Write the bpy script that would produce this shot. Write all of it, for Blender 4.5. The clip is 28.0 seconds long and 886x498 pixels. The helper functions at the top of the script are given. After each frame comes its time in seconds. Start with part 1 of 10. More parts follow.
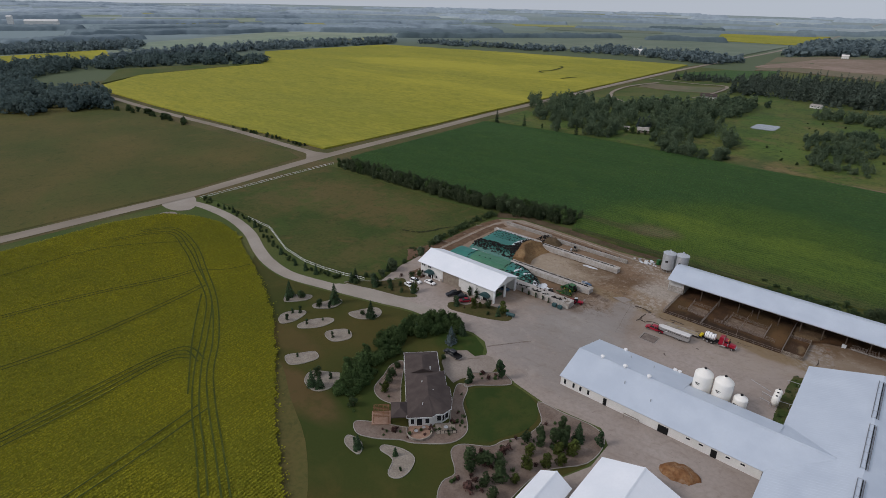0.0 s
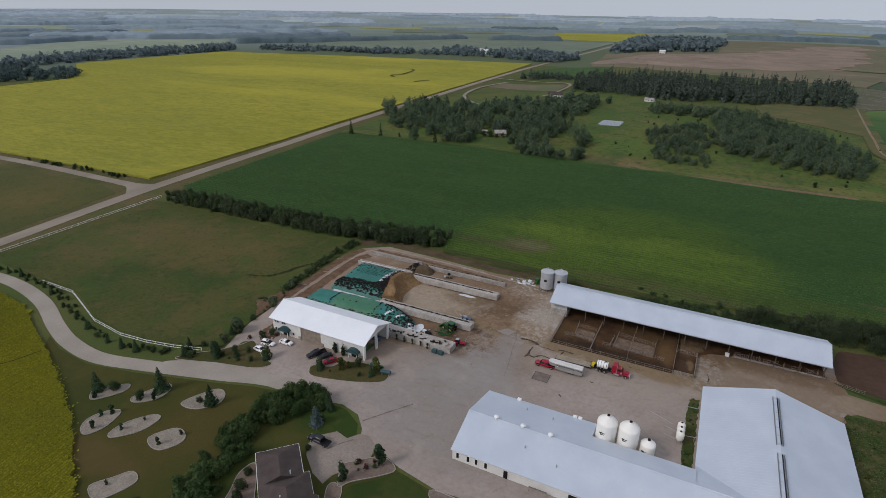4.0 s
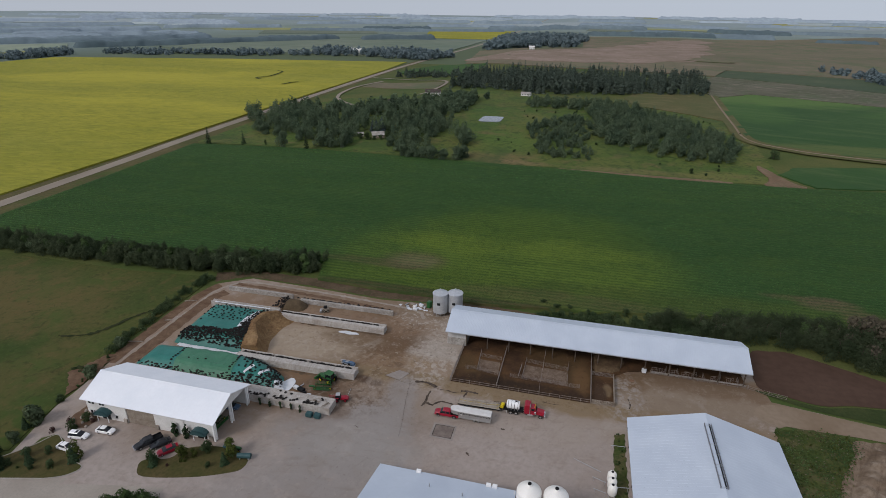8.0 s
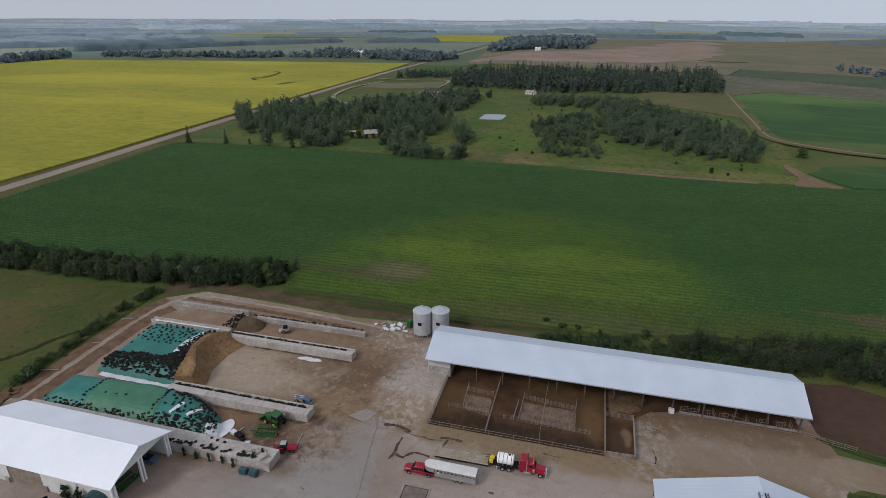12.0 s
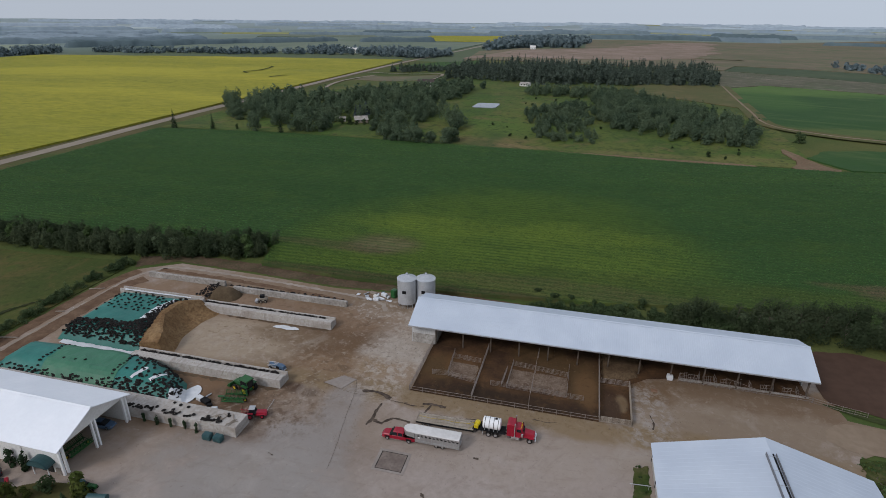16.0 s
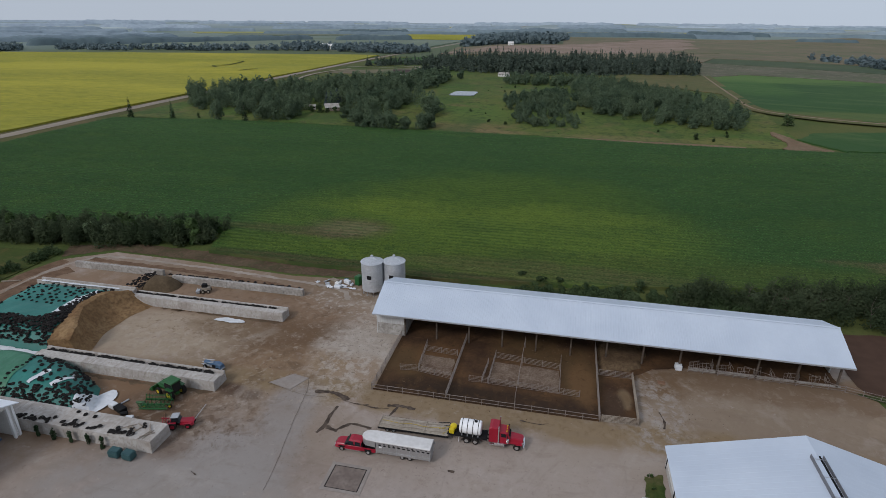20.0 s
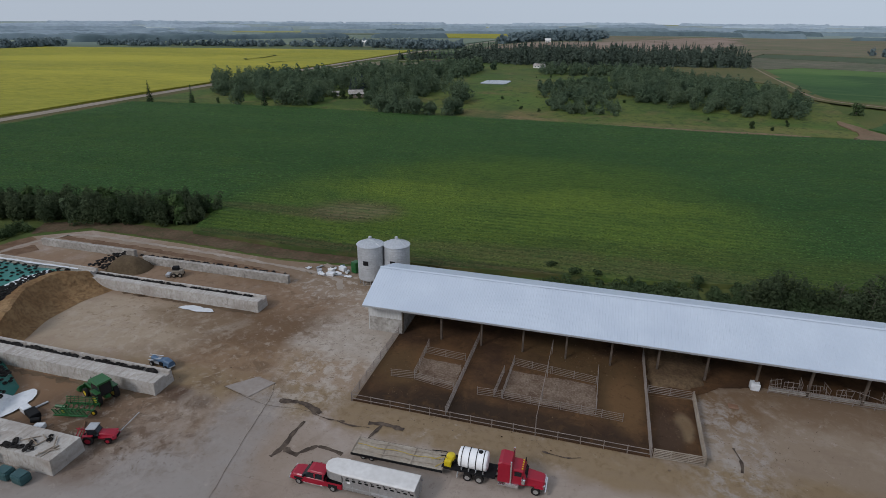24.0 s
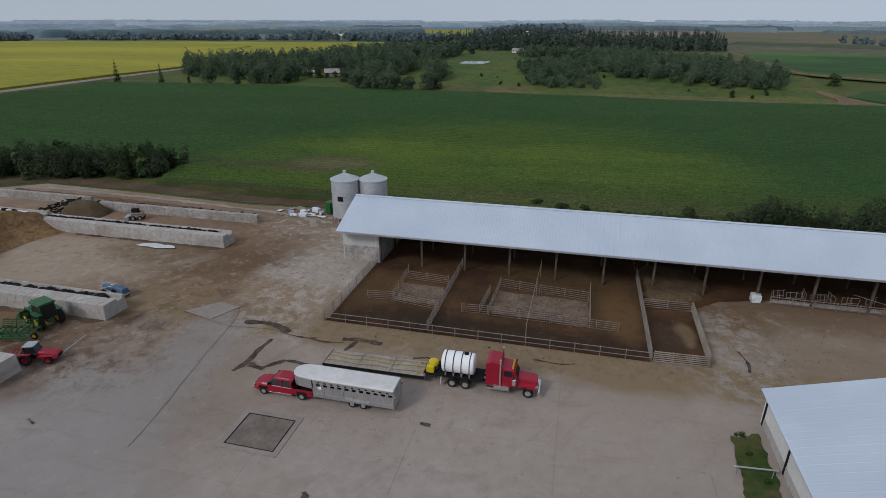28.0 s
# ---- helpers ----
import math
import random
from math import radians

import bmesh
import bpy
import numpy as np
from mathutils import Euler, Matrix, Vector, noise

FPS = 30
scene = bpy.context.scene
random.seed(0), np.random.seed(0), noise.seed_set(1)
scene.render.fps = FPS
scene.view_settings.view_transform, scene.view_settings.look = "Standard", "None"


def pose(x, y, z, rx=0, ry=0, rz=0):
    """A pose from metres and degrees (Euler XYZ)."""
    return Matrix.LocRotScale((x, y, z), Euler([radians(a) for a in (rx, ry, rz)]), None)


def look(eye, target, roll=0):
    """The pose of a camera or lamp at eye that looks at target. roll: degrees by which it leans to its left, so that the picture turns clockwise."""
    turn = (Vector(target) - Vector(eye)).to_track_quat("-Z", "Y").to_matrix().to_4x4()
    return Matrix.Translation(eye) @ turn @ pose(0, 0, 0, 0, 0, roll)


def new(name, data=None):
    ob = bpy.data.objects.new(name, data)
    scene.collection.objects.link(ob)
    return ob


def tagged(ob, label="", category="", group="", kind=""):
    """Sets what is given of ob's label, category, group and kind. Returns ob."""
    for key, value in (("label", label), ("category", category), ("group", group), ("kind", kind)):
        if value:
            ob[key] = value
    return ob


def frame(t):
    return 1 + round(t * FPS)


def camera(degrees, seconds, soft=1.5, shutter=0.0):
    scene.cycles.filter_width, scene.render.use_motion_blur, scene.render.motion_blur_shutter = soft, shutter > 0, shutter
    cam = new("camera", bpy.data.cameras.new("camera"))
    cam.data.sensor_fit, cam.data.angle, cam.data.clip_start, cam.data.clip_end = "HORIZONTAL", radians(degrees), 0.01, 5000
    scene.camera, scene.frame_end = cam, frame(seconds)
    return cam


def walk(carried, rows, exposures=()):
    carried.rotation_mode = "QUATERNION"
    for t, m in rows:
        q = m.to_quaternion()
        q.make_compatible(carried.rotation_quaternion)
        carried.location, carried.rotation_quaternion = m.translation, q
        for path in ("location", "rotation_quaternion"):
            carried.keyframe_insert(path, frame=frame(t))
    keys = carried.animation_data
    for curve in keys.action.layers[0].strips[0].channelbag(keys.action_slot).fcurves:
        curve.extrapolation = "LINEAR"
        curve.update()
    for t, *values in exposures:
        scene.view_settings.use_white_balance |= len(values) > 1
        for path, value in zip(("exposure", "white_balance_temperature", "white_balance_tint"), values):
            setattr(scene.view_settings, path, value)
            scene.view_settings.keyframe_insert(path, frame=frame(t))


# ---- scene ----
cam = camera(77.4, 28.0, 0.75)
METRES, EYE, TILT, LEAN, TURN = 165.0, 99.7, -24.3, -1.1, 40.8
ROWS = [
    (0.0, 0.0, 0.0, 0.0, -0.0, 0.0, 0.0),
    (0.5, 0.0024, 0.0213, 0.0099, -1.75, 0.04, 0.85),
    (1.0, 0.0054, 0.0427, 0.0198, -3.42, 0.05, 1.66),
    (1.5, 0.0088, 0.0647, 0.0297, -6.37, -0.03, 3.07),
    (2.0, 0.0116, 0.0863, 0.04, -8.21, -0.12, 3.9),
    (2.5, 0.0173, 0.1079, 0.05, -9.39, -0.2, 4.47),
    (4.5, 0.0476, 0.1933, 0.088, -16.62, -0.9, 7.78),
    (5.0, 0.0555, 0.215, 0.0972, -21.02, -1.54, 9.7),
    (5.5, 0.0639, 0.2347, 0.1049, -22.84, -1.86, 10.44),
    (6.0, 0.076, 0.2557, 0.1099, -23.64, -2.01, 10.81),
    (6.5, 0.088, 0.2781, 0.112, -24.08, -2.1, 10.97),
    (7.0, 0.1015, 0.3001, 0.1133, -24.31, -2.14, 11.07),
    (7.5, 0.1161, 0.3228, 0.1136, -24.4, -2.13, 11.11),
    (8.0, 0.13, 0.3456, 0.1149, -24.47, -2.15, 11.12),
    (8.5, 0.1459, 0.3684, 0.1155, -24.51, -2.16, 11.16),
    (9.0, 0.1615, 0.3914, 0.1158, -24.59, -2.14, 11.21),
    (9.5, 0.1775, 0.4144, 0.1162, -24.68, -2.14, 11.24),
    (10.0, 0.1935, 0.4369, 0.1163, -24.64, -2.06, 11.25),
    (10.5, 0.2087, 0.4574, 0.1161, -24.46, -1.99, 11.19),
    (11.0, 0.2226, 0.4759, 0.1153, -24.02, -1.77, 11.09),
    (11.5, 0.235, 0.4883, 0.1116, -23.72, -1.54, 11.05),
    (12.0, 0.2423, 0.4957, 0.105, -23.73, -1.41, 11.14),
    (12.5, 0.2467, 0.4992, 0.0962, -23.96, -1.41, 11.24),
    (14.5, 0.2538, 0.516, 0.0613, -24.09, -1.28, 11.07),
    (15.0, 0.2566, 0.5221, 0.054, -24.15, -1.25, 11.06),
    (15.5, 0.2598, 0.5291, 0.0474, -24.2, -1.21, 11.05),
    (16.0, 0.2636, 0.5374, 0.0409, -24.21, -1.16, 11.0),
    (16.5, 0.2683, 0.5465, 0.0349, -24.19, -1.12, 10.99),
    (17.0, 0.2735, 0.5568, 0.0293, -24.22, -1.11, 11.02),
    (17.5, 0.2789, 0.5677, 0.0241, -24.21, -1.1, 10.99),
    (18.0, 0.2855, 0.5796, 0.0194, -24.19, -1.08, 11.01),
    (18.5, 0.2926, 0.5922, 0.0149, -24.18, -1.06, 10.99),
    (19.0, 0.3004, 0.6057, 0.0109, -24.4, -1.08, 11.07),
    (19.5, 0.3084, 0.6201, 0.0071, -25.25, -1.22, 11.48),
    (20.0, 0.3163, 0.635, 0.0038, -26.18, -1.38, 11.89),
    (20.5, 0.3258, 0.6499, 0.0006, -26.57, -1.45, 12.08),
    (22.5, 0.3643, 0.7081, -0.0126, -25.85, -1.23, 11.8),
    (23.0, 0.3728, 0.7213, -0.0164, -25.07, -1.05, 11.48),
    (23.5, 0.3819, 0.7334, -0.0207, -23.75, -0.81, 10.99),
    (24.0, 0.3887, 0.7437, -0.026, -22.76, -0.5, 10.62),
    (24.5, 0.3939, 0.7496, -0.0343, -23.95, -0.66, 11.34),
    (25.0, 0.3949, 0.7535, -0.0433, -25.49, -0.96, 12.01),
    (25.5, 0.3947, 0.7573, -0.0526, -26.78, -1.2, 12.54),
    (26.0, 0.3944, 0.7617, -0.0623, -27.64, -1.41, 12.89),
    (26.5, 0.3924, 0.7667, -0.0715, -27.16, -1.31, 12.65),
    (27.0, 0.3926, 0.7715, -0.0796, -25.24, -0.93, 11.86),
    (27.5, 0.392, 0.7761, -0.0877, -24.65, -0.84, 11.63),
    (28.0, 0.3911, 0.7804, -0.096, -24.7, -0.89, 11.64),
]
walk(cam, [(t, pose(0, 0, EYE, TILT, LEAN, TURN) @ pose(METRES * x, METRES * y, METRES * z, 90 + pitch, roll, yaw)) for t, x, y, z, yaw, pitch, roll in ROWS],
     [(0.0, 0.13, 6500, 15), (10.0, 0.19, 6430, 15), (12.0, 0.22, 6410, 15), (15.0, 0.2, 6350, 14), (20.0, 0.19, 6250, 13), (24.5, 0.17, 6200, 12), (28.0, 0.04, 6200, 12)])

# ---- light ----
world = bpy.data.worlds.new("sky")
scene.world = world
world.use_nodes = True
wt = world.node_tree
sky = wt.nodes.new("ShaderNodeTexSky")
sky.sky_type = "NISHITA"
sky.sun_disc = False
sky.sun_elevation = radians(38)
sky.sun_rotation = radians(215)
sky.air_density = 1.0
sky.dust_density = 2.0
sky.ozone_density = 2.0
wt.nodes["Background"].inputs["Strength"].default_value = 0.11
# the hazy sky keeps the tone of its lowest band down to the land's edge, and is nearly grey under thin cloud
wc, wsep, wmax, wcom, wgrey = (wt.nodes.new("ShaderNode" + n) for n in ("TexCoord", "SeparateXYZ", "Math", "CombineXYZ", "HueSaturation"))
wmax.operation, wmax.inputs[1].default_value = "MAXIMUM", 0.12
wgrey.inputs["Saturation"].default_value = 0.8
wt.links.new(wc.outputs["Generated"], wsep.inputs[0])
for i in (0, 1):
    wt.links.new(wsep.outputs[i], wcom.inputs[i])
wt.links.new(wsep.outputs[2], wmax.inputs[0])
wt.links.new(wmax.outputs[0], wcom.inputs[2])
wt.links.new(wcom.outputs[0], sky.inputs[0])
wt.links.new(sky.outputs[0], wgrey.inputs["Color"])
veil = wt.nodes.new("ShaderNodeMix")
veil.data_type = "RGBA"
veil.inputs[0].default_value, veil.inputs[7].default_value = 0.7, (4.3, 4.65, 5.1, 1)
wt.links.new(wgrey.outputs[0], veil.inputs[6])
# thin cloud is brighter overhead than at the land's edge
wrise, wdim = wt.nodes.new("ShaderNodeMapRange"), wt.nodes.new("ShaderNodeMix")
wdim.data_type, wdim.blend_type, wdim.inputs[0].default_value = "RGBA", "MULTIPLY", 1.0
for i, v in enumerate((0.0, 0.7, 0.9, 1.13)):
    wrise.inputs[i + 1].default_value = v
wt.links.new(wsep.outputs[2], wrise.inputs[0])
wt.links.new(veil.outputs[2], wdim.inputs[6])
wt.links.new(wrise.outputs[0], wdim.inputs[7])
wt.links.new(wdim.outputs[2], wt.nodes["Background"].inputs["Color"])
sun = new("sun", bpy.data.lights.new("sun", "SUN"))
sun.data.energy = 1.2
sun.data.angle = radians(14)
sun.data.color = (1.0, 0.98, 0.95)
# the light comes from behind the camera, a little from its left
sun.matrix_world = look((-57 * 0.6, -57 * 0.8, 44.5), (0, 0, 0))


# ---- materials ----
def mat(name, c1, c2, scale=0.5, rough=0.85, metal=0.0, bump=0.25, fine=6.0, c3=None, amount=0.35, spread=0.0,
        island=0.0, low=0.35, high=0.65, stretch=(1, 1, 1), alpha=1.0, distance=0.03, zones=(), ragged=(0.14, 0.55), layers=(), glow=0.0, rows=(), streaks=(), patches=()):
    """Two colours mixed by a broad noise, a third by a fine one, with fine relief. spread: variation from object to object;
    island: from piece to piece of one mesh. zones: soft-edged patches (x, y, half length, half width, colour, strength),
    with edges broken up by a noise (scale, amount); layers: blotches of a further tone (scale, low, high, colour, strength);
    glow: the share of light that passes through a leaf; rows: planted rows (scale, turn in degrees, colour, strength);
    streaks: drawn-out smears (turn in degrees, length scale, width scale, low, high, colour, strength);
    patches: broken crusts within a soft round (x, y, half length, half width, noise scale, low, high, colour, strength)."""
    m = bpy.data.materials.new(name)
    m.use_nodes = True
    nt, nodes = m.node_tree, m.node_tree.nodes
    bsdf = nodes["Principled BSDF"]
    bsdf.inputs["Roughness"].default_value, bsdf.inputs["Metallic"].default_value = rough, metal
    bsdf.inputs["Specular IOR Level"].default_value = 0.35 if rough < 0.7 else 0.08
    tc, mp = nodes.new("ShaderNodeTexCoord"), nodes.new("ShaderNodeMapping")
    mp.inputs["Scale"].default_value = stretch
    nt.links.new(tc.outputs["Object"], mp.inputs[0])

    def noise_node(s, detail):
        n = nodes.new("ShaderNodeTexNoise")
        n.inputs["Scale"].default_value, n.inputs["Detail"].default_value = s, detail
        nt.links.new(mp.outputs[0], n.inputs["Vector"])
        return n

    def ramp(src, a, b):
        r = nodes.new("ShaderNodeMapRange")
        r.inputs[1].default_value, r.inputs[2].default_value = a, b
        nt.links.new(src, r.inputs[0])
        return r.outputs[0]

    def mix(f, a, b, kind="MIX"):
        x = nodes.new("ShaderNodeMix")
        x.data_type, x.blend_type = "RGBA", kind
        for v, i in ((f, 0), (a, 6), (b, 7)):
            if isinstance(v, (tuple, list)):
                x.inputs[i].default_value = (*v, 1)
            elif isinstance(v, (int, float)):
                x.inputs[i].default_value = v
            else:
                nt.links.new(v, x.inputs[i])
        return x.outputs[2]

    broad, small = noise_node(scale, 5), noise_node(fine, 4)
    colour = mix(ramp(broad.outputs[0], low, high), c1, c2)
    c3 = c3 or tuple(v * 0.6 for v in c1)
    f = nodes.new("ShaderNodeMath")
    f.operation = "MULTIPLY"
    nt.links.new(ramp(small.outputs[0], 0.4, 0.7), f.inputs[0])
    f.inputs[1].default_value = amount
    colour = mix(f.outputs[0], colour, c3)
    if zones:
        torn = nodes.new("ShaderNodeTexNoise")
        torn.inputs["Scale"].default_value, torn.inputs["Detail"].default_value, torn.inputs["Roughness"].default_value = ragged[0], 7, 0.65
        nt.links.new(tc.outputs["Object"], torn.inputs["Vector"])
        edge = ramp(torn.outputs[0], 0.25, 0.75)
        edge.node.inputs[3].default_value, edge.node.inputs[4].default_value = 1 - 1.7 * ragged[1], 1 + 1.7 * ragged[1]
    for zx, zy, rx, ry, tone, strength in zones:
        zm, zg, za = nodes.new("ShaderNodeMapping"), nodes.new("ShaderNodeTexGradient"), nodes.new("ShaderNodeMath")
        zm.inputs["Location"].default_value, zm.inputs["Scale"].default_value = (-zx / rx, -zy / ry, 0), (1 / rx, 1 / ry, 0)
        zg.gradient_type = "SPHERICAL"
        nt.links.new(tc.outputs["Object"], zm.inputs[0])
        nt.links.new(zm.outputs[0], zg.inputs[0])
        za.operation = "MULTIPLY"
        nt.links.new(zg.outputs[1], za.inputs[0])
        nt.links.new(edge, za.inputs[1])
        zf = ramp(za.outputs[0], 0.08, 0.5)
        zf.node.inputs[4].default_value = strength
        colour = mix(zf, colour, tone)
    for i, (ls, lo, hi, tone, strength) in enumerate(layers):
        n = noise_node(ls, 8)
        n.inputs["Roughness"].default_value, n.inputs["Distortion"].default_value = 0.68, 0.6
        n.noise_dimensions = "4D"
        n.inputs["W"].default_value = 3.7 * i + 1
        lf = ramp(n.outputs[0], lo, hi)
        lf.node.inputs[4].default_value = strength
        colour = mix(lf, colour, tone)
    for i, (turn, along, across, lo, hi, tone, strength) in enumerate(streaks):
        n, sm = noise_node(1.0, 6), nodes.new("ShaderNodeMapping")
        sm.vector_type = "TEXTURE"
        sm.inputs["Rotation"].default_value, sm.inputs["Scale"].default_value = (0, 0, radians(turn)), (along, across, 1)
        n.inputs["Roughness"].default_value, n.inputs["Distortion"].default_value = 0.6, 0.3
        n.noise_dimensions = "4D"
        n.inputs["W"].default_value = 5.3 * i + 2
        nt.links.new(tc.outputs["Object"], sm.inputs[0])
        nt.links.new(sm.outputs[0], n.inputs["Vector"])
        sf = ramp(n.outputs[0], lo, hi)
        sf.node.inputs[4].default_value = strength
        colour = mix(sf, colour, tone)
    for i, (px, py, rx, ry, ps, lo, hi, tone, strength) in enumerate(patches):
        zm, zg, n, both = nodes.new("ShaderNodeMapping"), nodes.new("ShaderNodeTexGradient"), noise_node(ps, 8), nodes.new("ShaderNodeMath")
        zm.inputs["Location"].default_value, zm.inputs["Scale"].default_value = (-px / rx, -py / ry, 0), (1 / rx, 1 / ry, 0)
        zg.gradient_type = "SPHERICAL"
        nt.links.new(tc.outputs["Object"], zm.inputs[0])
        nt.links.new(zm.outputs[0], zg.inputs[0])
        n.inputs["Roughness"].default_value, n.inputs["Distortion"].default_value = 0.7, 0.5
        n.noise_dimensions = "4D"
        n.inputs["W"].default_value = 2.9 * i + 4
        both.operation = "MULTIPLY"
        nt.links.new(ramp(zg.outputs[1], 0.0, 0.45), both.inputs[0])
        pf = ramp(n.outputs[0], lo, hi)
        pf.node.inputs[4].default_value = strength
        nt.links.new(pf, both.inputs[1])
        colour = mix(both.outputs[0], colour, tone)
    if rows:
        rm, wave = nodes.new("ShaderNodeMapping"), nodes.new("ShaderNodeTexWave")
        rm.inputs["Rotation"].default_value = (0, 0, radians(rows[1]))
        wave.bands_direction = "Y"
        for key, v in (("Scale", rows[0]), ("Distortion", 2.5), ("Detail", 3.0), ("Detail Scale", 4.0), ("Detail Roughness", 0.7)):
            wave.inputs[key].default_value = v
        nt.links.new(tc.outputs["Object"], rm.inputs[0])
        nt.links.new(rm.outputs[0], wave.inputs["Vector"])
        wf = ramp(wave.outputs["Fac"], 0.45, 0.95)
        wf.node.inputs[4].default_value = rows[3]
        colour = mix(wf, colour, rows[2])
    for amt, make in ((spread, "ShaderNodeObjectInfo"), (island, "ShaderNodeNewGeometry")):
        if amt:
            info = nodes.new(make)
            v = ramp(info.outputs["Random" if make == "ShaderNodeObjectInfo" else "Random Per Island"], 0, 1)
            mr = v.node
            mr.inputs[3].default_value, mr.inputs[4].default_value = 1 - amt, 1 + amt
            hs = nodes.new("ShaderNodeHueSaturation")
            nt.links.new(v, hs.inputs["Value"])
            nt.links.new(colour, hs.inputs["Color"])
            colour = hs.outputs[0]
    nt.links.new(colour, bsdf.inputs["Base Color"])
    if bump:
        b = nodes.new("ShaderNodeBump")
        b.inputs["Strength"].default_value, b.inputs["Distance"].default_value = bump, distance
        nt.links.new(small.outputs[0], b.inputs["Height"])
        nt.links.new(b.outputs[0], bsdf.inputs["Normal"])
    if glow:
        thin, both = nodes.new("ShaderNodeBsdfTranslucent"), nodes.new("ShaderNodeMixShader")
        both.inputs[0].default_value = glow
        nt.links.new(colour, thin.inputs["Color"])
        nt.links.new(bsdf.outputs[0], both.inputs[1])
        nt.links.new(thin.outputs[0], both.inputs[2])
        nt.links.new(both.outputs[0], nodes["Material Output"].inputs["Surface"])
    if alpha < 1:
        bsdf.inputs["Alpha"].default_value = alpha
    return m


M = {}
M["grass"] = mat("grass", (0.055, 0.085, 0.022), (0.105, 0.105, 0.035), 0.02, bump=0.6, fine=1.2, c3=(0.03, 0.05, 0.015), distance=0.15)
# ground sheet: green close by, haze painted in as blue-grey farther out
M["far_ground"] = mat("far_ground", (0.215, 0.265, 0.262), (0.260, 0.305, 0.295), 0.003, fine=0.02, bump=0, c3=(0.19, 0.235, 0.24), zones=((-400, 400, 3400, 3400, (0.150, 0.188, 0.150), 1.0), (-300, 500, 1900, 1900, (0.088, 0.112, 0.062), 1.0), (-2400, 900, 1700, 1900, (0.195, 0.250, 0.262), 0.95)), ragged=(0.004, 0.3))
M["hay"] = mat("hay", (0.062, 0.072, 0.021), (0.112, 0.09, 0.031), 0.012, bump=0.5, fine=0.9, c3=(0.042, 0.054, 0.017), distance=0.15, layers=((0.02, 0.5, 0.66, (0.072, 0.085, 0.024), 0.6), (0.06, 0.55, 0.7, (0.13, 0.095, 0.036), 0.5), (0.3, 0.53, 0.68, (0.036, 0.045, 0.015), 0.6)))
M["pasture"] = mat("pasture", (0.042, 0.064, 0.016), (0.080, 0.078, 0.024), 0.035, bump=0.6, fine=0.7, c3=(0.030, 0.048, 0.012), amount=0.5, distance=0.15, zones=((-215, 185, 60, 30, (0.115, 0.085, 0.034), 0.6), (-250, 165, 34, 26, (0.105, 0.085, 0.034), 0.5), (-165, 150, 14, 30, (0.10, 0.08, 0.03), 0.5), (-285, 185, 14, 60, (0.10, 0.08, 0.03), 0.5)), layers=((0.05, 0.5, 0.66, (0.050, 0.082, 0.018), 0.7), (0.11, 0.53, 0.68, (0.115, 0.076, 0.032), 0.6), (0.4, 0.53, 0.68, (0.026, 0.038, 0.012), 0.65), (0.9, 0.55, 0.7, (0.115, 0.105, 0.04), 0.5)))
M["lawn"] = mat("lawn", (0.040, 0.052, 0.012), (0.072, 0.058, 0.017), 0.035, bump=0.4, fine=2.0, c3=(0.034, 0.044, 0.010), distance=0.05, zones=((-85, 62, 34, 18, (0.030, 0.050, 0.011), 0.6), (-98, 84, 14, 26, (0.030, 0.050, 0.011), 0.7), (-90, 118, 16, 10, (0.026, 0.050, 0.010), 0.9), (-112, 68, 26, 8, (0.105, 0.068, 0.030), 0.8), (-135, 82, 20, 7, (0.090, 0.062, 0.024), 0.7)), ragged=(0.1, 0.5), layers=((0.08, 0.52, 0.7, (0.10, 0.078, 0.024), 0.4), (0.5, 0.54, 0.7, (0.050, 0.062, 0.016), 0.4)))
M["front_lawn"] = mat("front_lawn", (0.028, 0.047, 0.011), (0.044, 0.058, 0.014), 0.12, bump=0.4, fine=2.5, c3=(0.028, 0.046, 0.011), distance=0.05, layers=((0.15, 0.5, 0.68, (0.068, 0.064, 0.018), 0.5), (0.8, 0.53, 0.67, (0.022, 0.036, 0.009), 0.5)))
M["forecourt"] = mat("forecourt", (0.235, 0.195, 0.162), (0.285, 0.245, 0.21), 0.15, bump=0.3, fine=2.0, c3=(0.17, 0.135, 0.11), amount=0.5)
M["meadow"] = mat("meadow", (0.060, 0.102, 0.023), (0.112, 0.120, 0.033), 0.025, bump=0.5, fine=0.35, c3=(0.045, 0.075, 0.02), amount=0.5, distance=0.2, layers=((0.045, 0.5, 0.68, (0.066, 0.118, 0.024), 0.7), (0.06, 0.53, 0.66, (0.135, 0.104, 0.048), 0.7), (0.22, 0.52, 0.64, (0.030, 0.050, 0.018), 0.75), (0.018, 0.5, 0.62, (0.046, 0.072, 0.024), 0.7), (0.6, 0.55, 0.66, (0.024, 0.042, 0.014), 0.6)), zones=((-80, 425, 34, 16, (0.165, 0.120, 0.055), 0.7), (-62, 416, 30, 7, (0.18, 0.125, 0.065), 0.7), (10, 415, 60, 7, (0.145, 0.125, 0.050), 0.7), (70, 415, 40, 16, (0.150, 0.140, 0.045), 0.6), (-70, 470, 34, 34, (0.080, 0.128, 0.028), 0.5)), ragged=(0.08, 0.5))
M["verge"] = mat("verge", (0.070, 0.070, 0.024), (0.125, 0.096, 0.045), 0.03, bump=0.5, fine=0.6, c3=(0.040, 0.052, 0.017), amount=0.5, distance=0.2, layers=((0.05, 0.5, 0.66, (0.060, 0.088, 0.022), 0.7), (0.25, 0.55, 0.7, (0.15, 0.115, 0.060), 0.5)))
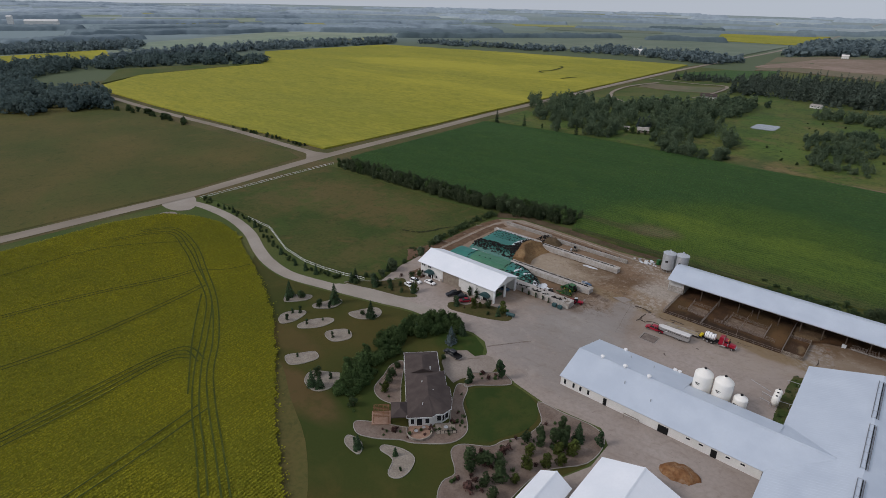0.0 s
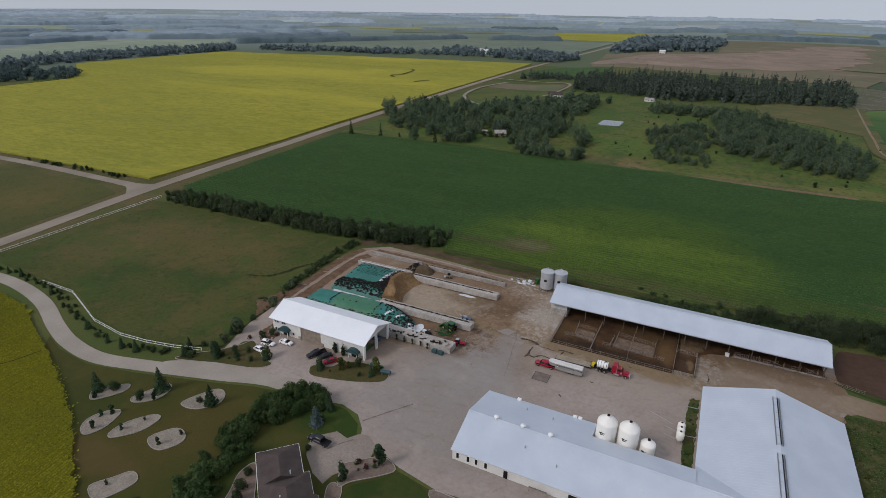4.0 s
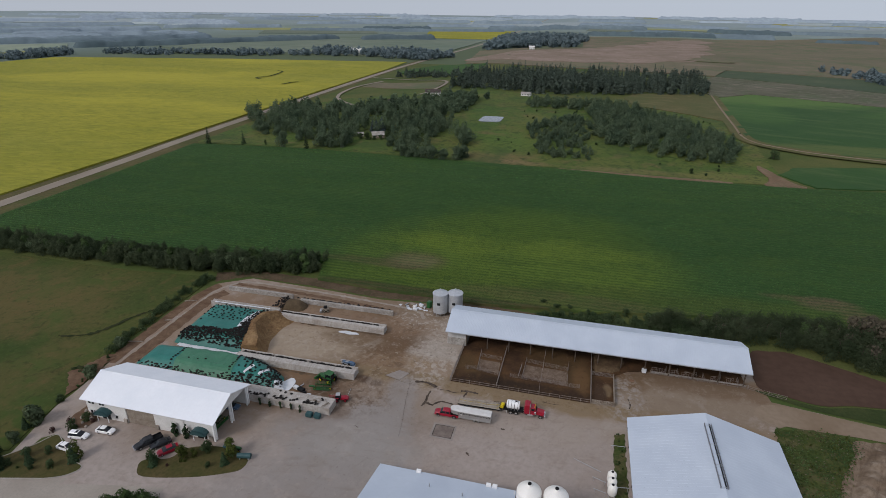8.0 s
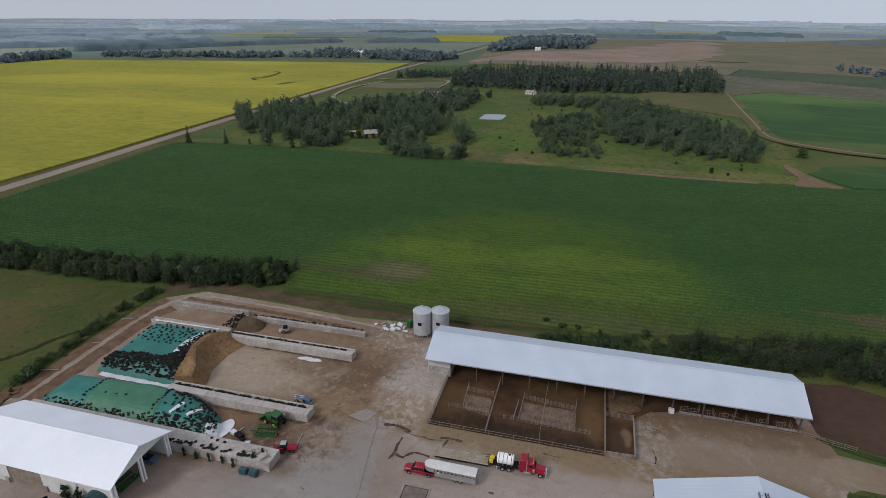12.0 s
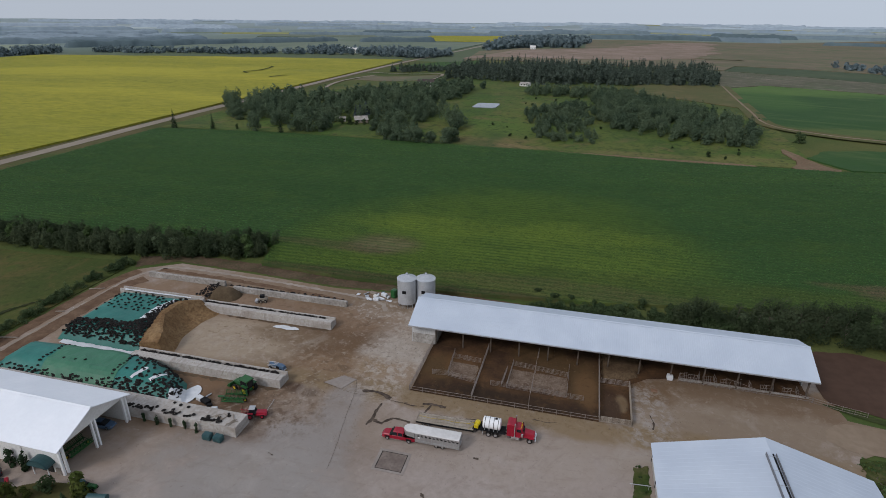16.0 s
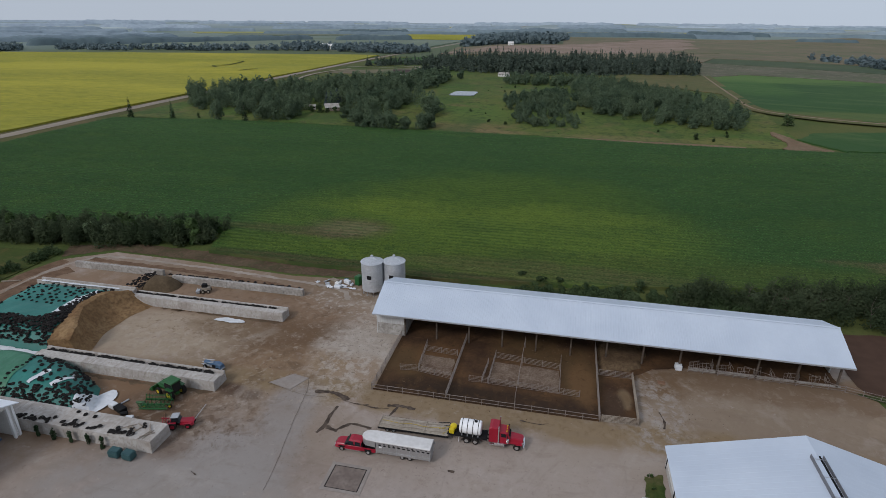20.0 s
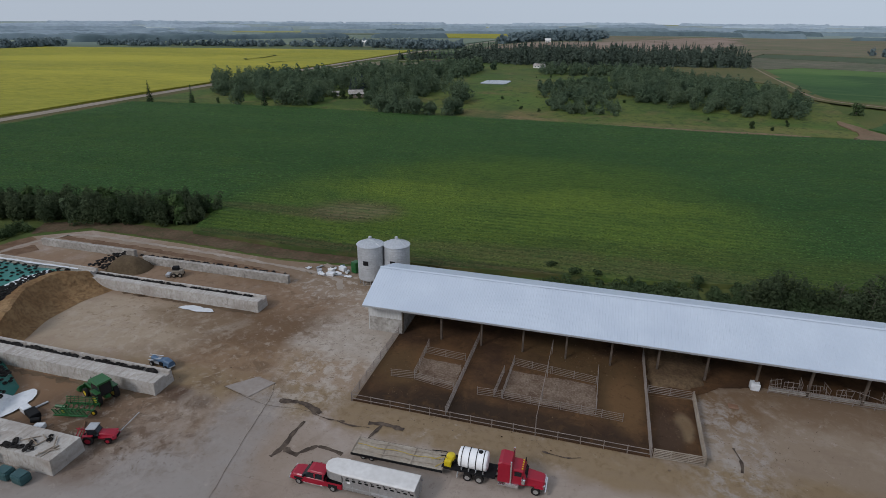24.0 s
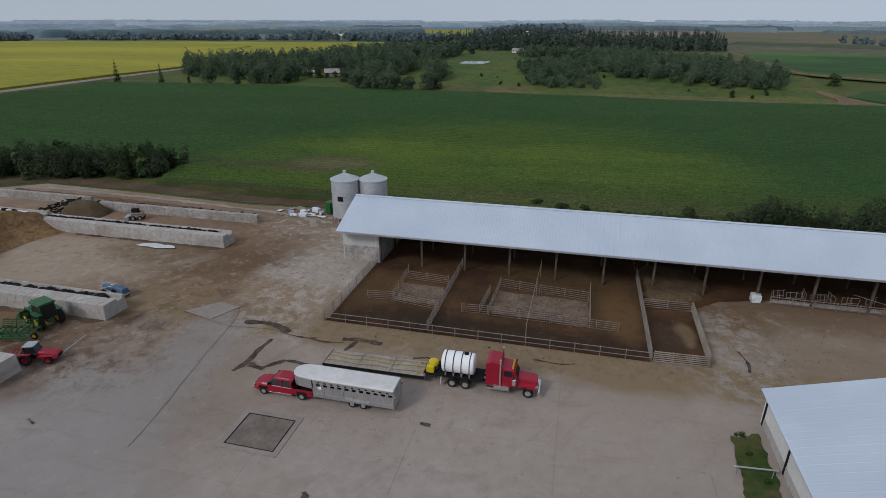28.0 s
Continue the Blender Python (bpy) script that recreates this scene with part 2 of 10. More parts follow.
M["road"] = mat("road", (0.225, 0.188, 0.146), (0.29, 0.246, 0.198), 0.08, bump=0.2, fine=1.5, c3=(0.20, 0.175, 0.145), stretch=(1, 0.3, 1))
M["drive"] = mat("drive", (0.29, 0.252, 0.21), (0.34, 0.302, 0.256), 0.1, bump=0.15, fine=2.5, c3=(0.22, 0.20, 0.175))
YARD_ZONES = (((-105, 190, 80, 60, (0.243, 0.174, 0.119), 0.85), (-71, 190, 30, 58, (0.129, 0.080, 0.046), 1.0), (-97, 188, 25, 13, (0.310, 0.249, 0.180), 0.85), (-57, 193, 11, 24, (0.345, 0.298, 0.248), 0.9), (-63, 212, 16, 10, (0.373, 0.318, 0.257), 0.6),
              (12, 188, 66, 26, (0.202, 0.151, 0.103), 0.9), (-6, 197, 20, 11, (0.140, 0.088, 0.048), 1.0), (20, 196, 30, 7, (0.155, 0.104, 0.065), 0.9), (-5, 177, 6, 10, (0.321, 0.274, 0.228), 0.6), (-72, 167, 22, 20, (0.140, 0.090, 0.055), 1.0))
    + ((-92, 168, 36, 13, (0.171, 0.107, 0.063), 0.9),
              (-62, 184, 22, 8, (0.228, 0.154, 0.095), 0.7), (-32, 171, 60, 12, (0.300, 0.249, 0.204), 0.6), (-70, 150, 26, 24, (0.264, 0.239, 0.217), 0.8), (-30, 178.4, 90, 5, (0.207, 0.149, 0.087), 0.95), (-92, 215, 70, 8, (0.190, 0.135, 0.090), 0.9), (-104, 204, 70, 9, (0.207, 0.139, 0.090), 0.85),
              (-73.6, 175.2, 3.4, 2.4, (0.080, 0.050, 0.034), 1.0), (-82, 168, 10, 6, (0.125, 0.078, 0.048), 0.9), (-69.3, 174.6, 2.4, 2.0, (0.085, 0.056, 0.037), 0.9))
    + ((-74.5, 161, 4, 4, (0.150, 0.108, 0.080), 0.7), (-63, 172, 7, 10, (0.235, 0.180, 0.135), 0.7), (-84, 193, 14, 5, (0.165, 0.115, 0.072), 0.8), (-60, 186, 5, 5, (0.235, 0.165, 0.100), 0.7),
              (-61.5, 171, 6, 12, (0.245, 0.218, 0.196), 0.85), (-63, 160, 10, 13, (0.248, 0.222, 0.200), 0.9), (-66, 149, 18, 14, (0.262, 0.238, 0.216), 0.9), (-60, 132, 46, 20, (0.245, 0.218, 0.198), 0.8)))
YARD_PATCHES = (((-57, 191, 9, 19, 0.55, 0.46, 0.58, (0.380, 0.335, 0.285), 0.75), (-58, 190, 10, 20, 1.5, 0.56, 0.64, (0.115, 0.085, 0.060), 0.7), (-70, 189, 13, 24, 0.4, 0.5, 0.62, (0.120, 0.078, 0.046), 0.7), (-66, 186, 12, 22, 0.9, 0.55, 0.64, (0.34, 0.29, 0.235), 0.5),
                (-76, 168, 15, 10, 0.5, 0.48, 0.60, (0.105, 0.070, 0.046), 0.75), (-76, 169, 13, 8, 0.7, 0.53, 0.62, (0.32, 0.27, 0.22), 0.6), (-74, 167, 14, 9, 2.0, 0.56, 0.64, (0.085, 0.058, 0.040), 0.6))
    + ((-92, 188, 24, 9, 0.6, 0.5, 0.62, (0.36, 0.305, 0.245), 0.5), (-90, 192, 22, 8, 0.8, 0.54, 0.64, (0.13, 0.085, 0.05), 0.6),
                (-4, 184, 6, 14, 0.6, 0.46, 0.58, (0.300, 0.270, 0.240), 0.7), (-3, 186, 6, 12, 1.6, 0.57, 0.64, (0.11, 0.08, 0.055), 0.6), (-30, 179, 60, 4, 1.2, 0.5, 0.62, (0.150, 0.105, 0.058), 0.6), (-62, 210, 18, 9, 0.7, 0.5, 0.6, (0.40, 0.36, 0.31), 0.65), (-95, 206, 40, 8, 0.6, 0.5, 0.62, (0.13, 0.088, 0.055), 0.6))
    + ((15, 190, 24, 9, 0.5, 0.52, 0.64, (0.25, 0.205, 0.155), 0.5), (-44, 168, 26, 12, 0.8, 0.55, 0.66, (0.175, 0.135, 0.100), 0.5), (-44, 168, 30, 14, 2.4, 0.60, 0.66, (0.12, 0.09, 0.07), 0.5), (-50, 132, 50, 24, 1.8, 0.61, 0.67, (0.14, 0.11, 0.09), 0.45)))
M["yard"] = mat("yard", (0.296, 0.246, 0.213), (0.350, 0.299, 0.264), 0.05, bump=0.3, fine=0.9, c3=(0.224, 0.190, 0.160), amount=0.4, zones=YARD_ZONES, patches=YARD_PATCHES,
                layers=((0.09, 0.52, 0.72, (0.214, 0.165, 0.121), 0.32), (0.33, 0.57, 0.70, (0.153, 0.105, 0.068), 0.22), (1.3, 0.60, 0.72, (0.122, 0.088, 0.060), 0.5), (0.12, 0.56, 0.72, (0.377, 0.340, 0.301), 0.35), (0.7, 0.60, 0.70, (0.408, 0.365, 0.315), 0.35), (2.6, 0.60, 0.70, (0.117, 0.085, 0.060), 0.4)),
                streaks=((6, 6, 1.6, 0.54, 0.70, (0.163, 0.118, 0.085), 0.28), (165, 3, 1.4, 0.57, 0.72, (0.388, 0.335, 0.291), 0.14), (62, 5, 1.2, 0.56, 0.70, (0.158, 0.118, 0.087), 0.2)))
M["crop_light"] = mat("crop_light", (0.030, 0.072, 0.023), (0.040, 0.084, 0.026), 0.012, bump=0.6, fine=0.6, c3=(0.030, 0.074, 0.022), distance=0.25, zones=((170, 715, 120, 60, (0.090, 0.150, 0.040), 0.9), (130, 640, 40, 90, (0.060, 0.120, 0.032), 0.6), (150, 490, 120, 16, (0.095, 0.120, 0.040), 0.7), (320, 640, 120, 50, (0.075, 0.135, 0.036), 0.7)), ragged=(0.03, 0.45), layers=((0.05, 0.55, 0.7, (0.062, 0.112, 0.032), 0.4),), streaks=((-12, 40, 2.2, 0.5, 0.68, (0.026, 0.066, 0.020), 0.4), (-20, 60, 9, 0.5, 0.66, (0.085, 0.120, 0.045), 0.5)))
M["dry_meadow"] = mat("dry_meadow", (0.108, 0.093, 0.040), (0.084, 0.092, 0.035), 0.02, bump=0.5, fine=0.4, c3=(0.07, 0.085, 0.03), amount=0.5, distance=0.2, layers=((0.05, 0.5, 0.66, (0.165, 0.130, 0.065), 0.6), (0.2, 0.55, 0.7, (0.055, 0.075, 0.026), 0.5)))
M["scraped"] = mat("scraped", (0.082, 0.088, 0.052), (0.118, 0.108, 0.074), 0.015, bump=0.5, fine=0.2, c3=(0.085, 0.082, 0.052), amount=0.6, distance=0.3, layers=((0.03, 0.5, 0.62, (0.075, 0.098, 0.048), 0.8), (0.08, 0.54, 0.68, (0.23, 0.19, 0.155), 0.6)), streaks=((-28, 60, 4, 0.5, 0.64, (0.075, 0.075, 0.05), 0.6), (-28, 40, 2, 0.55, 0.68, (0.32, 0.265, 0.22), 0.7)))
M["far_crop"] = mat("far_crop", (0.052, 0.076, 0.042), (0.074, 0.094, 0.050), 0.01, bump=0.3, fine=0.2, c3=(0.044, 0.064, 0.036), layers=((0.03, 0.52, 0.66, (0.100, 0.104, 0.060), 0.5),))
M["bare_earth"] = mat("bare_earth", (0.205, 0.155, 0.118), (0.275, 0.205, 0.165), 0.012, bump=0.4, fine=0.2, c3=(0.17, 0.125, 0.085), amount=0.5, layers=((0.02, 0.5, 0.64, (0.155, 0.115, 0.075), 0.7), (0.05, 0.55, 0.68, (0.33, 0.25, 0.20), 0.6)), streaks=((8, 60, 6, 0.5, 0.66, (0.14, 0.112, 0.07), 0.5),))
M["track_dirt"] = mat("track_dirt", (0.19, 0.138, 0.092), (0.245, 0.188, 0.135), 0.08, bump=0.4, fine=0.8, c3=(0.15, 0.11, 0.07))
M["manure"] = mat("manure", (0.066, 0.039, 0.027), (0.085, 0.052, 0.037), 0.05, rough=0.85, bump=0.15, fine=0.5)
M["pen_dirt"] = mat("pen_dirt", (0.048, 0.027, 0.016), (0.098, 0.053, 0.025), 0.22, bump=0.7, fine=2.0, c3=(0.028, 0.018, 0.011), distance=0.08, zones=((-47, 190, 7, 7, (0.085, 0.052, 0.024), 0.8), (-24, 199, 10, 7, (0.09, 0.056, 0.026), 0.8), (-16, 193, 5, 12, (0.085, 0.053, 0.025), 0.8), (-40, 183, 12, 4, (0.030, 0.020, 0.013), 0.8), (-28, 182.5, 26, 3.5, (0.032, 0.021, 0.014), 0.8), (-8.6, 187, 1.6, 3.5, (0.17, 0.12, 0.07), 0.8), (-10.6, 185, 2.4, 5, (0.055, 0.034, 0.022), 0.9), (-42, 193, 5, 6, (0.115, 0.062, 0.028), 0.7), (-15.5, 190, 3, 8, (0.125, 0.070, 0.032), 0.7)), layers=((0.45, 0.55, 0.7, (0.118, 0.066, 0.030), 0.55), (1.2, 0.56, 0.70, (0.020, 0.012, 0.008), 0.6)))
M["straw_bed"] = mat("straw_bed", (0.155, 0.112, 0.080), (0.095, 0.060, 0.040), 0.5, bump=0.9, fine=3.5, c3=(0.25, 0.20, 0.155), amount=0.55, distance=0.1, layers=((0.6, 0.5, 0.64, (0.075, 0.046, 0.030), 0.7), (2.2, 0.56, 0.68, (0.27, 0.225, 0.18), 0.5)))
CORN_ZONES = (((-45, 258, 84, 66, (0.128, 0.185, 0.030), 0.9), (-72, 236, 70, 18, (0.10, 0.145, 0.024), 0.7), (-40, 300, 60, 36, (0.082, 0.135, 0.024), 0.7), (-68, 272, 36, 14, (0.150, 0.208, 0.032), 0.75), (-22, 276, 34, 16, (0.150, 0.208, 0.032), 0.7), (40, 240, 110, 14, (0.085, 0.115, 0.028), 0.7), (-82, 251, 17, 12, (0.135, 0.105, 0.06), 0.8), (-95, 246, 30, 5, (0.12, 0.10, 0.05), 0.7), (66, 253, 13, 7, (0.155, 0.115, 0.070), 0.9), (74, 245, 9, 7, (0.15, 0.112, 0.068), 0.85))
    + ((55, 255.5, 14, 3, (0.12, 0.10, 0.055), 0.8), (-25, 233, 55, 8, (0.12, 0.105, 0.05), 0.6), (-85, 226.6, 50, 4.0, (0.080, 0.070, 0.034), 0.85), (-38, 225, 40, 3.6, (0.085, 0.072, 0.036), 0.85)))
CORN_ROWS = ((0.28, 0.52, 0.68, (0.020, 0.056, 0.016), 0.5), (0.06, 0.52, 0.70, (0.066, 0.118, 0.028), 0.4), (0.16, 0.5, 0.63, (0.074, 0.120, 0.026), 0.4), (0.75, 0.52, 0.64, (0.078, 0.135, 0.034), 0.45))
M["corn_base"] = mat("corn_base", (0.041, 0.084, 0.026), (0.052, 0.100, 0.030), 0.03, bump=0.9, fine=0.8, c3=(0.024, 0.066, 0.018), amount=0.5, stretch=(0.4, 1, 1), distance=0.3, zones=CORN_ZONES, ragged=(0.05, 0.35), layers=CORN_ROWS, rows=(0.135, 0.0, (0.022, 0.060, 0.016), 0.5))
M["canola"] = mat("canola", (0.185, 0.166, 0.012), (0.150, 0.146, 0.012), 0.03, bump=0.9, fine=0.9, c3=(0.125, 0.13, 0.014), amount=0.5, distance=0.3, layers=((0.5, 0.54, 0.7, (0.10, 0.115, 0.012), 0.4), (0.06, 0.5, 0.68, (0.12, 0.125, 0.014), 0.5)), rows=(0.16, 83.0, (0.12, 0.128, 0.012), 0.3))
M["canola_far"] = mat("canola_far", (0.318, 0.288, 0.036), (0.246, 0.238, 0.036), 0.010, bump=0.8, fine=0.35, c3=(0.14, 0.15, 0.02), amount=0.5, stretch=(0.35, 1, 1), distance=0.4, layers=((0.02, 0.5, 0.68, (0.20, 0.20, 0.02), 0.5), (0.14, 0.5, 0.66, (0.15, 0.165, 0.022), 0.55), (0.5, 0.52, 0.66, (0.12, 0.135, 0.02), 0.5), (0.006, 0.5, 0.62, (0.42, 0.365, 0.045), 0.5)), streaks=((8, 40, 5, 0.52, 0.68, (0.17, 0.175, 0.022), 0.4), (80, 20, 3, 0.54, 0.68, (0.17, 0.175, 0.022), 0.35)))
# distant canola strips, their yellow greyed by painted haze
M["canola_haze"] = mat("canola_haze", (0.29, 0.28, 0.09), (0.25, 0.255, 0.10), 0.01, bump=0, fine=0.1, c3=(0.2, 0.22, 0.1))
M["roof"] = mat("roof", (0.475, 0.53, 0.60), (0.53, 0.585, 0.65), 0.15, rough=0.45, metal=0.2, bump=0.05, fine=1.5, c3=(0.46, 0.50, 0.55), amount=0.2)
M["roof_bright"] = mat("roof_bright", (0.72, 0.75, 0.78), (0.78, 0.80, 0.825), 0.15, rough=0.5, metal=0.05, bump=0.05, fine=1.5, c3=(0.66, 0.67, 0.70), amount=0.2)
M["wall_white"] = mat("wall_white", (0.62, 0.61, 0.58), (0.70, 0.69, 0.66), 0.4, rough=0.6, bump=0.1, fine=3.0, c3=(0.48, 0.46, 0.42))
M["concrete"] = mat("concrete", (0.36, 0.34, 0.31), (0.45, 0.43, 0.40), 0.3, bump=0.35, fine=2.5, c3=(0.27, 0.25, 0.22), amount=0.5)
M["concrete_dirty"] = mat("concrete_dirty", (0.28, 0.26, 0.23), (0.40, 0.38, 0.35), 0.35, bump=0.35, fine=1.8, c3=(0.14, 0.12, 0.10), amount=0.6)
M["steel"] = mat("steel", (0.42, 0.43, 0.44), (0.50, 0.51, 0.52), 1.0, rough=0.45, metal=0.6, bump=0.05)
M["galv"] = mat("galv", (0.46, 0.48, 0.50), (0.54, 0.56, 0.58), 0.5, rough=0.42, metal=0.45, bump=0.08, fine=3.0, c3=(0.29, 0.305, 0.315))
M["pipe"] = mat("pipe", (0.17, 0.14, 0.12), (0.25, 0.215, 0.19), 0.8, rough=0.6, metal=0.1, bump=0.1, c3=(0.16, 0.115, 0.085))
M["rust"] = mat("rust", (0.16, 0.085, 0.05), (0.24, 0.15, 0.10), 0.6, bump=0.3, c3=(0.10, 0.06, 0.04))
M["tank"] = mat("tank", (0.76, 0.74, 0.68), (0.82, 0.80, 0.75), 0.4, rough=0.4, bump=0.05, c3=(0.62, 0.58, 0.50), amount=0.25)
M["dark"] = mat("dark", (0.012, 0.012, 0.013), (0.02, 0.02, 0.02), 0.7, rough=0.7, bump=0.1)
M["rubber"] = mat("rubber", (0.016, 0.0145, 0.0135), (0.028, 0.025, 0.023), 1.0, rough=0.8, bump=0.3, spread=0.3)
M["shingle"] = mat("shingle", (0.064, 0.050, 0.046), (0.086, 0.068, 0.062), 0.4, bump=0.8, fine=5.0, c3=(0.05, 0.042, 0.038), distance=0.03)
M["wood"] = mat("wood", (0.19, 0.095, 0.05), (0.26, 0.14, 0.08), 0.8, bump=0.4, fine=4.0, c3=(0.12, 0.06, 0.035))
M["old_wood"] = mat("old_wood", (0.22, 0.18, 0.14), (0.30, 0.26, 0.21), 0.8, bump=0.4, fine=4.0, c3=(0.13, 0.10, 0.08))
M["gravel"] = mat("gravel", (0.235, 0.198, 0.158), (0.30, 0.262, 0.215), 0.4, bump=0.9, fine=3.0, c3=(0.13, 0.115, 0.098), amount=0.6, distance=0.05)
M["mulch"] = mat("mulch", (0.165, 0.122, 0.096), (0.215, 0.168, 0.138), 0.25, bump=0.8, fine=2.5, c3=(0.10, 0.072, 0.056), amount=0.5, distance=0.05)
M["kerb"] = mat("kerb", (0.30, 0.278, 0.245), (0.37, 0.345, 0.305), 0.6, bump=0.2)
M["tarp"] = mat("tarp", (0.016, 0.125, 0.102), (0.026, 0.175, 0.142), 0.12, rough=0.5, bump=0.5, fine=0.9, c3=(0.012, 0.11, 0.09), distance=0.12)
M["tarp_pale"] = mat("tarp_pale", (0.036, 0.14, 0.078), (0.05, 0.178, 0.10), 0.12, rough=0.5, bump=0.5, fine=0.9, c3=(0.03, 0.12, 0.07), distance=0.12)
M["plastic_white"] = mat("plastic_white", (0.52, 0.54, 0.55), (0.64, 0.65, 0.66), 0.5, rough=0.4, bump=0.6, fine=2.0, c3=(0.5, 0.52, 0.54), distance=0.08)
M["silage"] = mat("silage", (0.180, 0.108, 0.052), (0.250, 0.162, 0.082), 0.25, bump=0.9, fine=1.6, c3=(0.085, 0.046, 0.022), amount=0.6, distance=0.25)
M["sawdust"] = mat("sawdust", (0.185, 0.085, 0.036), (0.275, 0.150, 0.072), 0.5, bump=0.9, fine=1.6, c3=(0.12, 0.055, 0.025), amount=0.6, distance=0.2, layers=((0.6, 0.52, 0.66, (0.36, 0.27, 0.19), 0.5),))
M["leaf"] = mat("leaf", (0.047, 0.083, 0.029), (0.091, 0.135, 0.049), 0.11, bump=0, spread=0.25, island=0.25, fine=1.0, glow=0.4)
M["leaf_grey"] = mat("leaf_grey", (0.068, 0.101, 0.052), (0.137, 0.169, 0.094), 0.11, bump=0, spread=0.25, island=0.28, fine=1.0, glow=0.4)
M["leaf_bright"] = mat("leaf_bright", (0.063, 0.086, 0.021), (0.103, 0.115, 0.030), 0.3, bump=0, spread=0.3, island=0.4, fine=1.0, glow=0.4)
M["leaf_dark"] = mat("leaf_dark", (0.046, 0.074, 0.032), (0.090, 0.124, 0.056), 0.13, bump=0, spread=0.25, island=0.18, fine=1.0, c3=(0.036, 0.058, 0.025), glow=0.5)
M["leaf_belt"] = mat("leaf_belt", (0.054, 0.078, 0.038), (0.104, 0.130, 0.068), 0.09, bump=0, spread=0.25, island=0.16, fine=1.0, c3=(0.044, 0.064, 0.032), glow=0.5)
M["leaf_dry"] = mat("leaf_dry", (0.10, 0.088, 0.062), (0.15, 0.125, 0.09), 0.3, bump=0, spread=0.2, island=0.3, fine=1.0, glow=0.3)
M["leaf_red"] = mat("leaf_red", (0.06, 0.032, 0.028), (0.09, 0.05, 0.04), 0.3, bump=0, spread=0.3, island=0.4, fine=1.0)
M["spruce"] = mat("spruce", (0.034, 0.060, 0.028), (0.048, 0.076, 0.037), 0.3, bump=0, spread=0.3, island=0.4, fine=1.0, glow=0.25)
# conifer and leaf tones beyond the corn, lightened by painted haze
M["hazed_spruce"] = mat("hazed_spruce", (0.073, 0.098, 0.075), (0.100, 0.128, 0.098), 0.06, bump=0, island=0.3, fine=1.0, glow=0.35)
M["hazed_leaf"] = mat("hazed_leaf", (0.078, 0.118, 0.072), (0.146, 0.192, 0.110), 0.07, bump=0, island=0.16, fine=1.0, glow=0.45)
M["blue_spruce"] = mat("blue_spruce", (0.06, 0.085, 0.085), (0.085, 0.11, 0.11), 0.3, bump=0, spread=0.2, island=0.35, fine=1.0, glow=0.25)
M["bark"] = mat("bark", (0.09, 0.07, 0.055), (0.17, 0.15, 0.13), 0.8, bump=0.5, spread=0.3)
M["corn_leaf"] = mat("corn_leaf", (0.049, 0.112, 0.032), (0.063, 0.132, 0.037), 0.03, bump=0, glow=0.2, island=0.34, fine=0.8, c3=(0.030, 0.082, 0.022), amount=0.5, stretch=(0.4, 1, 1), zones=CORN_ZONES, ragged=(0.05, 0.35), layers=CORN_ROWS, rows=(0.135, 0.0, (0.022, 0.060, 0.016), 0.5))
M["canola_flower"] = mat("canola_flower", (0.252, 0.230, 0.012), (0.186, 0.184, 0.013), 0.04, bump=0, island=0.26, fine=2.5, c3=(0.095, 0.11, 0.012), amount=0.45, stretch=(0.7, 1, 1), layers=((0.5, 0.52, 0.7, (0.095, 0.11, 0.012), 0.5), (0.06, 0.5, 0.68, (0.30, 0.265, 0.014), 0.4), (0.03, 0.5, 0.66, (0.12, 0.13, 0.014), 0.45)), rows=(0.16, 83.0, (0.12, 0.128, 0.012), 0.3))
M["canola_track"] = mat("canola_track", (0.046, 0.060, 0.012), (0.072, 0.084, 0.015), 0.2, bump=0.6, fine=1.5)
# woods farther out: blue-green haze painted into the foliage
M["hazed_wood_mid"] = mat("hazed_wood_mid", (0.104, 0.148, 0.142), (0.136, 0.184, 0.170), 0.02, bump=0, island=0.06, fine=0.2, glow=0.5)
M["hazed_wood_far"] = mat("hazed_wood_far", (0.148, 0.198, 0.208), (0.188, 0.240, 0.246), 0.02, bump=0, island=0.06, fine=0.2, glow=0.4)
# far tree belts: aerial haze painted in, paler and bluer step by step
for tone, (wr, wg, wb) in (("distance", (0.088, 0.122, 0.134)), ("mid_haze", (0.138, 0.182, 0.205)), ("far_haze", (0.205, 0.258, 0.295)), ("last_haze", (0.285, 0.342, 0.390))):
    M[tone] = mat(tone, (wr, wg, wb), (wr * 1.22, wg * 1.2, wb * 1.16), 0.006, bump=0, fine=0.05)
# far fields: haze painted into the colour, in two strengths
M["hazed_field"] = mat("hazed_field", (0.150, 0.192, 0.140), (0.205, 0.232, 0.170), 0.003, bump=0, fine=0.02, spread=0.25)
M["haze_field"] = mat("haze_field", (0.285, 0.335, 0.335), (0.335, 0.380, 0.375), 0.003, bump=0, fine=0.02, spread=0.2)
M["tan_field"] = mat("tan_field", (0.128, 0.114, 0.072), (0.165, 0.136, 0.090), 0.006, bump=0.3, fine=0.2, c3=(0.10, 0.105, 0.05), layers=((0.012, 0.5, 0.62, (0.085, 0.112, 0.05), 0.75), (0.02, 0.55, 0.68, (0.215, 0.155, 0.12), 0.7), (0.06, 0.57, 0.7, (0.065, 0.082, 0.045), 0.5)))
M["red_earth"] = mat("red_earth", (0.155, 0.10, 0.062), (0.20, 0.138, 0.09), 0.08, bump=0.4, fine=0.8, c3=(0.10, 0.085, 0.045), amount=0.6)
M["red"] = mat("red", (0.255, 0.006, 0.020), (0.29, 0.010, 0.026), 0.5, rough=0.3, bump=0, amount=0.06)
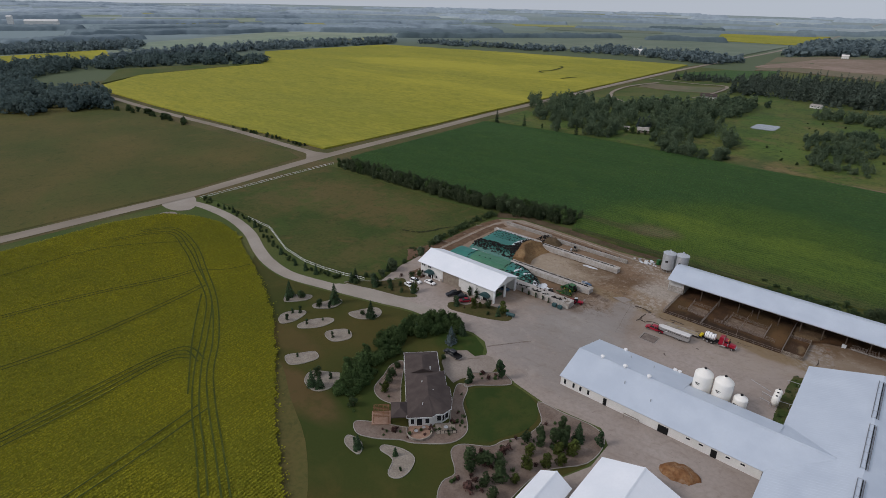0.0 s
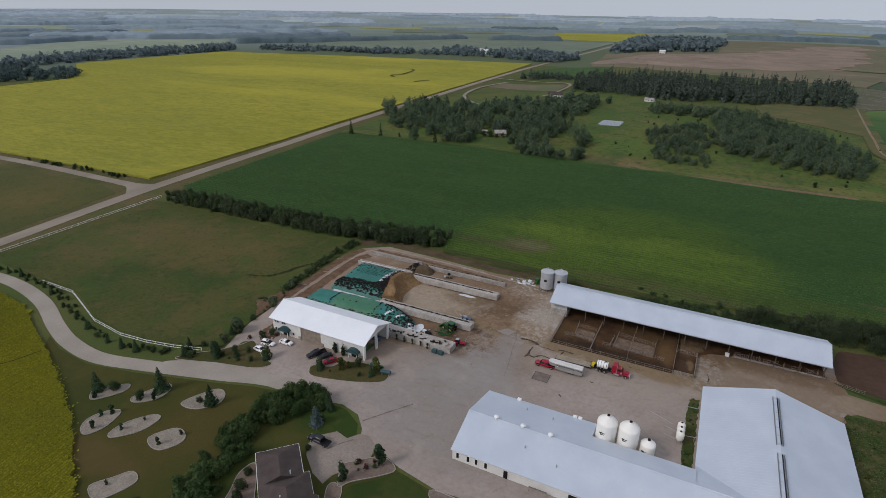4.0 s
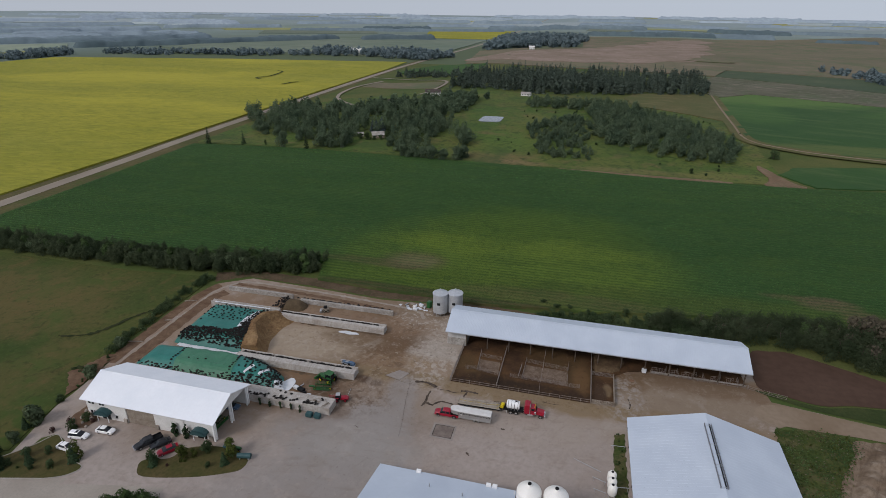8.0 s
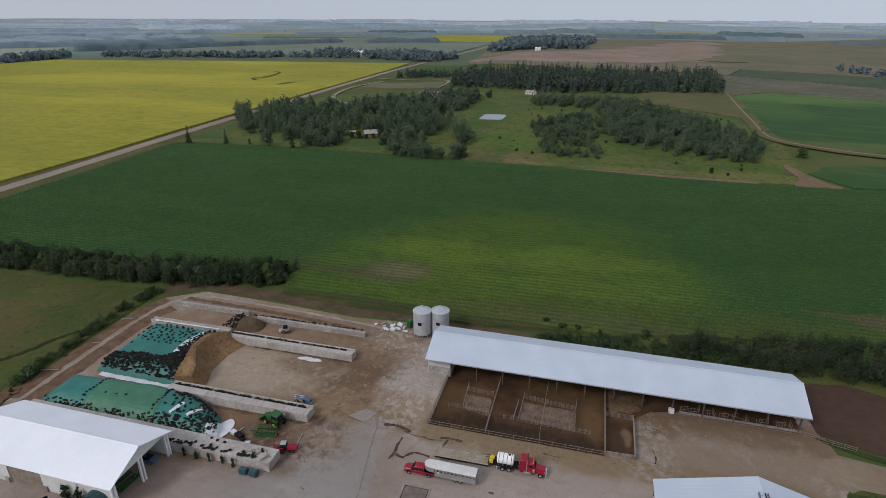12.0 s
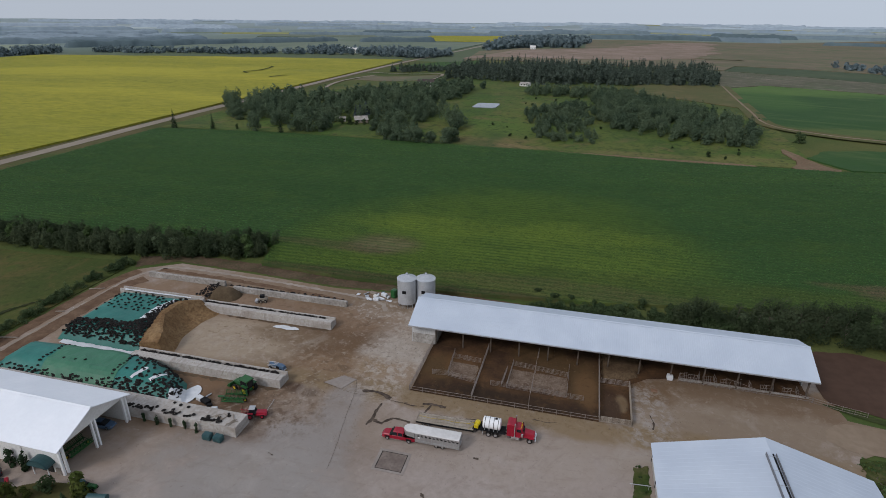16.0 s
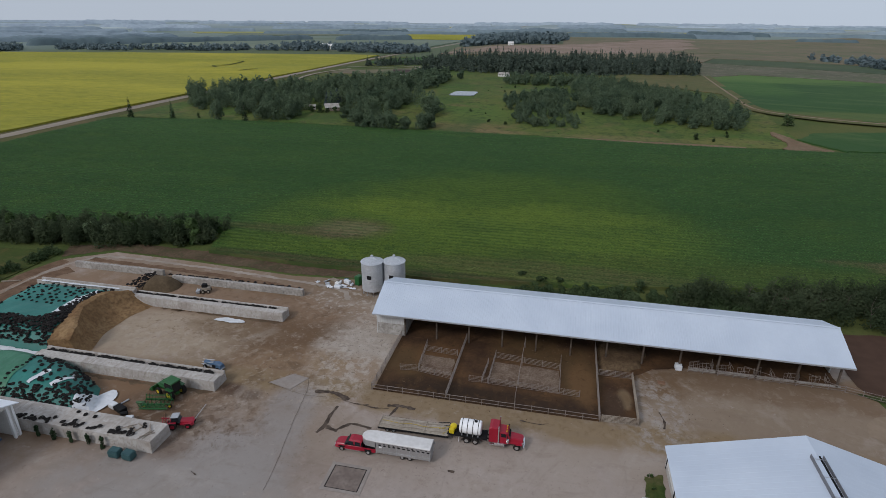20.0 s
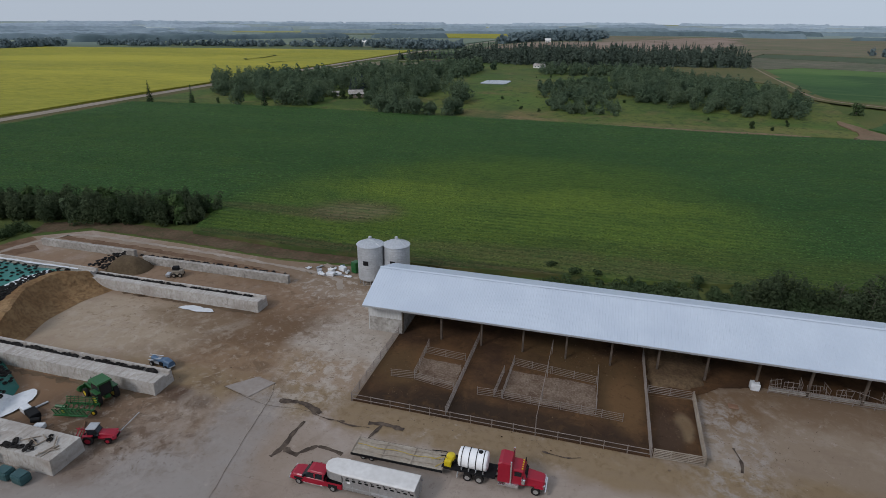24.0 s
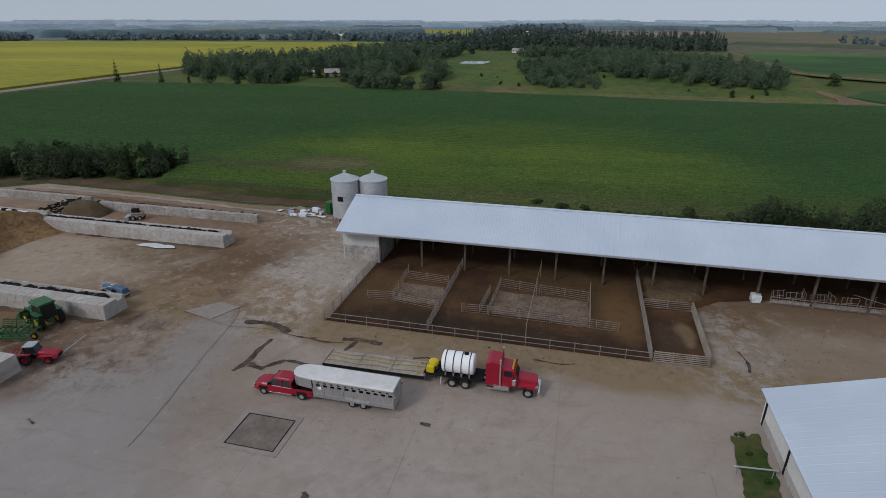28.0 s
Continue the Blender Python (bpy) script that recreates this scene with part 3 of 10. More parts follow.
M["white_paint"] = mat("white_paint", (0.75, 0.75, 0.74), (0.80, 0.80, 0.79), 0.5, rough=0.3, bump=0, amount=0.06)
M["black_paint"] = mat("black_paint", (0.015, 0.016, 0.019), (0.025, 0.025, 0.028), 0.5, rough=0.25, bump=0, amount=0.06)
M["blue_paint"] = mat("blue_paint", (0.05, 0.10, 0.17), (0.08, 0.13, 0.20), 0.6, rough=0.5, bump=0.1)
M["green_paint"] = mat("green_paint", (0.015, 0.085, 0.02), (0.02, 0.10, 0.028), 0.6, rough=0.4, bump=0.05)
M["yellow_paint"] = mat("yellow_paint", (0.55, 0.42, 0.01), (0.62, 0.48, 0.02), 0.6, rough=0.4, bump=0.05)
M["chrome"] = mat("chrome", (0.65, 0.66, 0.67), (0.7, 0.7, 0.71), 0.6, rough=0.18, metal=0.9, bump=0, amount=0.06)
M["alu"] = mat("alu", (0.36, 0.35, 0.34), (0.43, 0.42, 0.41), 0.6, rough=0.4, metal=0.5, bump=0.05)
M["glass"] = mat("glass", (0.010, 0.012, 0.015), (0.015, 0.018, 0.02), 0.6, rough=0.06, bump=0, amount=0.06)
M["water"] = mat("water", (0.16, 0.18, 0.19), (0.19, 0.21, 0.22), 0.05, rough=0.08, bump=0.03, fine=0.6)
M["teal"] = mat("teal", (0.022, 0.066, 0.070), (0.036, 0.085, 0.088), 0.6, rough=0.5, bump=0.1)
M["stone"] = mat("stone", (0.24, 0.20, 0.16), (0.34, 0.30, 0.26), 0.8, bump=0.6, fine=3.0, spread=0.3)
M["lamp_red"] = mat("lamp_red", (0.3, 0.01, 0.01), (0.35, 0.01, 0.01), 1.0, rough=0.2, bump=0, amount=0.06)


# ---- building blocks ----
def ss(a, b, v):
    u = min(1.0, max(0.0, (v - a) / (b - a)))
    return u * u * (3 - 2 * u)


def ground_z(x, y):
    """The lie of the land: flat round the yard, a low rise beyond the corn, rising slowly far away."""
    return (6.5 * ss(400, 530, y) * ss(-270, -160, x) * (1 - ss(200, 600, x)) + 30 * ss(1700, 4800, math.hypot(x, y)))


def link(name, bm, material, parent=None, label=""):
    me = bpy.data.meshes.new(name)
    bm.normal_update()
    bm.to_mesh(me)
    bm.free()
    me.materials.append(material)
    ob = new(name, me)
    if parent is not None:
        ob.parent = parent
    if label:
        ob["label"] = label
    return ob


def part(name, bm, material, parent, label=""):
    return link(name, bm, material, parent, label)


def share(name, ob, parent, m=None):
    """Another object on the mesh of ob, under parent."""
    o = new(name, ob.data)
    o.parent = parent
    o.matrix_basis = m if m is not None else ob.matrix_basis
    return o


def thing(name, m, label, category, group="", kind=""):
    ob = new(name)
    ob.empty_display_size = 0.5
    ob.matrix_basis = m
    return tagged(ob, label, category, group, kind)


def at(x, y, z=0.0, rz=0.0, s=1.0):
    return pose(x, y, z, 0, 0, rz) @ Matrix.Diagonal((s, s, s, 1))


def box(bm, x0, x1, y0, y1, z0, z1, m=None, bevel=0.0):
    vs = [bm.verts.new((x, y, z)) for z in (z0, z1) for y in (y0, y1) for x in (x0, x1)]
    fs = [bm.faces.new([vs[i] for i in f]) for f in ((0, 2, 3, 1), (4, 5, 7, 6), (0, 1, 5, 4), (2, 6, 7, 3), (0, 4, 6, 2), (1, 3, 7, 5))]
    if bevel:
        es = list({e for f in fs for e in f.edges})
        r = bmesh.ops.bevel(bm, geom=es, offset=bevel, segments=2, affect="EDGES", profile=0.6)
        vs = list({v for f in r["faces"] for v in f.verts} | {v for v in vs if v.is_valid})
    if m is not None:
        for v in vs:
            v.co = m @ v.co
    return bm


def tube(bm, p0, p1, r0, r1=None, n=10, caps=True):
    """A round bar or cone between two points."""
    r1 = r0 if r1 is None else r1
    p0, p1 = Vector(p0), Vector(p1)
    q = (p1 - p0).to_track_quat("Z", "Y")
    rings = []
    for p, r in ((p0, r0), (p1, r1)):
        rings.append([bm.verts.new(p + q @ Vector((r * math.cos(2 * math.pi * i / n), r * math.sin(2 * math.pi * i / n), 0))) for i in range(n)])
    for i in range(n):
        j = (i + 1) % n
        bm.faces.new((rings[0][i], rings[0][j], rings[1][j], rings[1][i]))
    if caps:
        bm.faces.new(rings[0][::-1])
        bm.faces.new(rings[1])
    return bm


def lathe(bm, profile, n=24, centre=(0, 0, 0)):
    """A round body from (radius, height) pairs, from below upwards."""
    c = Vector(centre)
    rings = [[bm.verts.new(c + Vector((r * math.cos(2 * math.pi * i / n), r * math.sin(2 * math.pi * i / n), z))) for i in range(n)] for r, z in profile]
    for a, b in zip(rings, rings[1:]):
        for i in range(n):
            j = (i + 1) % n
            bm.faces.new((a[i], a[j], b[j], b[i]))
    bm.faces.new(rings[0][::-1])
    bm.faces.new(rings[-1])
    return bm


def slab(bm, pts, z0, z1):
    """An upright prism on an outline."""
    lo, hi = [bm.verts.new((x, y, z0)) for x, y in pts], [bm.verts.new((x, y, z1)) for x, y in pts]
    n = len(pts)
    area = sum(pts[i][0] * pts[(i + 1) % n][1] - pts[(i + 1) % n][0] * pts[i][1] for i in range(n))
    if area < 0:
        lo, hi = lo[::-1], hi[::-1]
    bm.faces.new(hi)
    bm.faces.new(lo[::-1])
    for i in range(n):
        j = (i + 1) % n
        bm.faces.new((lo[i], lo[j], hi[j], hi[i]))
    return bm


def sweep(bm, profile, p0, p1):
    """An outline (across, up) carried from p0 to p1, both on the level."""
    p0, p1 = Vector(p0), Vector(p1)
    d = (p1 - p0).normalized()
    side = Vector((d.y, -d.x, 0))
    a = [bm.verts.new(p0 + side * u + Vector((0, 0, v))) for u, v in profile]
    b = [bm.verts.new(p1 + side * u + Vector((0, 0, v))) for u, v in profile]
    n = len(profile)
    for i in range(n):
        j = (i + 1) % n
        bm.faces.new((a[i], b[i], b[j], a[j]))
    bm.faces.new(a)
    bm.faces.new(b[::-1])
    bmesh.ops.recalc_face_normals(bm, faces=bm.faces[:])
    return bm


def smooth(pts, closed=True, steps=4):
    """A curve through the points."""
    out, n = [], len(pts)
    for i in range(n if closed else n - 1):
        p = [Vector(pts[(i + k) % n] if closed else pts[min(n - 1, max(0, i + k))]) for k in (-1, 0, 1, 2)]
        for s in range(steps):
            t = s / steps
            v = 0.5 * (2 * p[1] + (p[2] - p[0]) * t + (2 * p[0] - 5 * p[1] + 4 * p[2] - p[3]) * t * t + (3 * p[1] - p[0] - 3 * p[2] + p[3]) * t ** 3)
            out.append((v.x, v.y))
    if not closed:
        out.append(tuple(pts[-1]))
    return out


def sheet(name, pts, material, lift, cell=0.0, skirt=0.0, wave=0.0, parent=None):
    """A field, lawn or paved sheet on the lie of the land; skirt: how far its edges reach down."""
    bm = bmesh.new()
    vs = [bm.verts.new((x, y, 0)) for x, y in pts]
    f = bm.faces.new(vs)
    if f.normal.z < 0 or sum(pts[i][0] * pts[(i + 1) % len(pts)][1] - pts[(i + 1) % len(pts)][0] * pts[i][1] for i in range(len(pts))) < 0:
        f.normal_flip()
    bm.normal_update()
    bmesh.ops.triangulate(bm, faces=bm.faces[:])
    if cell:
        for ax in (0, 1):
            lo, hi = min(p[ax] for p in pts), max(p[ax] for p in pts)
            k = math.floor(lo / cell) + 1
            while k * cell < hi:
                co, no = [0, 0, 0], [0, 0, 0]
                co[ax], no[ax] = k * cell, 1
                bmesh.ops.bisect_plane(bm, geom=bm.verts[:] + bm.edges[:] + bm.faces[:], plane_co=co, plane_no=no)
                k += 1
    for v in bm.verts:
        v.co.z = ground_z(v.co.x, v.co.y) + lift + (wave * noise.noise((v.co.x * 0.11, v.co.y * 0.11, 0)) if wave else 0)
    if skirt:
        edges = [e for e in bm.edges if e.is_boundary]
        r = bmesh.ops.extrude_edge_only(bm, edges=edges)
        for v in r["geom"]:
            if isinstance(v, bmesh.types.BMVert):
                v.co.z -= skirt
    bmesh.ops.recalc_face_normals(bm, faces=bm.faces[:])
    top = max(bm.faces, key=lambda q: q.calc_area())
    if top.normal.z < 0:
        bmesh.ops.reverse_faces(bm, faces=bm.faces[:])
    return link(name, bm, material, parent)


def ribbon_points(pts, width):
    left, right = [], []
    n = len(pts)
    for i, p in enumerate(pts):
        a, b = Vector(pts[max(0, i - 1)]), Vector(pts[min(n - 1, i + 1)])
        d = (b - a).normalized()
        w = width[i] if isinstance(width, (list, tuple)) else width
        left.append((p[0] - d.y * w / 2, p[1] + d.x * w / 2))
        right.append((p[0] + d.y * w / 2, p[1] - d.x * w / 2))
    return left, right


def ribbon(name, pts, width, material, lift, parent=None):
    """A road or track along a line."""
    left, right = ribbon_points(pts, width)
    bm = bmesh.new()
    row = [[bm.verts.new((*q, ground_z(*q) + lift)) for q in s] for s in (left, right)]
    for i in range(len(pts) - 1):
        bm.faces.new((row[0][i], row[1][i], row[1][i + 1], row[0][i + 1]))
    return link(name, bm, material, parent)


def raw(name, verts, faces, material, parent=None):
    me = bpy.data.meshes.new(name)
    me.from_pydata(verts, [], faces)
    me.materials.append(material)
    ob = new(name, me)
    if parent is not None:
        ob.parent = parent
    return ob


rng = np.random.default_rng(7)


def quads(centres, sizes, up=0.4, out=None):
    """Leaf clumps: small four-sided pieces, turned every way, or mostly outwards from their crown."""
    n = len(centres)
    a = rng.normal(size=(n, 3))
    if out is not None:
        face = out + rng.normal(size=(n, 3)) * 0.26 + np.array((0, 0, 0.25))
        face /= np.linalg.norm(face, axis=1)[:, None]
        a -= face * np.sum(a * face, axis=1)[:, None]
        a /= np.linalg.norm(a, axis=1)[:, None]
        b = np.cross(face, a)
        a, b = a * sizes[:, None], b * sizes[:, None] * 0.75
        v = np.stack([centres - a, centres - b, centres + a, centres + b], axis=1).reshape(-1, 3)
        return v, np.arange(4 * n).reshape(n, 4)
    a /= np.linalg.norm(a, axis=1)[:, None]
    b = rng.normal(size=(n, 3))
    b[:, 2] *= up
    b -= a * np.sum(a * b, axis=1)[:, None]
    b /= np.linalg.norm(b, axis=1)[:, None]
    a, b = a * sizes[:, None], b * sizes[:, None] * 0.7
    v = np.stack([centres - a, centres - b, centres + a, centres + b], axis=1).reshape(-1, 3)
    return v, np.arange(4 * n).reshape(n, 4)


def flat_quads(centres, sizes, tilt=0.5):
    """Leaf pieces that lie mostly level, as a crop shows from above."""
    n = len(centres)
    th = rng.uniform(0, 6.283, n)
    a = np.stack([np.cos(th), np.sin(th), rng.normal(0, tilt, n)], 1)
    b = np.stack([-np.sin(th), np.cos(th), rng.normal(0, tilt, n)], 1)
    a, b = a * sizes[:, None], b * sizes[:, None] * 0.8
    v = np.stack([centres - a, centres - b, centres + a, centres + b], axis=1).reshape(-1, 3)
    return v, np.arange(4 * n).reshape(n, 4)


def ragged_outline(pts, amount=0.5, step=0.8):
    """An outline broken up as wet or dirty patches are."""
    out, n = [], len(pts)
    for i in range(n):
        p, q = Vector(pts[i]), Vector(pts[(i + 1) % n])
        m = max(1, int((q - p).length / step))
        for k in range(m):
            c = p.lerp(q, k / m)
            w = (noise.noise((c.x * 0.6, c.y * 0.6, 2.0)) + 0.6 * noise.noise((c.x * 1.7, c.y * 1.7, 4.0))) * amount
            d = (q - p).normalized()
            out.append((c.x - d.y * w, c.y + d.x * w))
    return out


def crown_points(lobes, n):
    w = np.array([(l[3] * l[4] * l[5]) ** 0.67 for l in lobes])
    pick = rng.choice(len(lobes), n, p=w / w.sum())
    L = np.array(lobes)[pick]
    d = rng.normal(size=(n, 3))
    d /= np.linalg.norm(d, axis=1)[:, None]
    r = rng.uniform(0.55, 1.06, n) ** 0.6
    return L[:, :3] + d * L[:, 3:] * r[:, None], d


def mesh_of(name, verts, faces, material):
    me = bpy.data.meshes.new(name)
    me.from_pydata(verts.tolist() if hasattr(verts, "tolist") else verts, [], faces.tolist() if hasattr(faces, "tolist") else faces)
    me.materials.append(material)
    return me


def trunk_mesh(h, r, limbs):
    bm = bmesh.new()
    tube(bm, (0, 0, -0.2), (0.05 * h * 0.2, 0, h), r, r * 0.45, 7)
    for k in range(limbs):
        a = k * 2.4 + 0.5
        z = h * (0.55 + 0.4 * k / max(1, limbs))
        tube(bm, (0, 0, z), (math.cos(a) * h * 0.35, math.sin(a) * h * 0.35, z + h * 0.4), r * 0.4, r * 0.12, 5)
    me = bpy.data.meshes.new("trunk")
    bm.to_mesh(me)
    bm.free()
    me.materials.append(M["bark"])
    return me


def broad_tree(height, width, n, size, material, seed, low=0.25):
    """Trunk and crown meshes of a leafy tree with an uneven crown."""
    r = random.Random(seed)
    lobes = []
    for k in range(9):
        a, u = r.uniform(0, 6.28), r.random()
        z = height * (low + (0.93 - low) * u)
        spread_r = width * 0.5 * (0.75 - 0.55 * abs(u - 0.35)) * r.uniform(0.3, 0.85)
        s = width * r.uniform(0.18, 0.30)
        lobes.append((math.cos(a) * spread_r, math.sin(a) * spread_r, z - s * 0.3, s, s, s * r.uniform(0.7, 1.1)))
    lobes.append((0, 0, height * 0.6, width * 0.26, width * 0.26, height * 0.33))
    c, d = crown_points(lobes, n)
    v, f = quads(c, rng.uniform(0.6, 1.3, n) * size, out=d)
    return trunk_mesh(height * 0.55, 0.018 * height + 0.06, 4), mesh_of("crown", v, f, material)


def spruce_tree(height, width, rings, per, material, seed):
    """Trunk and crown meshes of a conifer: sprays of needles on drooping whorls, ragged at the tips."""
    r = np.random.default_rng(seed)
    n = rings * per * 3
    u = r.uniform(0, 1, n) ** 1.5
    ring = np.round(u * rings) / rings * 0.6 + u * 0.4
    a = r.uniform(0, 6.283, n)
    arm = 0.8 + 0.25 * np.sin(a * 3 + ring * 40) + r.normal(0, 0.12, n)
    rad = (width * 0.5 * (1 - ring) ** 0.8 + 0.06) * arm * r.uniform(0.35, 1.0, n) ** 0.5
    z = height * (0.05 + 0.97 * ring) - 0.25 * rad
    c = np.stack([rad * np.cos(a), rad * np.sin(a), z], 1)
    out = np.stack([np.cos(a), np.sin(a), 0.7 + 0 * a], 1)
    v, f = quads(c, (0.35 + 0.65 * (1 - ring)) * width * 0.11 * r.uniform(0.6, 1.3, n), out=out / np.linalg.norm(out, axis=1)[:, None])
    return trunk_mesh(height * 0.85, 0.012 * height + 0.05, 0), mesh_of("crown", v, f, material)


TREES = {}


def tree_kind(kind):
    if kind not in TREES:
        s = len(TREES) + 3
        TREES[kind] = {
            "poplar": lambda i: broad_tree(10, 7.0, 800, 0.55, M["leaf"], s + i, 0.15),
            "willow": lambda i: broad_tree(7, 6.5, 700, 0.50, M["leaf_grey"], s + i, 0.12),
            "bush": lambda i: broad_tree(3.0, 3.4, 460, 0.23, M["leaf_dark"], s + i, 0.1),
            "far_willow": lambda i: broad_tree(8.5, 9.0, 1300, 0.42, M["hazed_leaf"], s + i, 0.08),
            "garden_tree": lambda i: broad_tree(5.2, 3.6, 900, 0.24, M["leaf_dark"], s + i, 0.06),
            "shrub": lambda i: broad_tree(1.3, 1.6, 150, 0.17, M["leaf"], s + i, 0.1),
            "dry_bush": lambda i: broad_tree(6.5, 5.5, 420, 0.32, M["leaf_dry"], s + i, 0.15),
            "red_shrub": lambda i: broad_tree(1.5, 1.9, 170, 0.18, M["leaf_red"], s + i, 0.1),
            "bright": lambda i: broad_tree(4.5, 4.0, 420, 0.30, M["leaf_bright"], s + i, 0.1),
            "spruce": lambda i: spruce_tree(6.2, 3.6, 15, 16, M["spruce"], s + i),
            "blue_spruce": lambda i: spruce_tree(6.0, 3.8, 15, 16, M["blue_spruce"], s + i),
            "cedar": lambda i: broad_tree(3.0, 1.5, 260, 0.2, M["spruce"], s + i, 0.08),
            "big_spruce": lambda i: spruce_tree(15, 5.0, 17, 12, M["spruce"], s + i),
        }[kind]
        TREES[kind] = [TREES[kind](i) for i in range(3)]
    return TREES[kind]


def tree(kind, x, y, s, label, group="", category="tree", name="tree", tall=1.0):
    trunk, crown = random.choice(tree_kind(kind))
    m = at(x, y, ground_z(x, y), random.uniform(0, 360), s) @ Matrix.Diagonal((1, 1, tall, 1))
    t = thing(name, m, label, category, group)
    for n, me in (("trunk", trunk), ("crown", crown)):
        o = new(n, me)
        o.parent = t
    return t


def inside(x, y, pts):
    c, j = False, len(pts) - 1
    for i in range(len(pts)):
        (xi, yi), (xj, yj) = pts[i], pts[j]
        if (yi > y) != (yj > y) and x < (xj - xi) * (y - yi) / (yj - yi) + xi:
            c = not c
        j = i
    return c


def scatter(pts, n):
    x0, x1 = min(p[0] for p in pts), max(p[0] for p in pts)
    y0, y1 = min(p[1] for p in pts), max(p[1] for p in pts)
    out = []
    while len(out) < n:
        x, y = random.uniform(x0, x1), random.uniform(y0, y1)
        if inside(x, y, pts):
            out.append((x, y))
    return out


def woods(name, pts, n, height, width, material, label, size=1.2, per=60, conifer=0.0, lift=0.0):
    """A wood too thick to count: many crowns in one mesh."""
    V, F, k = [], [], 0
    for x, y in scatter(pts, n):
        h = height * random.uniform(0.6, 1.15)
        z = ground_z(x, y) + lift
        if random.random() < conifer:
            u = rng.uniform(0, 1, per) ** 1.4
            a = rng.uniform(0, 6.283, per)
            r = width * 0.38 * (1 - u) * rng.uniform(0.6, 1.1, per)
            c = np.stack([x + r * np.cos(a), y + r * np.sin(a), z + h * (0.05 + 1.05 * u)], 1)
            v, f = quads(c, size * 0.7 * (1.15 - 0.7 * u), out=np.stack([np.cos(a), np.sin(a), 0.5 + 0 * a], 1))
        else:
            w = width * random.uniform(0.7, 1.2)
            lobes = [(x + random.uniform(-.3, .3) * w, y + random.uniform(-.3, .3) * w, z + h * q, w * g, w * g, h * 0.27) for q, g in ((0.28, 0.42), (0.42, 0.38), (0.58, 0.34), (0.76, 0.26))]
            c, d = crown_points(lobes, per)
            v, f = quads(c, rng.uniform(0.6, 1.3, per) * size, out=d)
        V.append(v)
        F.append(f + k)
        k += len(v)
    ob = new(name, mesh_of(name, np.concatenate(V), np.concatenate(F), material))
    return tagged(ob, label, "woods", kind="stuff")


def belt(name, p0, p1, width, height, material, label, cell=8.0):
    """A far belt of woods: one crown to each cell of a grid, uneven in height, ragged at its sides."""
    p0, p1 = Vector(p0), Vector(p1)
    d = p1 - p0
    n, k = max(8, int(d.length / cell)), max(4, int(width / cell))
    ahead = d.normalized()
    side = Vector((-ahead.y, ahead.x))
    h = rng.uniform(0.8, 1.06, (n + 1, k + 1))
    V, F = [], []
    for i in range(n + 1):
        c = p0 + d * (i / n)
        w = width * (0.8 + 0.55 * noise.noise((c.x * 0.01, c.y * 0.01, 1.0)))
        for j in range(k + 1):
            q = c + side * (w * (j / k - 0.5) + random.uniform(-.3, .3) * cell) + ahead * random.uniform(-.3, .3) * cell
            rim = min(j, k - j, i, n - i)
            broad = 0.9 + 0.3 * noise.noise((q.x * 0.015, q.y * 0.015, 3.0))
            V.append((q.x, q.y, ground_z(q.x, q.y) + (-1.0 if rim == 0 else height * h[i, j] * broad * (0.8 if rim == 1 else 1.0))))
    for i in range(n):
        b = i * (k + 1)
        F += [(b + j, b + j + k + 1, b + j + k + 2, b + j + 1) for j in range(k)]
    ob = raw(name, V, F, material)
    for f in ob.data.polygons:
        f.use_smooth = True
    if sum(f.normal.z for f in ob.data.polygons) < 0:
        ob.data.flip_normals()
    return tagged(ob, label, "woods", kind="stuff")


# ---- ground, fields and roads ----
def ground_sheet():
    def axis(near0, near1, step):
        a = list(np.arange(near0, near1 + 1, step))
        d, v = step, near1
        while v < 4900:
            d = min(d * 1.25, 250)
            v = min(v + d, 4900)
            a.append(v)
        d, v = step, near0
        while v > -4900:
            d = min(d * 1.25, 250)
            v = max(v - d, -4900)
            a.insert(0, v)
        return a
    xs, ys = axis(-340, 300, 20), axis(40, 700, 20)
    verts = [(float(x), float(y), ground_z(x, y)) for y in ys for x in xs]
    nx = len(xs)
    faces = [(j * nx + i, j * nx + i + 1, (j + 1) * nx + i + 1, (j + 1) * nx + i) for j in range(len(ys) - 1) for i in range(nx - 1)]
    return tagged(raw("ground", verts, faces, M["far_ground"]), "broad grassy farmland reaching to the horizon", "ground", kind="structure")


ground_sheet()
ROAD = smooth([(-292, -150), (-290, 30), (-290, 100), (-290, 131), (-293, 153), (-303, 233), (-309.5, 352), (-316.5, 480), (-328, 919), (-322, 1228), (-312, 1671), (-308, 2797), (-305, 4700)], False, 8)
SIDE = smooth([(-304, 230), (-330, 229), (-427, 229), (-553, 222), (-720, 222)], False, 4)
DRIVE = smooth([(-288, 119), (-275, 123), (-262, 125), (-242, 125), (-220, 121), (-200, 113.5), (-186, 109.5), (-171, 108.3), (-155, 112), (-131, 119), (-119, 123), (-100, 127)], False, 6)
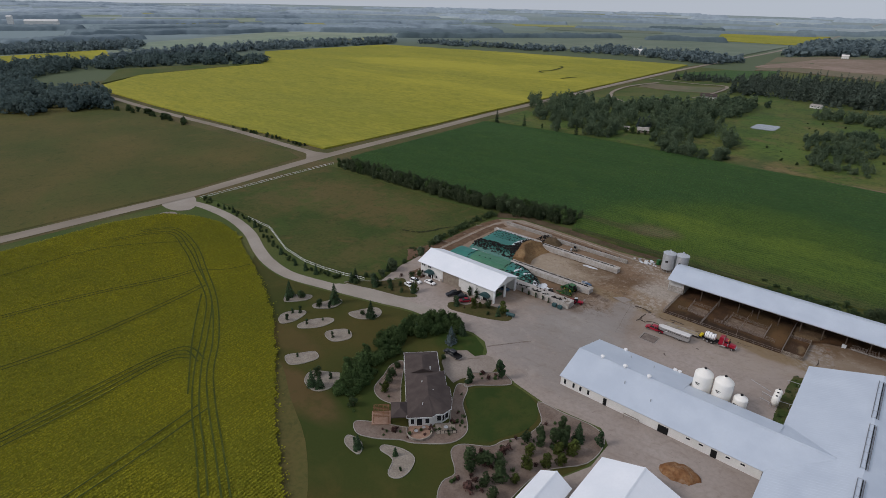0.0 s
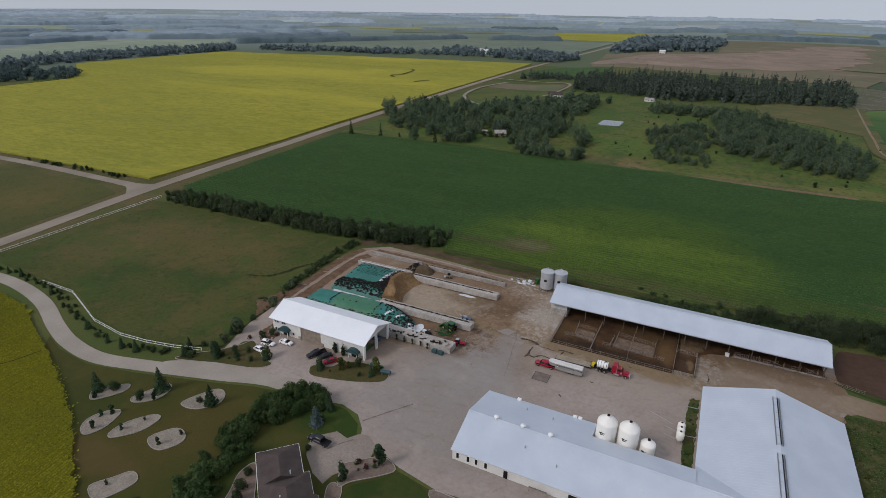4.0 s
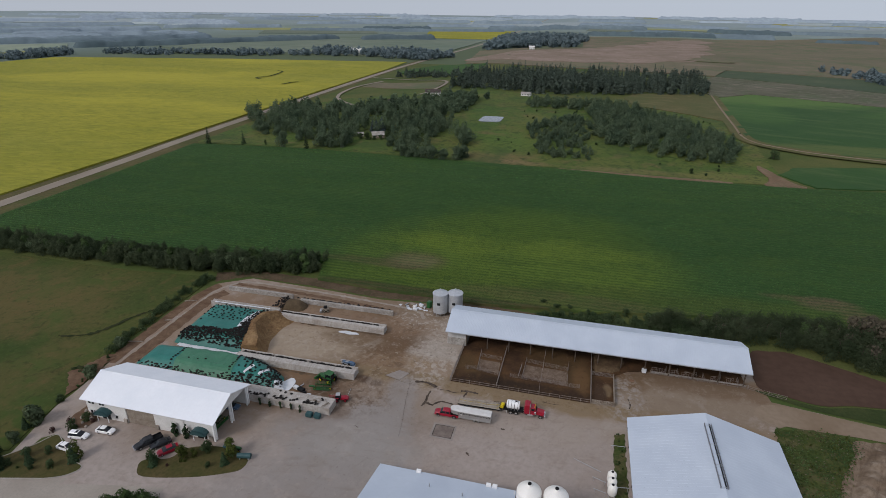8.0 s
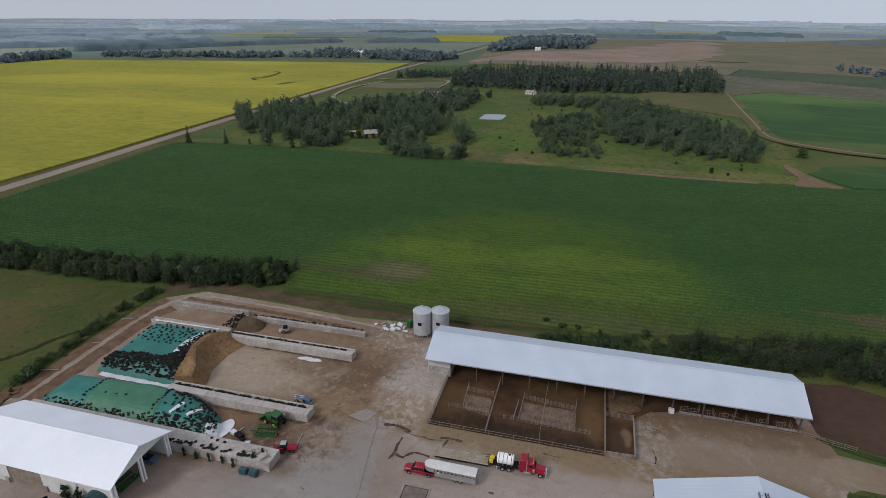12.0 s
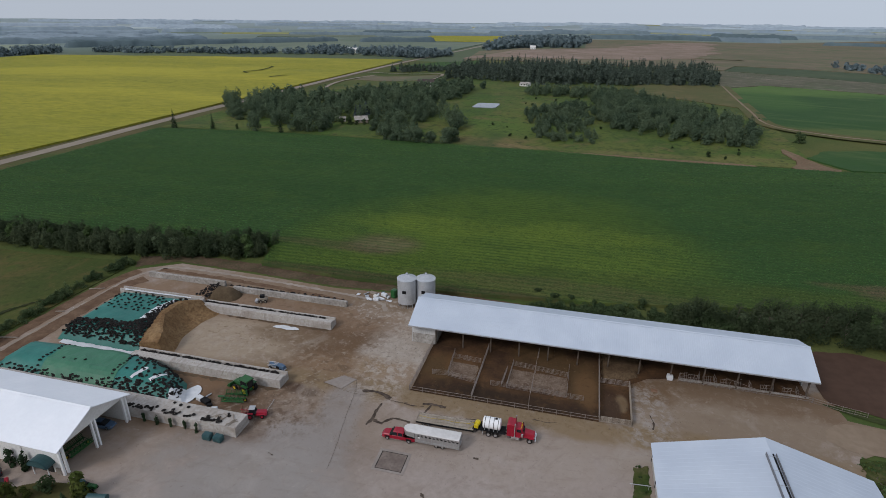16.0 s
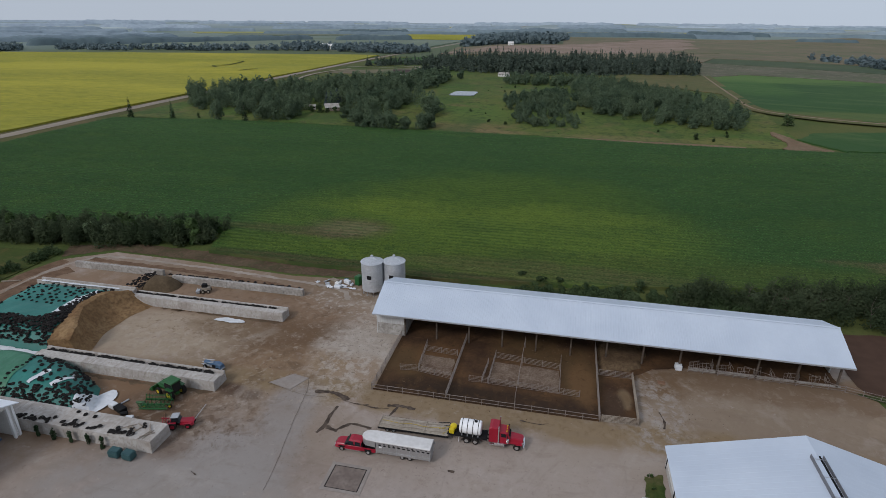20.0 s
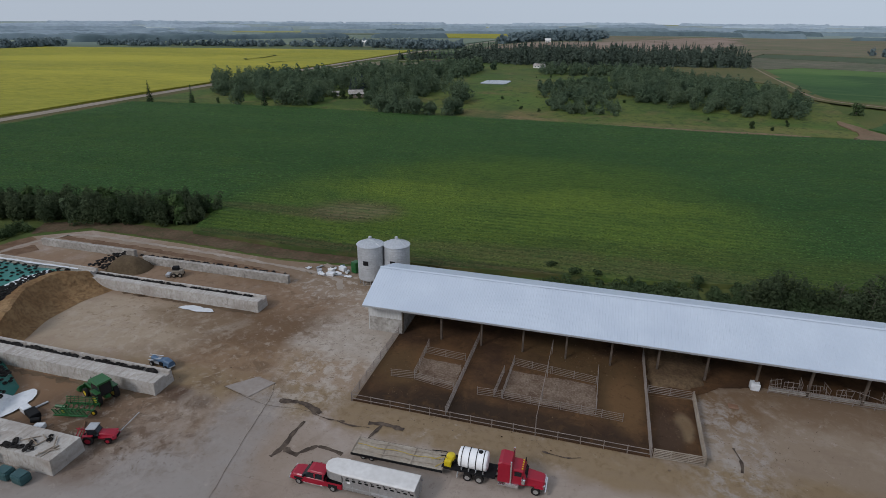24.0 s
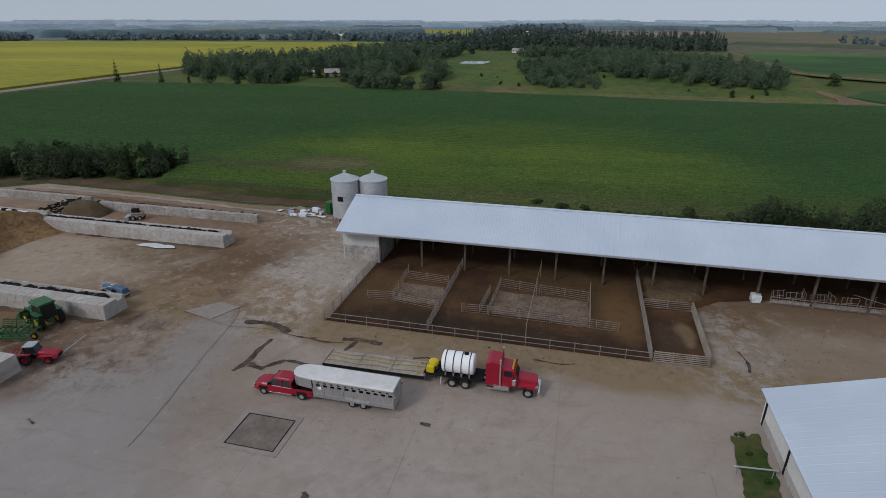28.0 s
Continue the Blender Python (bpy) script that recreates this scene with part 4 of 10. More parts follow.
YARD = [(-104, 122), (-92, 124.5), (-86, 123), (-82, 119), (-81, 117), (-75, 115), (-67, 112), (-56, 110), (-40, 111.5), (-36, 107), (-36, 98), (-44, 80), (-44, 40), (28, 40), (32, 170),
        (31, 182), (34, 184), (64, 184), (64, 188), (33, 193), (32, 199), (30, 216), (-50, 218.5), (-66, 220.5), (-84, 219), (-112, 221), (-136, 222), (-146, 215), (-148, 203), (-147, 168), (-145.6, 158), (-144.8, 150), (-144.8, 145),
        (-143, 137.5), (-141.6, 132.5), (-140.6, 128.8), (-138.2, 130), (-138.4, 135), (-136, 137), (-133, 136), (-124, 131.5), (-122, 129.5), (-124, 127), (-130, 125), (-130, 121), (-119, 121)]
HAY = [(-299, -100), (-297, 100), (-298, 131), (-303, 158), (-312, 215), (-330, 220), (-553, 208), (-640, 195), (-720, 110), (-740, -100)]
PASTURE = [(-279.5, 130), (-283, 216), (-272, 217), (-184, 216), (-150, 219), (-150, 168), (-147, 158), (-145.4, 148), (-143.4, 136), (-142, 130), (-147, 127.5), (-165, 122), (-176, 121), (-192, 123), (-218, 132), (-245, 132.5), (-268, 133)]
CORN = [(-287.5, 240), (-290, 300), (-293, 352), (-296, 404), (-203, 413), (-128, 409), (-33, 407), (19, 401.5), (68, 401), (106, 402), (148, 405), (260, 415), (450, 430), (450, 246), (120, 243), (92, 240), (30, 236),
        (-12, 228), (-50, 223.4), (-70, 225), (-84, 224.6), (-112, 227), (-116, 241), (-200, 236), (-276, 233)]
CANOLA = [(-273, -120), (-273, 30), (-276, 81), (-270, 105), (-256, 114), (-240, 118), (-222, 116), (-208, 110.5), (-190, 104), (-172, 97), (-150, 87), (-132, 76), (-117, 66), (-102, 56), (-80, 44), (-60, 30), (-40, 0), (-40, -120)]
BIG_CANOLA = [(-318, 241), (-420, 238), (-560, 232), (-722, 232), (-800, 315), (-820, 515), (-1004, 636), (-1000, 950), (-690, 1025), (-345, 1075), (-336, 919), (-325.5, 500), (-319, 352)]


def field(name, pts, material, lift, label, category="field", cell=0.0, skirt=0.0, wave=0.0, kind="structure"):
    skirt = max(skirt, lift + 0.5) if lift > 0.5 else skirt
    return tagged(sheet(name, pts, material, lift, cell, skirt, wave), label, category, kind=kind)


# grass round the farm, fields, roads
field("grass", [(-340, -140), (-340, 1060), (-150, 1060), (480, 760), (480, -140)], M["grass"], 0.06, "rough green and brown grass round the farm", "grass", 20)
field("hay_field", HAY, M["hay"], 0.25, "brownish green hay field beside the road", "hay field", 40, 0.2, 0.2)
field("pasture", PASTURE, M["pasture"], 0.25, "green pasture with brown dry patches", "pasture", 20, 0.2, 0.15)
field("corn_field", CORN, M["corn_base"], 1.1, "dense dark green corn field", "corn field", 20, 0.9, 0.3, "stuff")
field("canola_field", ragged_outline(CANOLA, 1.6, 1.6), M["canola"], 0.8, "flowering yellow green canola field with tramlines", "canola field", 10, 0.8, 0.2, "stuff")
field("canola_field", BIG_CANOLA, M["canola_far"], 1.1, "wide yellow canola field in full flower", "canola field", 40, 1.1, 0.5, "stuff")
VERGE = [(-283, 30), (-283, 125), (-282, 155), (-285, 233), (-291, 352), (-306, 515), (-320, 919), (-318, 1100), (-337, 1100), (-336, 919), (-326, 500), (-319.5, 352), (-317, 238), (-303, 155), (-298, 131), (-298, 30)]
field("grass_verge", VERGE, M["verge"], 0.14, "grassy road verge and ditch", "verge", 40)
field("grass_verge", [(-303, 214), (-330, 212), (-553, 203), (-760, 200), (-790, 300), (-722, 240), (-420, 242), (-330, 245), (-316, 241)], M["verge"], 0.15, "grassy verge of the side road", "verge", 60)
tagged(ribbon("road", ROAD, 8.6, M["road"], 0.30), "straight pale gravel country road", "road", kind="structure")
tagged(ribbon("road", SIDE, 6.5, M["road"], 0.26), "pale gravel side road meeting the main road", "road", kind="structure")
field("road", smooth([(-301, 214), (-303, 240), (-308, 236), (-318, 232.4), (-330, 232.3), (-330, 225.8), (-318, 225), (-309, 219)], True, 3), M["road"], 0.275, "widened gravel mouth of the side road", "road")
tagged(ribbon("driveway", DRIVE, [9.0, 8.0, 7.0, 6.2] + [5.2] * (len(DRIVE) - 4), M["drive"], 0.16), "curving pale paved farm driveway", "driveway", kind="structure")
field("driveway", smooth([(-287, 112), (-278, 110), (-271, 112), (-268, 117), (-272, 122), (-284, 128), (-288, 126)], True, 3), M["drive"], 0.155, "paved driveway mouth at the road", "driveway")
field("pavement", YARD, M["yard"], 0.12, "worn grey concrete and gravel farm yard", "yard", 0, 0.1)
field("ground_dirt", smooth([(30, 184), (30, 191), (40, 191.5), (64, 187.5), (120, 176), (180, 165), (180, 160), (120, 171), (64, 183)], True, 3), M["track_dirt"], 0.18, "brown dirt farm track", "dirt track")
field("lawn", [(-104, 122.5), (-119, 119.3), (-131, 115.3), (-155, 108.3), (-171, 104.8), (-186, 106), (-196, 109), (-190, 103), (-172, 96), (-150, 86), (-132, 75), (-117, 65), (-102, 55), (-80, 43), (-60, 29), (-46, 40), (-44.5, 80), (-37, 97), (-37, 107), (-41, 110.5), (-56.5, 109.3), (-67, 111), (-76, 114), (-82, 116.5), (-84, 120), (-90, 123.3)], M["lawn"], 0.10, "mown green lawn with brownish patches", "lawn", 6, 0.05)
field("ground_dirt", smooth([(-129, 72.5), (-122, 72), (-108, 65), (-92, 58), (-76, 46), (-80, 42), (-102, 53.5), (-117, 63.5)], True, 3), M["hay"], 0.13, "bare brownish strip between the canola and the lawn", "dirt")
field("meadow", [(-299, 410), (-203, 417), (-128, 413), (-90, 410), (-33, 411), (60, 406), (100, 407), (98, 450), (100, 520), (98, 600), (40, 640), (-20, 650), (-80, 700), (-185, 705), (-196, 690), (-280, 640), (-306, 560)], M["meadow"], 0.35, "bright green rough meadow with dry patches", "meadow", 15)
for pts, lab in (([(-30, 404.5), (20, 402.5), (62, 402), (62, 406), (20, 407), (-30, 409)], "pale dry earth strip along the corn"),
                 ([(84, 403), (106, 403.5), (101, 414), (95, 432), (90, 444), (88, 436), (90, 418)], "bare reddish earth beside the meadow")):
    field("ground_dirt", ragged_outline(smooth(pts, True, 3), 1.2, 2.0), M["red_earth"], 0.8, lab, "dirt", 10)
field("crop_field", ragged_outline([(97, 500), (101, 577), (108, 712), (157, 756), (246, 710), (420, 625), (420, 440), (184, 470), (150, 476)], 2.0, 5.0), M["crop_light"], 0.9, "patchy bright and dark green crop field beyond the meadow", "field", 25, 0.3, 0.2, "stuff")
field("crop_field", ragged_outline([(98, 428), (110, 444), (165, 456), (300, 445), (300, 420), (152, 412), (112, 406)], 1.5, 4.0), M["crop_light"], 0.9, "dark green crop strip", "field", 15, 0.3, 0.2, "stuff")
field("scrub_field", ragged_outline([(108, 716), (118, 800), (128, 880), (150, 935), (297, 834), (480, 742), (480, 640), (420, 628), (246, 714), (157, 760)], 4.0, 8.0), M["scraped"], 0.85, "rough scraped land with pale piles", "field", 40)
field("crop_field", ragged_outline([(152, 938), (185, 1030), (357, 975), (560, 900), (560, 760), (480, 746), (297, 838)], 6.0, 8.0), M["far_crop"], 0.95, "dull green crop strip beyond the scraped land", "field", 40, 0, 0, "stuff")
field("hay_field", ragged_outline([(24, 640), (72, 600), (94, 575), (100, 600), (106, 720), (100, 738), (30, 722), (18, 690)], 2.0, 5.0), M["dry_meadow"], 0.9, "olive tan dry grass before the spruce wood", "field", 25)
field("hay_field", [(-232, 1060), (-74, 1000), (95, 960), (152, 940), (185, 1034), (357, 979), (700, 900), (1100, 1500), (950, 2450), (380, 2060), (-43, 2054), (-40, 1500), (-270, 1400)], M["tan_field"], 1.4, "wide tan stubble field", "field", 60)
tagged(ribbon("ditch", smooth([(150, 1200), (167, 1180), (190, 1168), (216, 1166), (224, 1176)], False, 4), 9.0, M["canola_track"], 2.0), "dark winding ditch in the stubble", "ditch", kind="stuff")
field("ground_dirt", ragged_outline(smooth([(-215, 1110), (-225, 1260), (-120, 1390), (10, 1520), (120, 1760), (250, 1950), (300, 1900), (240, 1560), (196, 1320), (150, 1160), (35, 1110), (-63, 1090)], True, 4), 48.0, 30.0), M["bare_earth"], 1.7, "bare reddish stripped earth with haul tracks", "bare earth", 40)
field("crop_field", [(-304, 900), (-300, 960), (-270, 1040), (-190, 1040), (-185, 900), (-205, 866), (-286, 888)], M["corn_base"], 1.2, "small green field beside the road", "field", 30, 0, 0, "stuff")
field("hay_field", [(-296, 735), (-292, 782), (-198, 780), (-196, 712), (-282, 735)], M["tan_field"], 0.7, "tan grass paddock beside the road", "field", 30)
tagged(ribbon("lane", smooth([(-317, 829), (-250, 816), (-199, 786), (-193, 697), (-200, 660)], False, 4), 4.0, M["road"], 0.9), "pale gravel lane to a distant house", "lane", kind="structure")
tagged(ribbon("lane", smooth([(-290, 795), (-303, 725), (-290, 645), (-245, 592), (-214, 578), (-206, 582)], False, 4), 4.0, M["road"], 0.85), "curving gravel lane to a distant house", "lane", kind="structure")
TRACK = smooth([(112, 735), (104, 640), (98, 560), (96, 505), (120, 484), (150, 474), (190, 467), (260, 455), (420, 432)], False, 4)
tagged(ribbon("grass_verge", TRACK, 12.0, M["dry_meadow"], 0.95), "dry grass verge beside a dirt track", "verge", kind="structure")
tagged(ribbon("lane", TRACK, 1.7, M["track_dirt"], 1.0), "dirt track along a field", "lane", kind="structure")
field("hay_field", [(-748, 250), (-800, 318), (-822, 505), (-870, 395), (-880, 320)], M["grass"], 1.3, "green field behind the canola", "field", 60)
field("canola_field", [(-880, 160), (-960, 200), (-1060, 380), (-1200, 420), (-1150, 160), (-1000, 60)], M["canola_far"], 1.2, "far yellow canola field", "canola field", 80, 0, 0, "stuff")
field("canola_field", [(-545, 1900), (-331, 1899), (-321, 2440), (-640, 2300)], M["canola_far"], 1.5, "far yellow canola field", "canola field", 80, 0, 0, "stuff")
field("crop_field", [(-338, 1180), (-1000, 1240), (-1020, 1625), (-800, 1790), (-330, 1800)], M["hazed_field"], 1.3, "far green field paled by haze", "field", 80, 0, 0, "stuff")


# tramlines pressed into the canola
TRAMS = ([[(-254, 87), (-246, 99), (-222, 96), (-196, 87), (-172, 78), (-149, 66), (-134, 56), (-120, 49), (-106, 43), (-90, 36)],
         [(-253, 75), (-244, 95), (-221, 92), (-198, 85), (-174, 77), (-154, 65), (-139, 55), (-123, 46), (-107, 39), (-94, 33)],
         [(-212, 25), (-208, 48), (-200, 75), (-199, 85)], [(-198, 86), (-191, 93), (-188, 102)], [(-179, 17), (-178, 38), (-182, 67), (-185, 81)],
         [(-147, 9), (-150, 29), (-152, 49), (-150, 57), (-141, 57)], [(-144, 8), (-146, 28), (-149, 50), (-145, 56)]]
    + [[(-116, 13), (-119, 28), (-123, 47)],
         [(-113.5, 14), (-116, 29), (-120, 48)], [(-179, 77), (-154, 61), (-129, 47)], [(-247, 33), (-247, 68), (-228, 96)]])
for ti, line in enumerate(TRAMS):
    pts = smooth(line, False, 6)
    for off in ((0,) if len(line) == 3 else (-0.9, 0.9)):
        lft, rgt = ribbon_points(pts, abs(off) * 2 or 0.1)
        t = tagged(ribbon("wheel_track", lft if off < 0 else rgt, 0.46, M["canola_track"], 1.2 + 0.012 * ti + 0.006 * (off > 0)), "dark wheel track pressed into the canola", "wheel track", kind="stuff")
for line in ([(-455, 760), (-468, 774), (-461, 796), (-466, 830), (-474, 855), (-486, 862)], [(-400, 720), (-396, 742), (-391, 748)]):
    pts = smooth(line, False, 4)
    tagged(ribbon("drain", pts, 4.0, M["canola_track"], 1.8), "dark winding drain in the canola", "drain", kind="stuff")


def mask_inside(x, y, pts):
    c = np.zeros(len(x), bool)
    j = len(pts) - 1
    for i in range(len(pts)):
        (xi, yi), (xj, yj) = pts[i], pts[j]
        hit = ((yi > y) != (yj > y)) & (x < (xj - xi) * (y - yi) / ((yj - yi) or 1e-9) + xi)
        c ^= hit
        j = i
    return c


def crop_canola():
    n = 280000
    x, y = rng.uniform(-277, -40, n), rng.uniform(-10, 119, n)
    ok = mask_inside(x, y, CANOLA)
    # the crop thins out raggedly past its edge
    ok |= mask_inside(x + rng.normal(0, 0.9, n), y + rng.normal(0, 0.9, n), CANOLA) & (rng.uniform(size=n) < 0.5) & (x > -180) & (y < 100)
    x, y = x[ok], y[ok]
    # plants stand in drilled rows that follow the field's long side
    u = x * 0.992 + y * 0.124
    y = y + (np.round(u / 0.9) * 0.9 - u) * 0.124 * 0.6
    x = x + (np.round(u / 0.9) * 0.9 - u) * 0.992 * 0.6
    z = rng.uniform(0.9, 1.15, len(x))
    v, f = flat_quads(np.stack([x, y, z], 1), rng.uniform(0.2, 0.36, len(x)), 0.28)
    tagged(new("canola_plants", mesh_of("canola_plants", v, f, M["canola_flower"])), "flowering canola plants in drilled rows", "canola", kind="stuff")


crop_canola()


def crop_corn():
    X, Y, S = [], [], []
    for y0, y1, dy, x0, x1, dx, s in ((222, 300, 0.76, -118, 150, 0.42, 0.30), (300, 360, 1.0, -310, 330, 0.55, 0.36), (232, 300, 1.1, -300, -118, 0.6, 0.40), (360, 416, 1.6, -310, 330, 0.9, 0.5), (240, 300, 1.1, 150, 330, 0.6, 0.4)):
        ys = np.arange(y0, y1, dy)
        xs = np.arange(x0, x1, dx)
        gx, gy = np.meshgrid(xs, ys)
        X.append(gx.ravel() + rng.normal(0, dx * 0.4, gx.size))
        Y.append(gy.ravel() + rng.normal(0, 0.10 * dy, gx.size))
        S.append(np.full(gx.size, s))
    x, y, s = np.concatenate(X), np.concatenate(Y), np.concatenate(S)
    ok = mask_inside(x, y, CORN)
    ok &= ~((((x + 82) / 11) ** 2 + ((y - 251) / 6) ** 2 + rng.normal(0, 0.4, len(x)) < 1) & (rng.uniform(size=len(x)) < 0.8))
    x, y, s = x[ok], y[ok], s[ok]
    z = np.array([ground_z(a, b) for a, b in zip(x, y)]) + rng.uniform(1.3, 1.5, len(x))
    v, f = flat_quads(np.stack([x, y, z], 1), s * rng.uniform(0.7, 1.25, len(x)), 0.09)
    tagged(new("corn_plants", mesh_of("corn_plants", v, f, M["corn_leaf"])), "green corn plants standing in rows", "corn", kind="stuff")


crop_corn()
M["pale_track"] = mat("pale_track", (0.245, 0.205, 0.165), (0.325, 0.28, 0.235), 0.2, bump=0.4, fine=1.0, c3=(0.25, 0.205, 0.16), amount=0.5)
for path, w, m, lab in (([(-143.9, 203), (-143.3, 209.5), (-140.6, 215.5), (-135, 219.0), (-112, 218.6), (-84, 216.6), (-70, 214.5), (-66, 210)], 1.0, "pale_track", "pale dusty track round the bunkers"), ([(-143.6, 163), (-143.8, 180), (-144, 203)], 0.55, "pale_track", "thin pale line of spilled gravel along the dirt"),
                        ([(-139, 216.6), (-112, 215.6), (-86, 213.6), (-78, 212)], 1.6, "brown_weeds", "strip of dead brown weeds inside the track"), ([(-141, 162), (-141.2, 180), (-141.4, 203), (-139, 210)], 4.2, "brown_weeds", "trampled reddish brown dirt beside the piles"), ([(-146.2, 164), (-146.8, 180), (-147, 203), (-144.6, 214)], 3.6, "brown_weeds", "strip of dead brown weeds outside the track")):
    if m == "brown_weeds" and m not in M:
        M[m] = mat(m, (0.11, 0.065, 0.04), (0.17, 0.11, 0.07), 0.4, bump=0.7, fine=2.0, c3=(0.07, 0.045, 0.03), distance=0.08)
    left, right = ribbon_points(smooth(path, False, 6), w)
    field("ground_dirt", ragged_outline(left + right[::-1], 0.5, 0.9), M[m], 0.17, lab, "dirt")
M["edge_soil"] = mat("edge_soil", (0.080, 0.052, 0.034), (0.120, 0.082, 0.054), 0.15, bump=0.7, fine=1.5, c3=(0.045, 0.050, 0.020), amount=0.6, distance=0.1, layers=((0.12, 0.5, 0.64, (0.048, 0.058, 0.022), 0.6), (0.5, 0.54, 0.68, (0.16, 0.115, 0.08), 0.5)))
field("ground_dirt", ragged_outline([(-148, 216), (-138, 223), (-112, 222), (-84, 220), (-66, 221.5), (-50, 219.5), (-10, 217), (-8, 221), (-30, 223), (-60, 225), (-84, 224.5), (-112, 228), (-136, 228), (-152, 223)], 0.6, 1.2), M["edge_soil"], 0.14, "brown weedy earth along the corn edge", "dirt")

for i in range(90):
    x, y = random.uniform(-90, 95), random.uniform(412, 600)
    if abs(x + 97) > 14:
        tree(random.choice(["bush", "shrub"]), x, y, random.uniform(0.4, 0.9), "low grey-green bush in the rough meadow", "meadow bushes", "bush", "bush")


# ---- buildings ----
def roof_half(bm, x0, x1, ye, ze, yr, zr, thick=0.14, rib=0.75, rise=0.008):
    """One slope of a ribbed metal roof along x from eave to ridge: a single folded sheet."""
    d = Vector((0, yr - ye, zr - ze))
    n = Vector((0, -d.z, d.y)).normalized()
    if n.z < 0:
        n = -n
    prof = [(x0, -thick), (x0, 0.0)]
    k = x0 + rib * 0.5
    while k < x1 - 0.1:
        prof += [(k - 0.05, 0.0), (k - 0.025, rise), (k + 0.025, rise), (k + 0.05, 0.0)]
        k += rib
    prof += [(x1, 0.0), (x1, -thick)]
    a = [bm.verts.new(Vector((x, ye, ze)) + n * h) for x, h in prof]
    b = [bm.verts.new(Vector((x, yr, zr)) + n * h) for x, h in prof]
    m = len(prof)
    for i in range(m):
        j = (i + 1) % m
        bm.faces.new((a[i], a[j], b[j], b[i]))
    bm.faces.new(a)
    bm.faces.new(b[::-1])
    bmesh.ops.recalc_face_normals(bm, faces=bm.faces[:])
    return bm


def ridge_cap(bm, x0, x1, y, z, w=0.3, slope=0.33):
    sweep(bm, [(-w, -w * slope + 0.03), (0, 0.05), (w, -w * slope + 0.03), (w, -w * slope + 0.07), (0, 0.10), (-w, -w * slope + 0.07)], (x0, y, z), (x1, y, z))
    return bm


def wall_box(parent, name, x0, x1, y0, y1, z0, z1, material, label=""):
    bm = bmesh.new()
    box(bm, x0, x1, y0, y1, z0, z1)
    return part(name, bm, material, parent, label)


def gable(parent, name, x0, x1, pts, material, label=""):
    """A gable wall: an outline in (y, z), thick along x."""
    bm = bmesh.new()
    a, b = [bm.verts.new((x0, y, z)) for y, z in pts], [bm.verts.new((x1, y, z)) for y, z in pts]
    bm.faces.new(a)
    bm.faces.new(b[::-1])
    n = len(pts)
    for i in range(n):
        j = (i + 1) % n
        bm.faces.new((a[i], b[i], b[j], a[j]))
    bmesh.ops.recalc_face_normals(bm, faces=bm.faces[:])
    return part(name, bm, material, parent, label)


M["dark_wood"] = mat("dark_wood", (0.075, 0.058, 0.045), (0.12, 0.095, 0.075), 0.8, bump=0.4, fine=4.0)


M["barn_wall"] = mat("barn_wall", (0.43, 0.43, 0.42), (0.52, 0.52, 0.505), 0.35, rough=0.6, bump=0.2, fine=2.0, c3=(0.30, 0.28, 0.25), amount=0.5, stretch=(3, 3, 0.4))


def cattle_barn():
    b = thing("cattle_barn", at(0, 0), "long open-fronted cattle barn with a pale metal roof", "barn")
    x0, x1 = -55.6, 28.4
    for name, ye, lab in (("roof_panel", 196.6, ""), ("roof_panel", 211.4, "")):
        bm = bmesh.new()
        roof_half(bm, x0, x1, ye, 5.35 if ye < 200 else 6.3, 204.9, 8.4, rib=0.45, rise=0.022)
        part(name, bm, M["roof"], b)
    bm = bmesh.new()
    ridge_cap(bm, x0, x1, 204.9, 8.42)
    part("ridge_cap", bm, M["roof"], b)
    bm = bmesh.new()
    box(bm, x0, x1, 196.52, 196.6, 5.08, 5.33)
    part("fascia", bm, M["steel"], b)
    # wall stops short of the eave: unseen gap added to brighten the inside
    wall_box(b, "back_wall", x0 + 0.3, x1 - 0.3, 210.8, 211.0, 0, 4.6, M["barn_wall"])
    gable(b, "end_wall", x0 + 0.3, x0 + 0.5, [(198.3, 0), (210.8, 0), (210.8, 6.3), (204.9, 8.2), (198.3, 5.75)], M["barn_wall"])
    gable(b, "end_wall", x1 - 0.5, x1 - 0.3, [(203.0, 0), (210.8, 0), (210.8, 6.3), (204.9, 8.2), (203.0, 7.4)], M["barn_wall"])
    # closed bay at the near corner: sheet metal above, concrete below
    wall_box(b, "front_wall", x0 + 0.5, -49.6, 198.3, 198.5, 2.6, 5.75, M["barn_wall"], "white ribbed metal panel")
    wall_box(b, "front_wall", x0 + 0.5, -49.6, 198.2, 198.5, 0, 2.6, M["concrete_dirty"], "stained concrete lower wall")
    wall_box(b, "bay_wall", -49.75, -49.55, 198.5, 210.8, 0, 5.7, M["concrete_dirty"])
    for i in range(13):
        x = -49.5 + 6.4 * i
        if x < 28.2:
            bm = bmesh.new()
            box(bm, x - 0.14, x + 0.14, 198.25, 198.55, 0, 5.7)
            part("post", bm, M["dark_wood"], b)
            bm = bmesh.new()
            box(bm, x - 0.12, x + 0.12, 204.8, 205.1, 0, 8.2)
            part("post", bm, M["dark_wood"], b)
    bm = bmesh.new()
    box(bm, x0 + 0.5, x1 - 0.5, 198.3, 198.5, 5.4, 5.75)
    part("header_beam", bm, M["dark_wood"], b)
    # low concrete kerb along the feed alley
    wall_box(b, "kerb", 3.5, 28.0, 198.4, 198.7, 0, 0.5, M["concrete_dirty"])
    return b


cattle_barn()


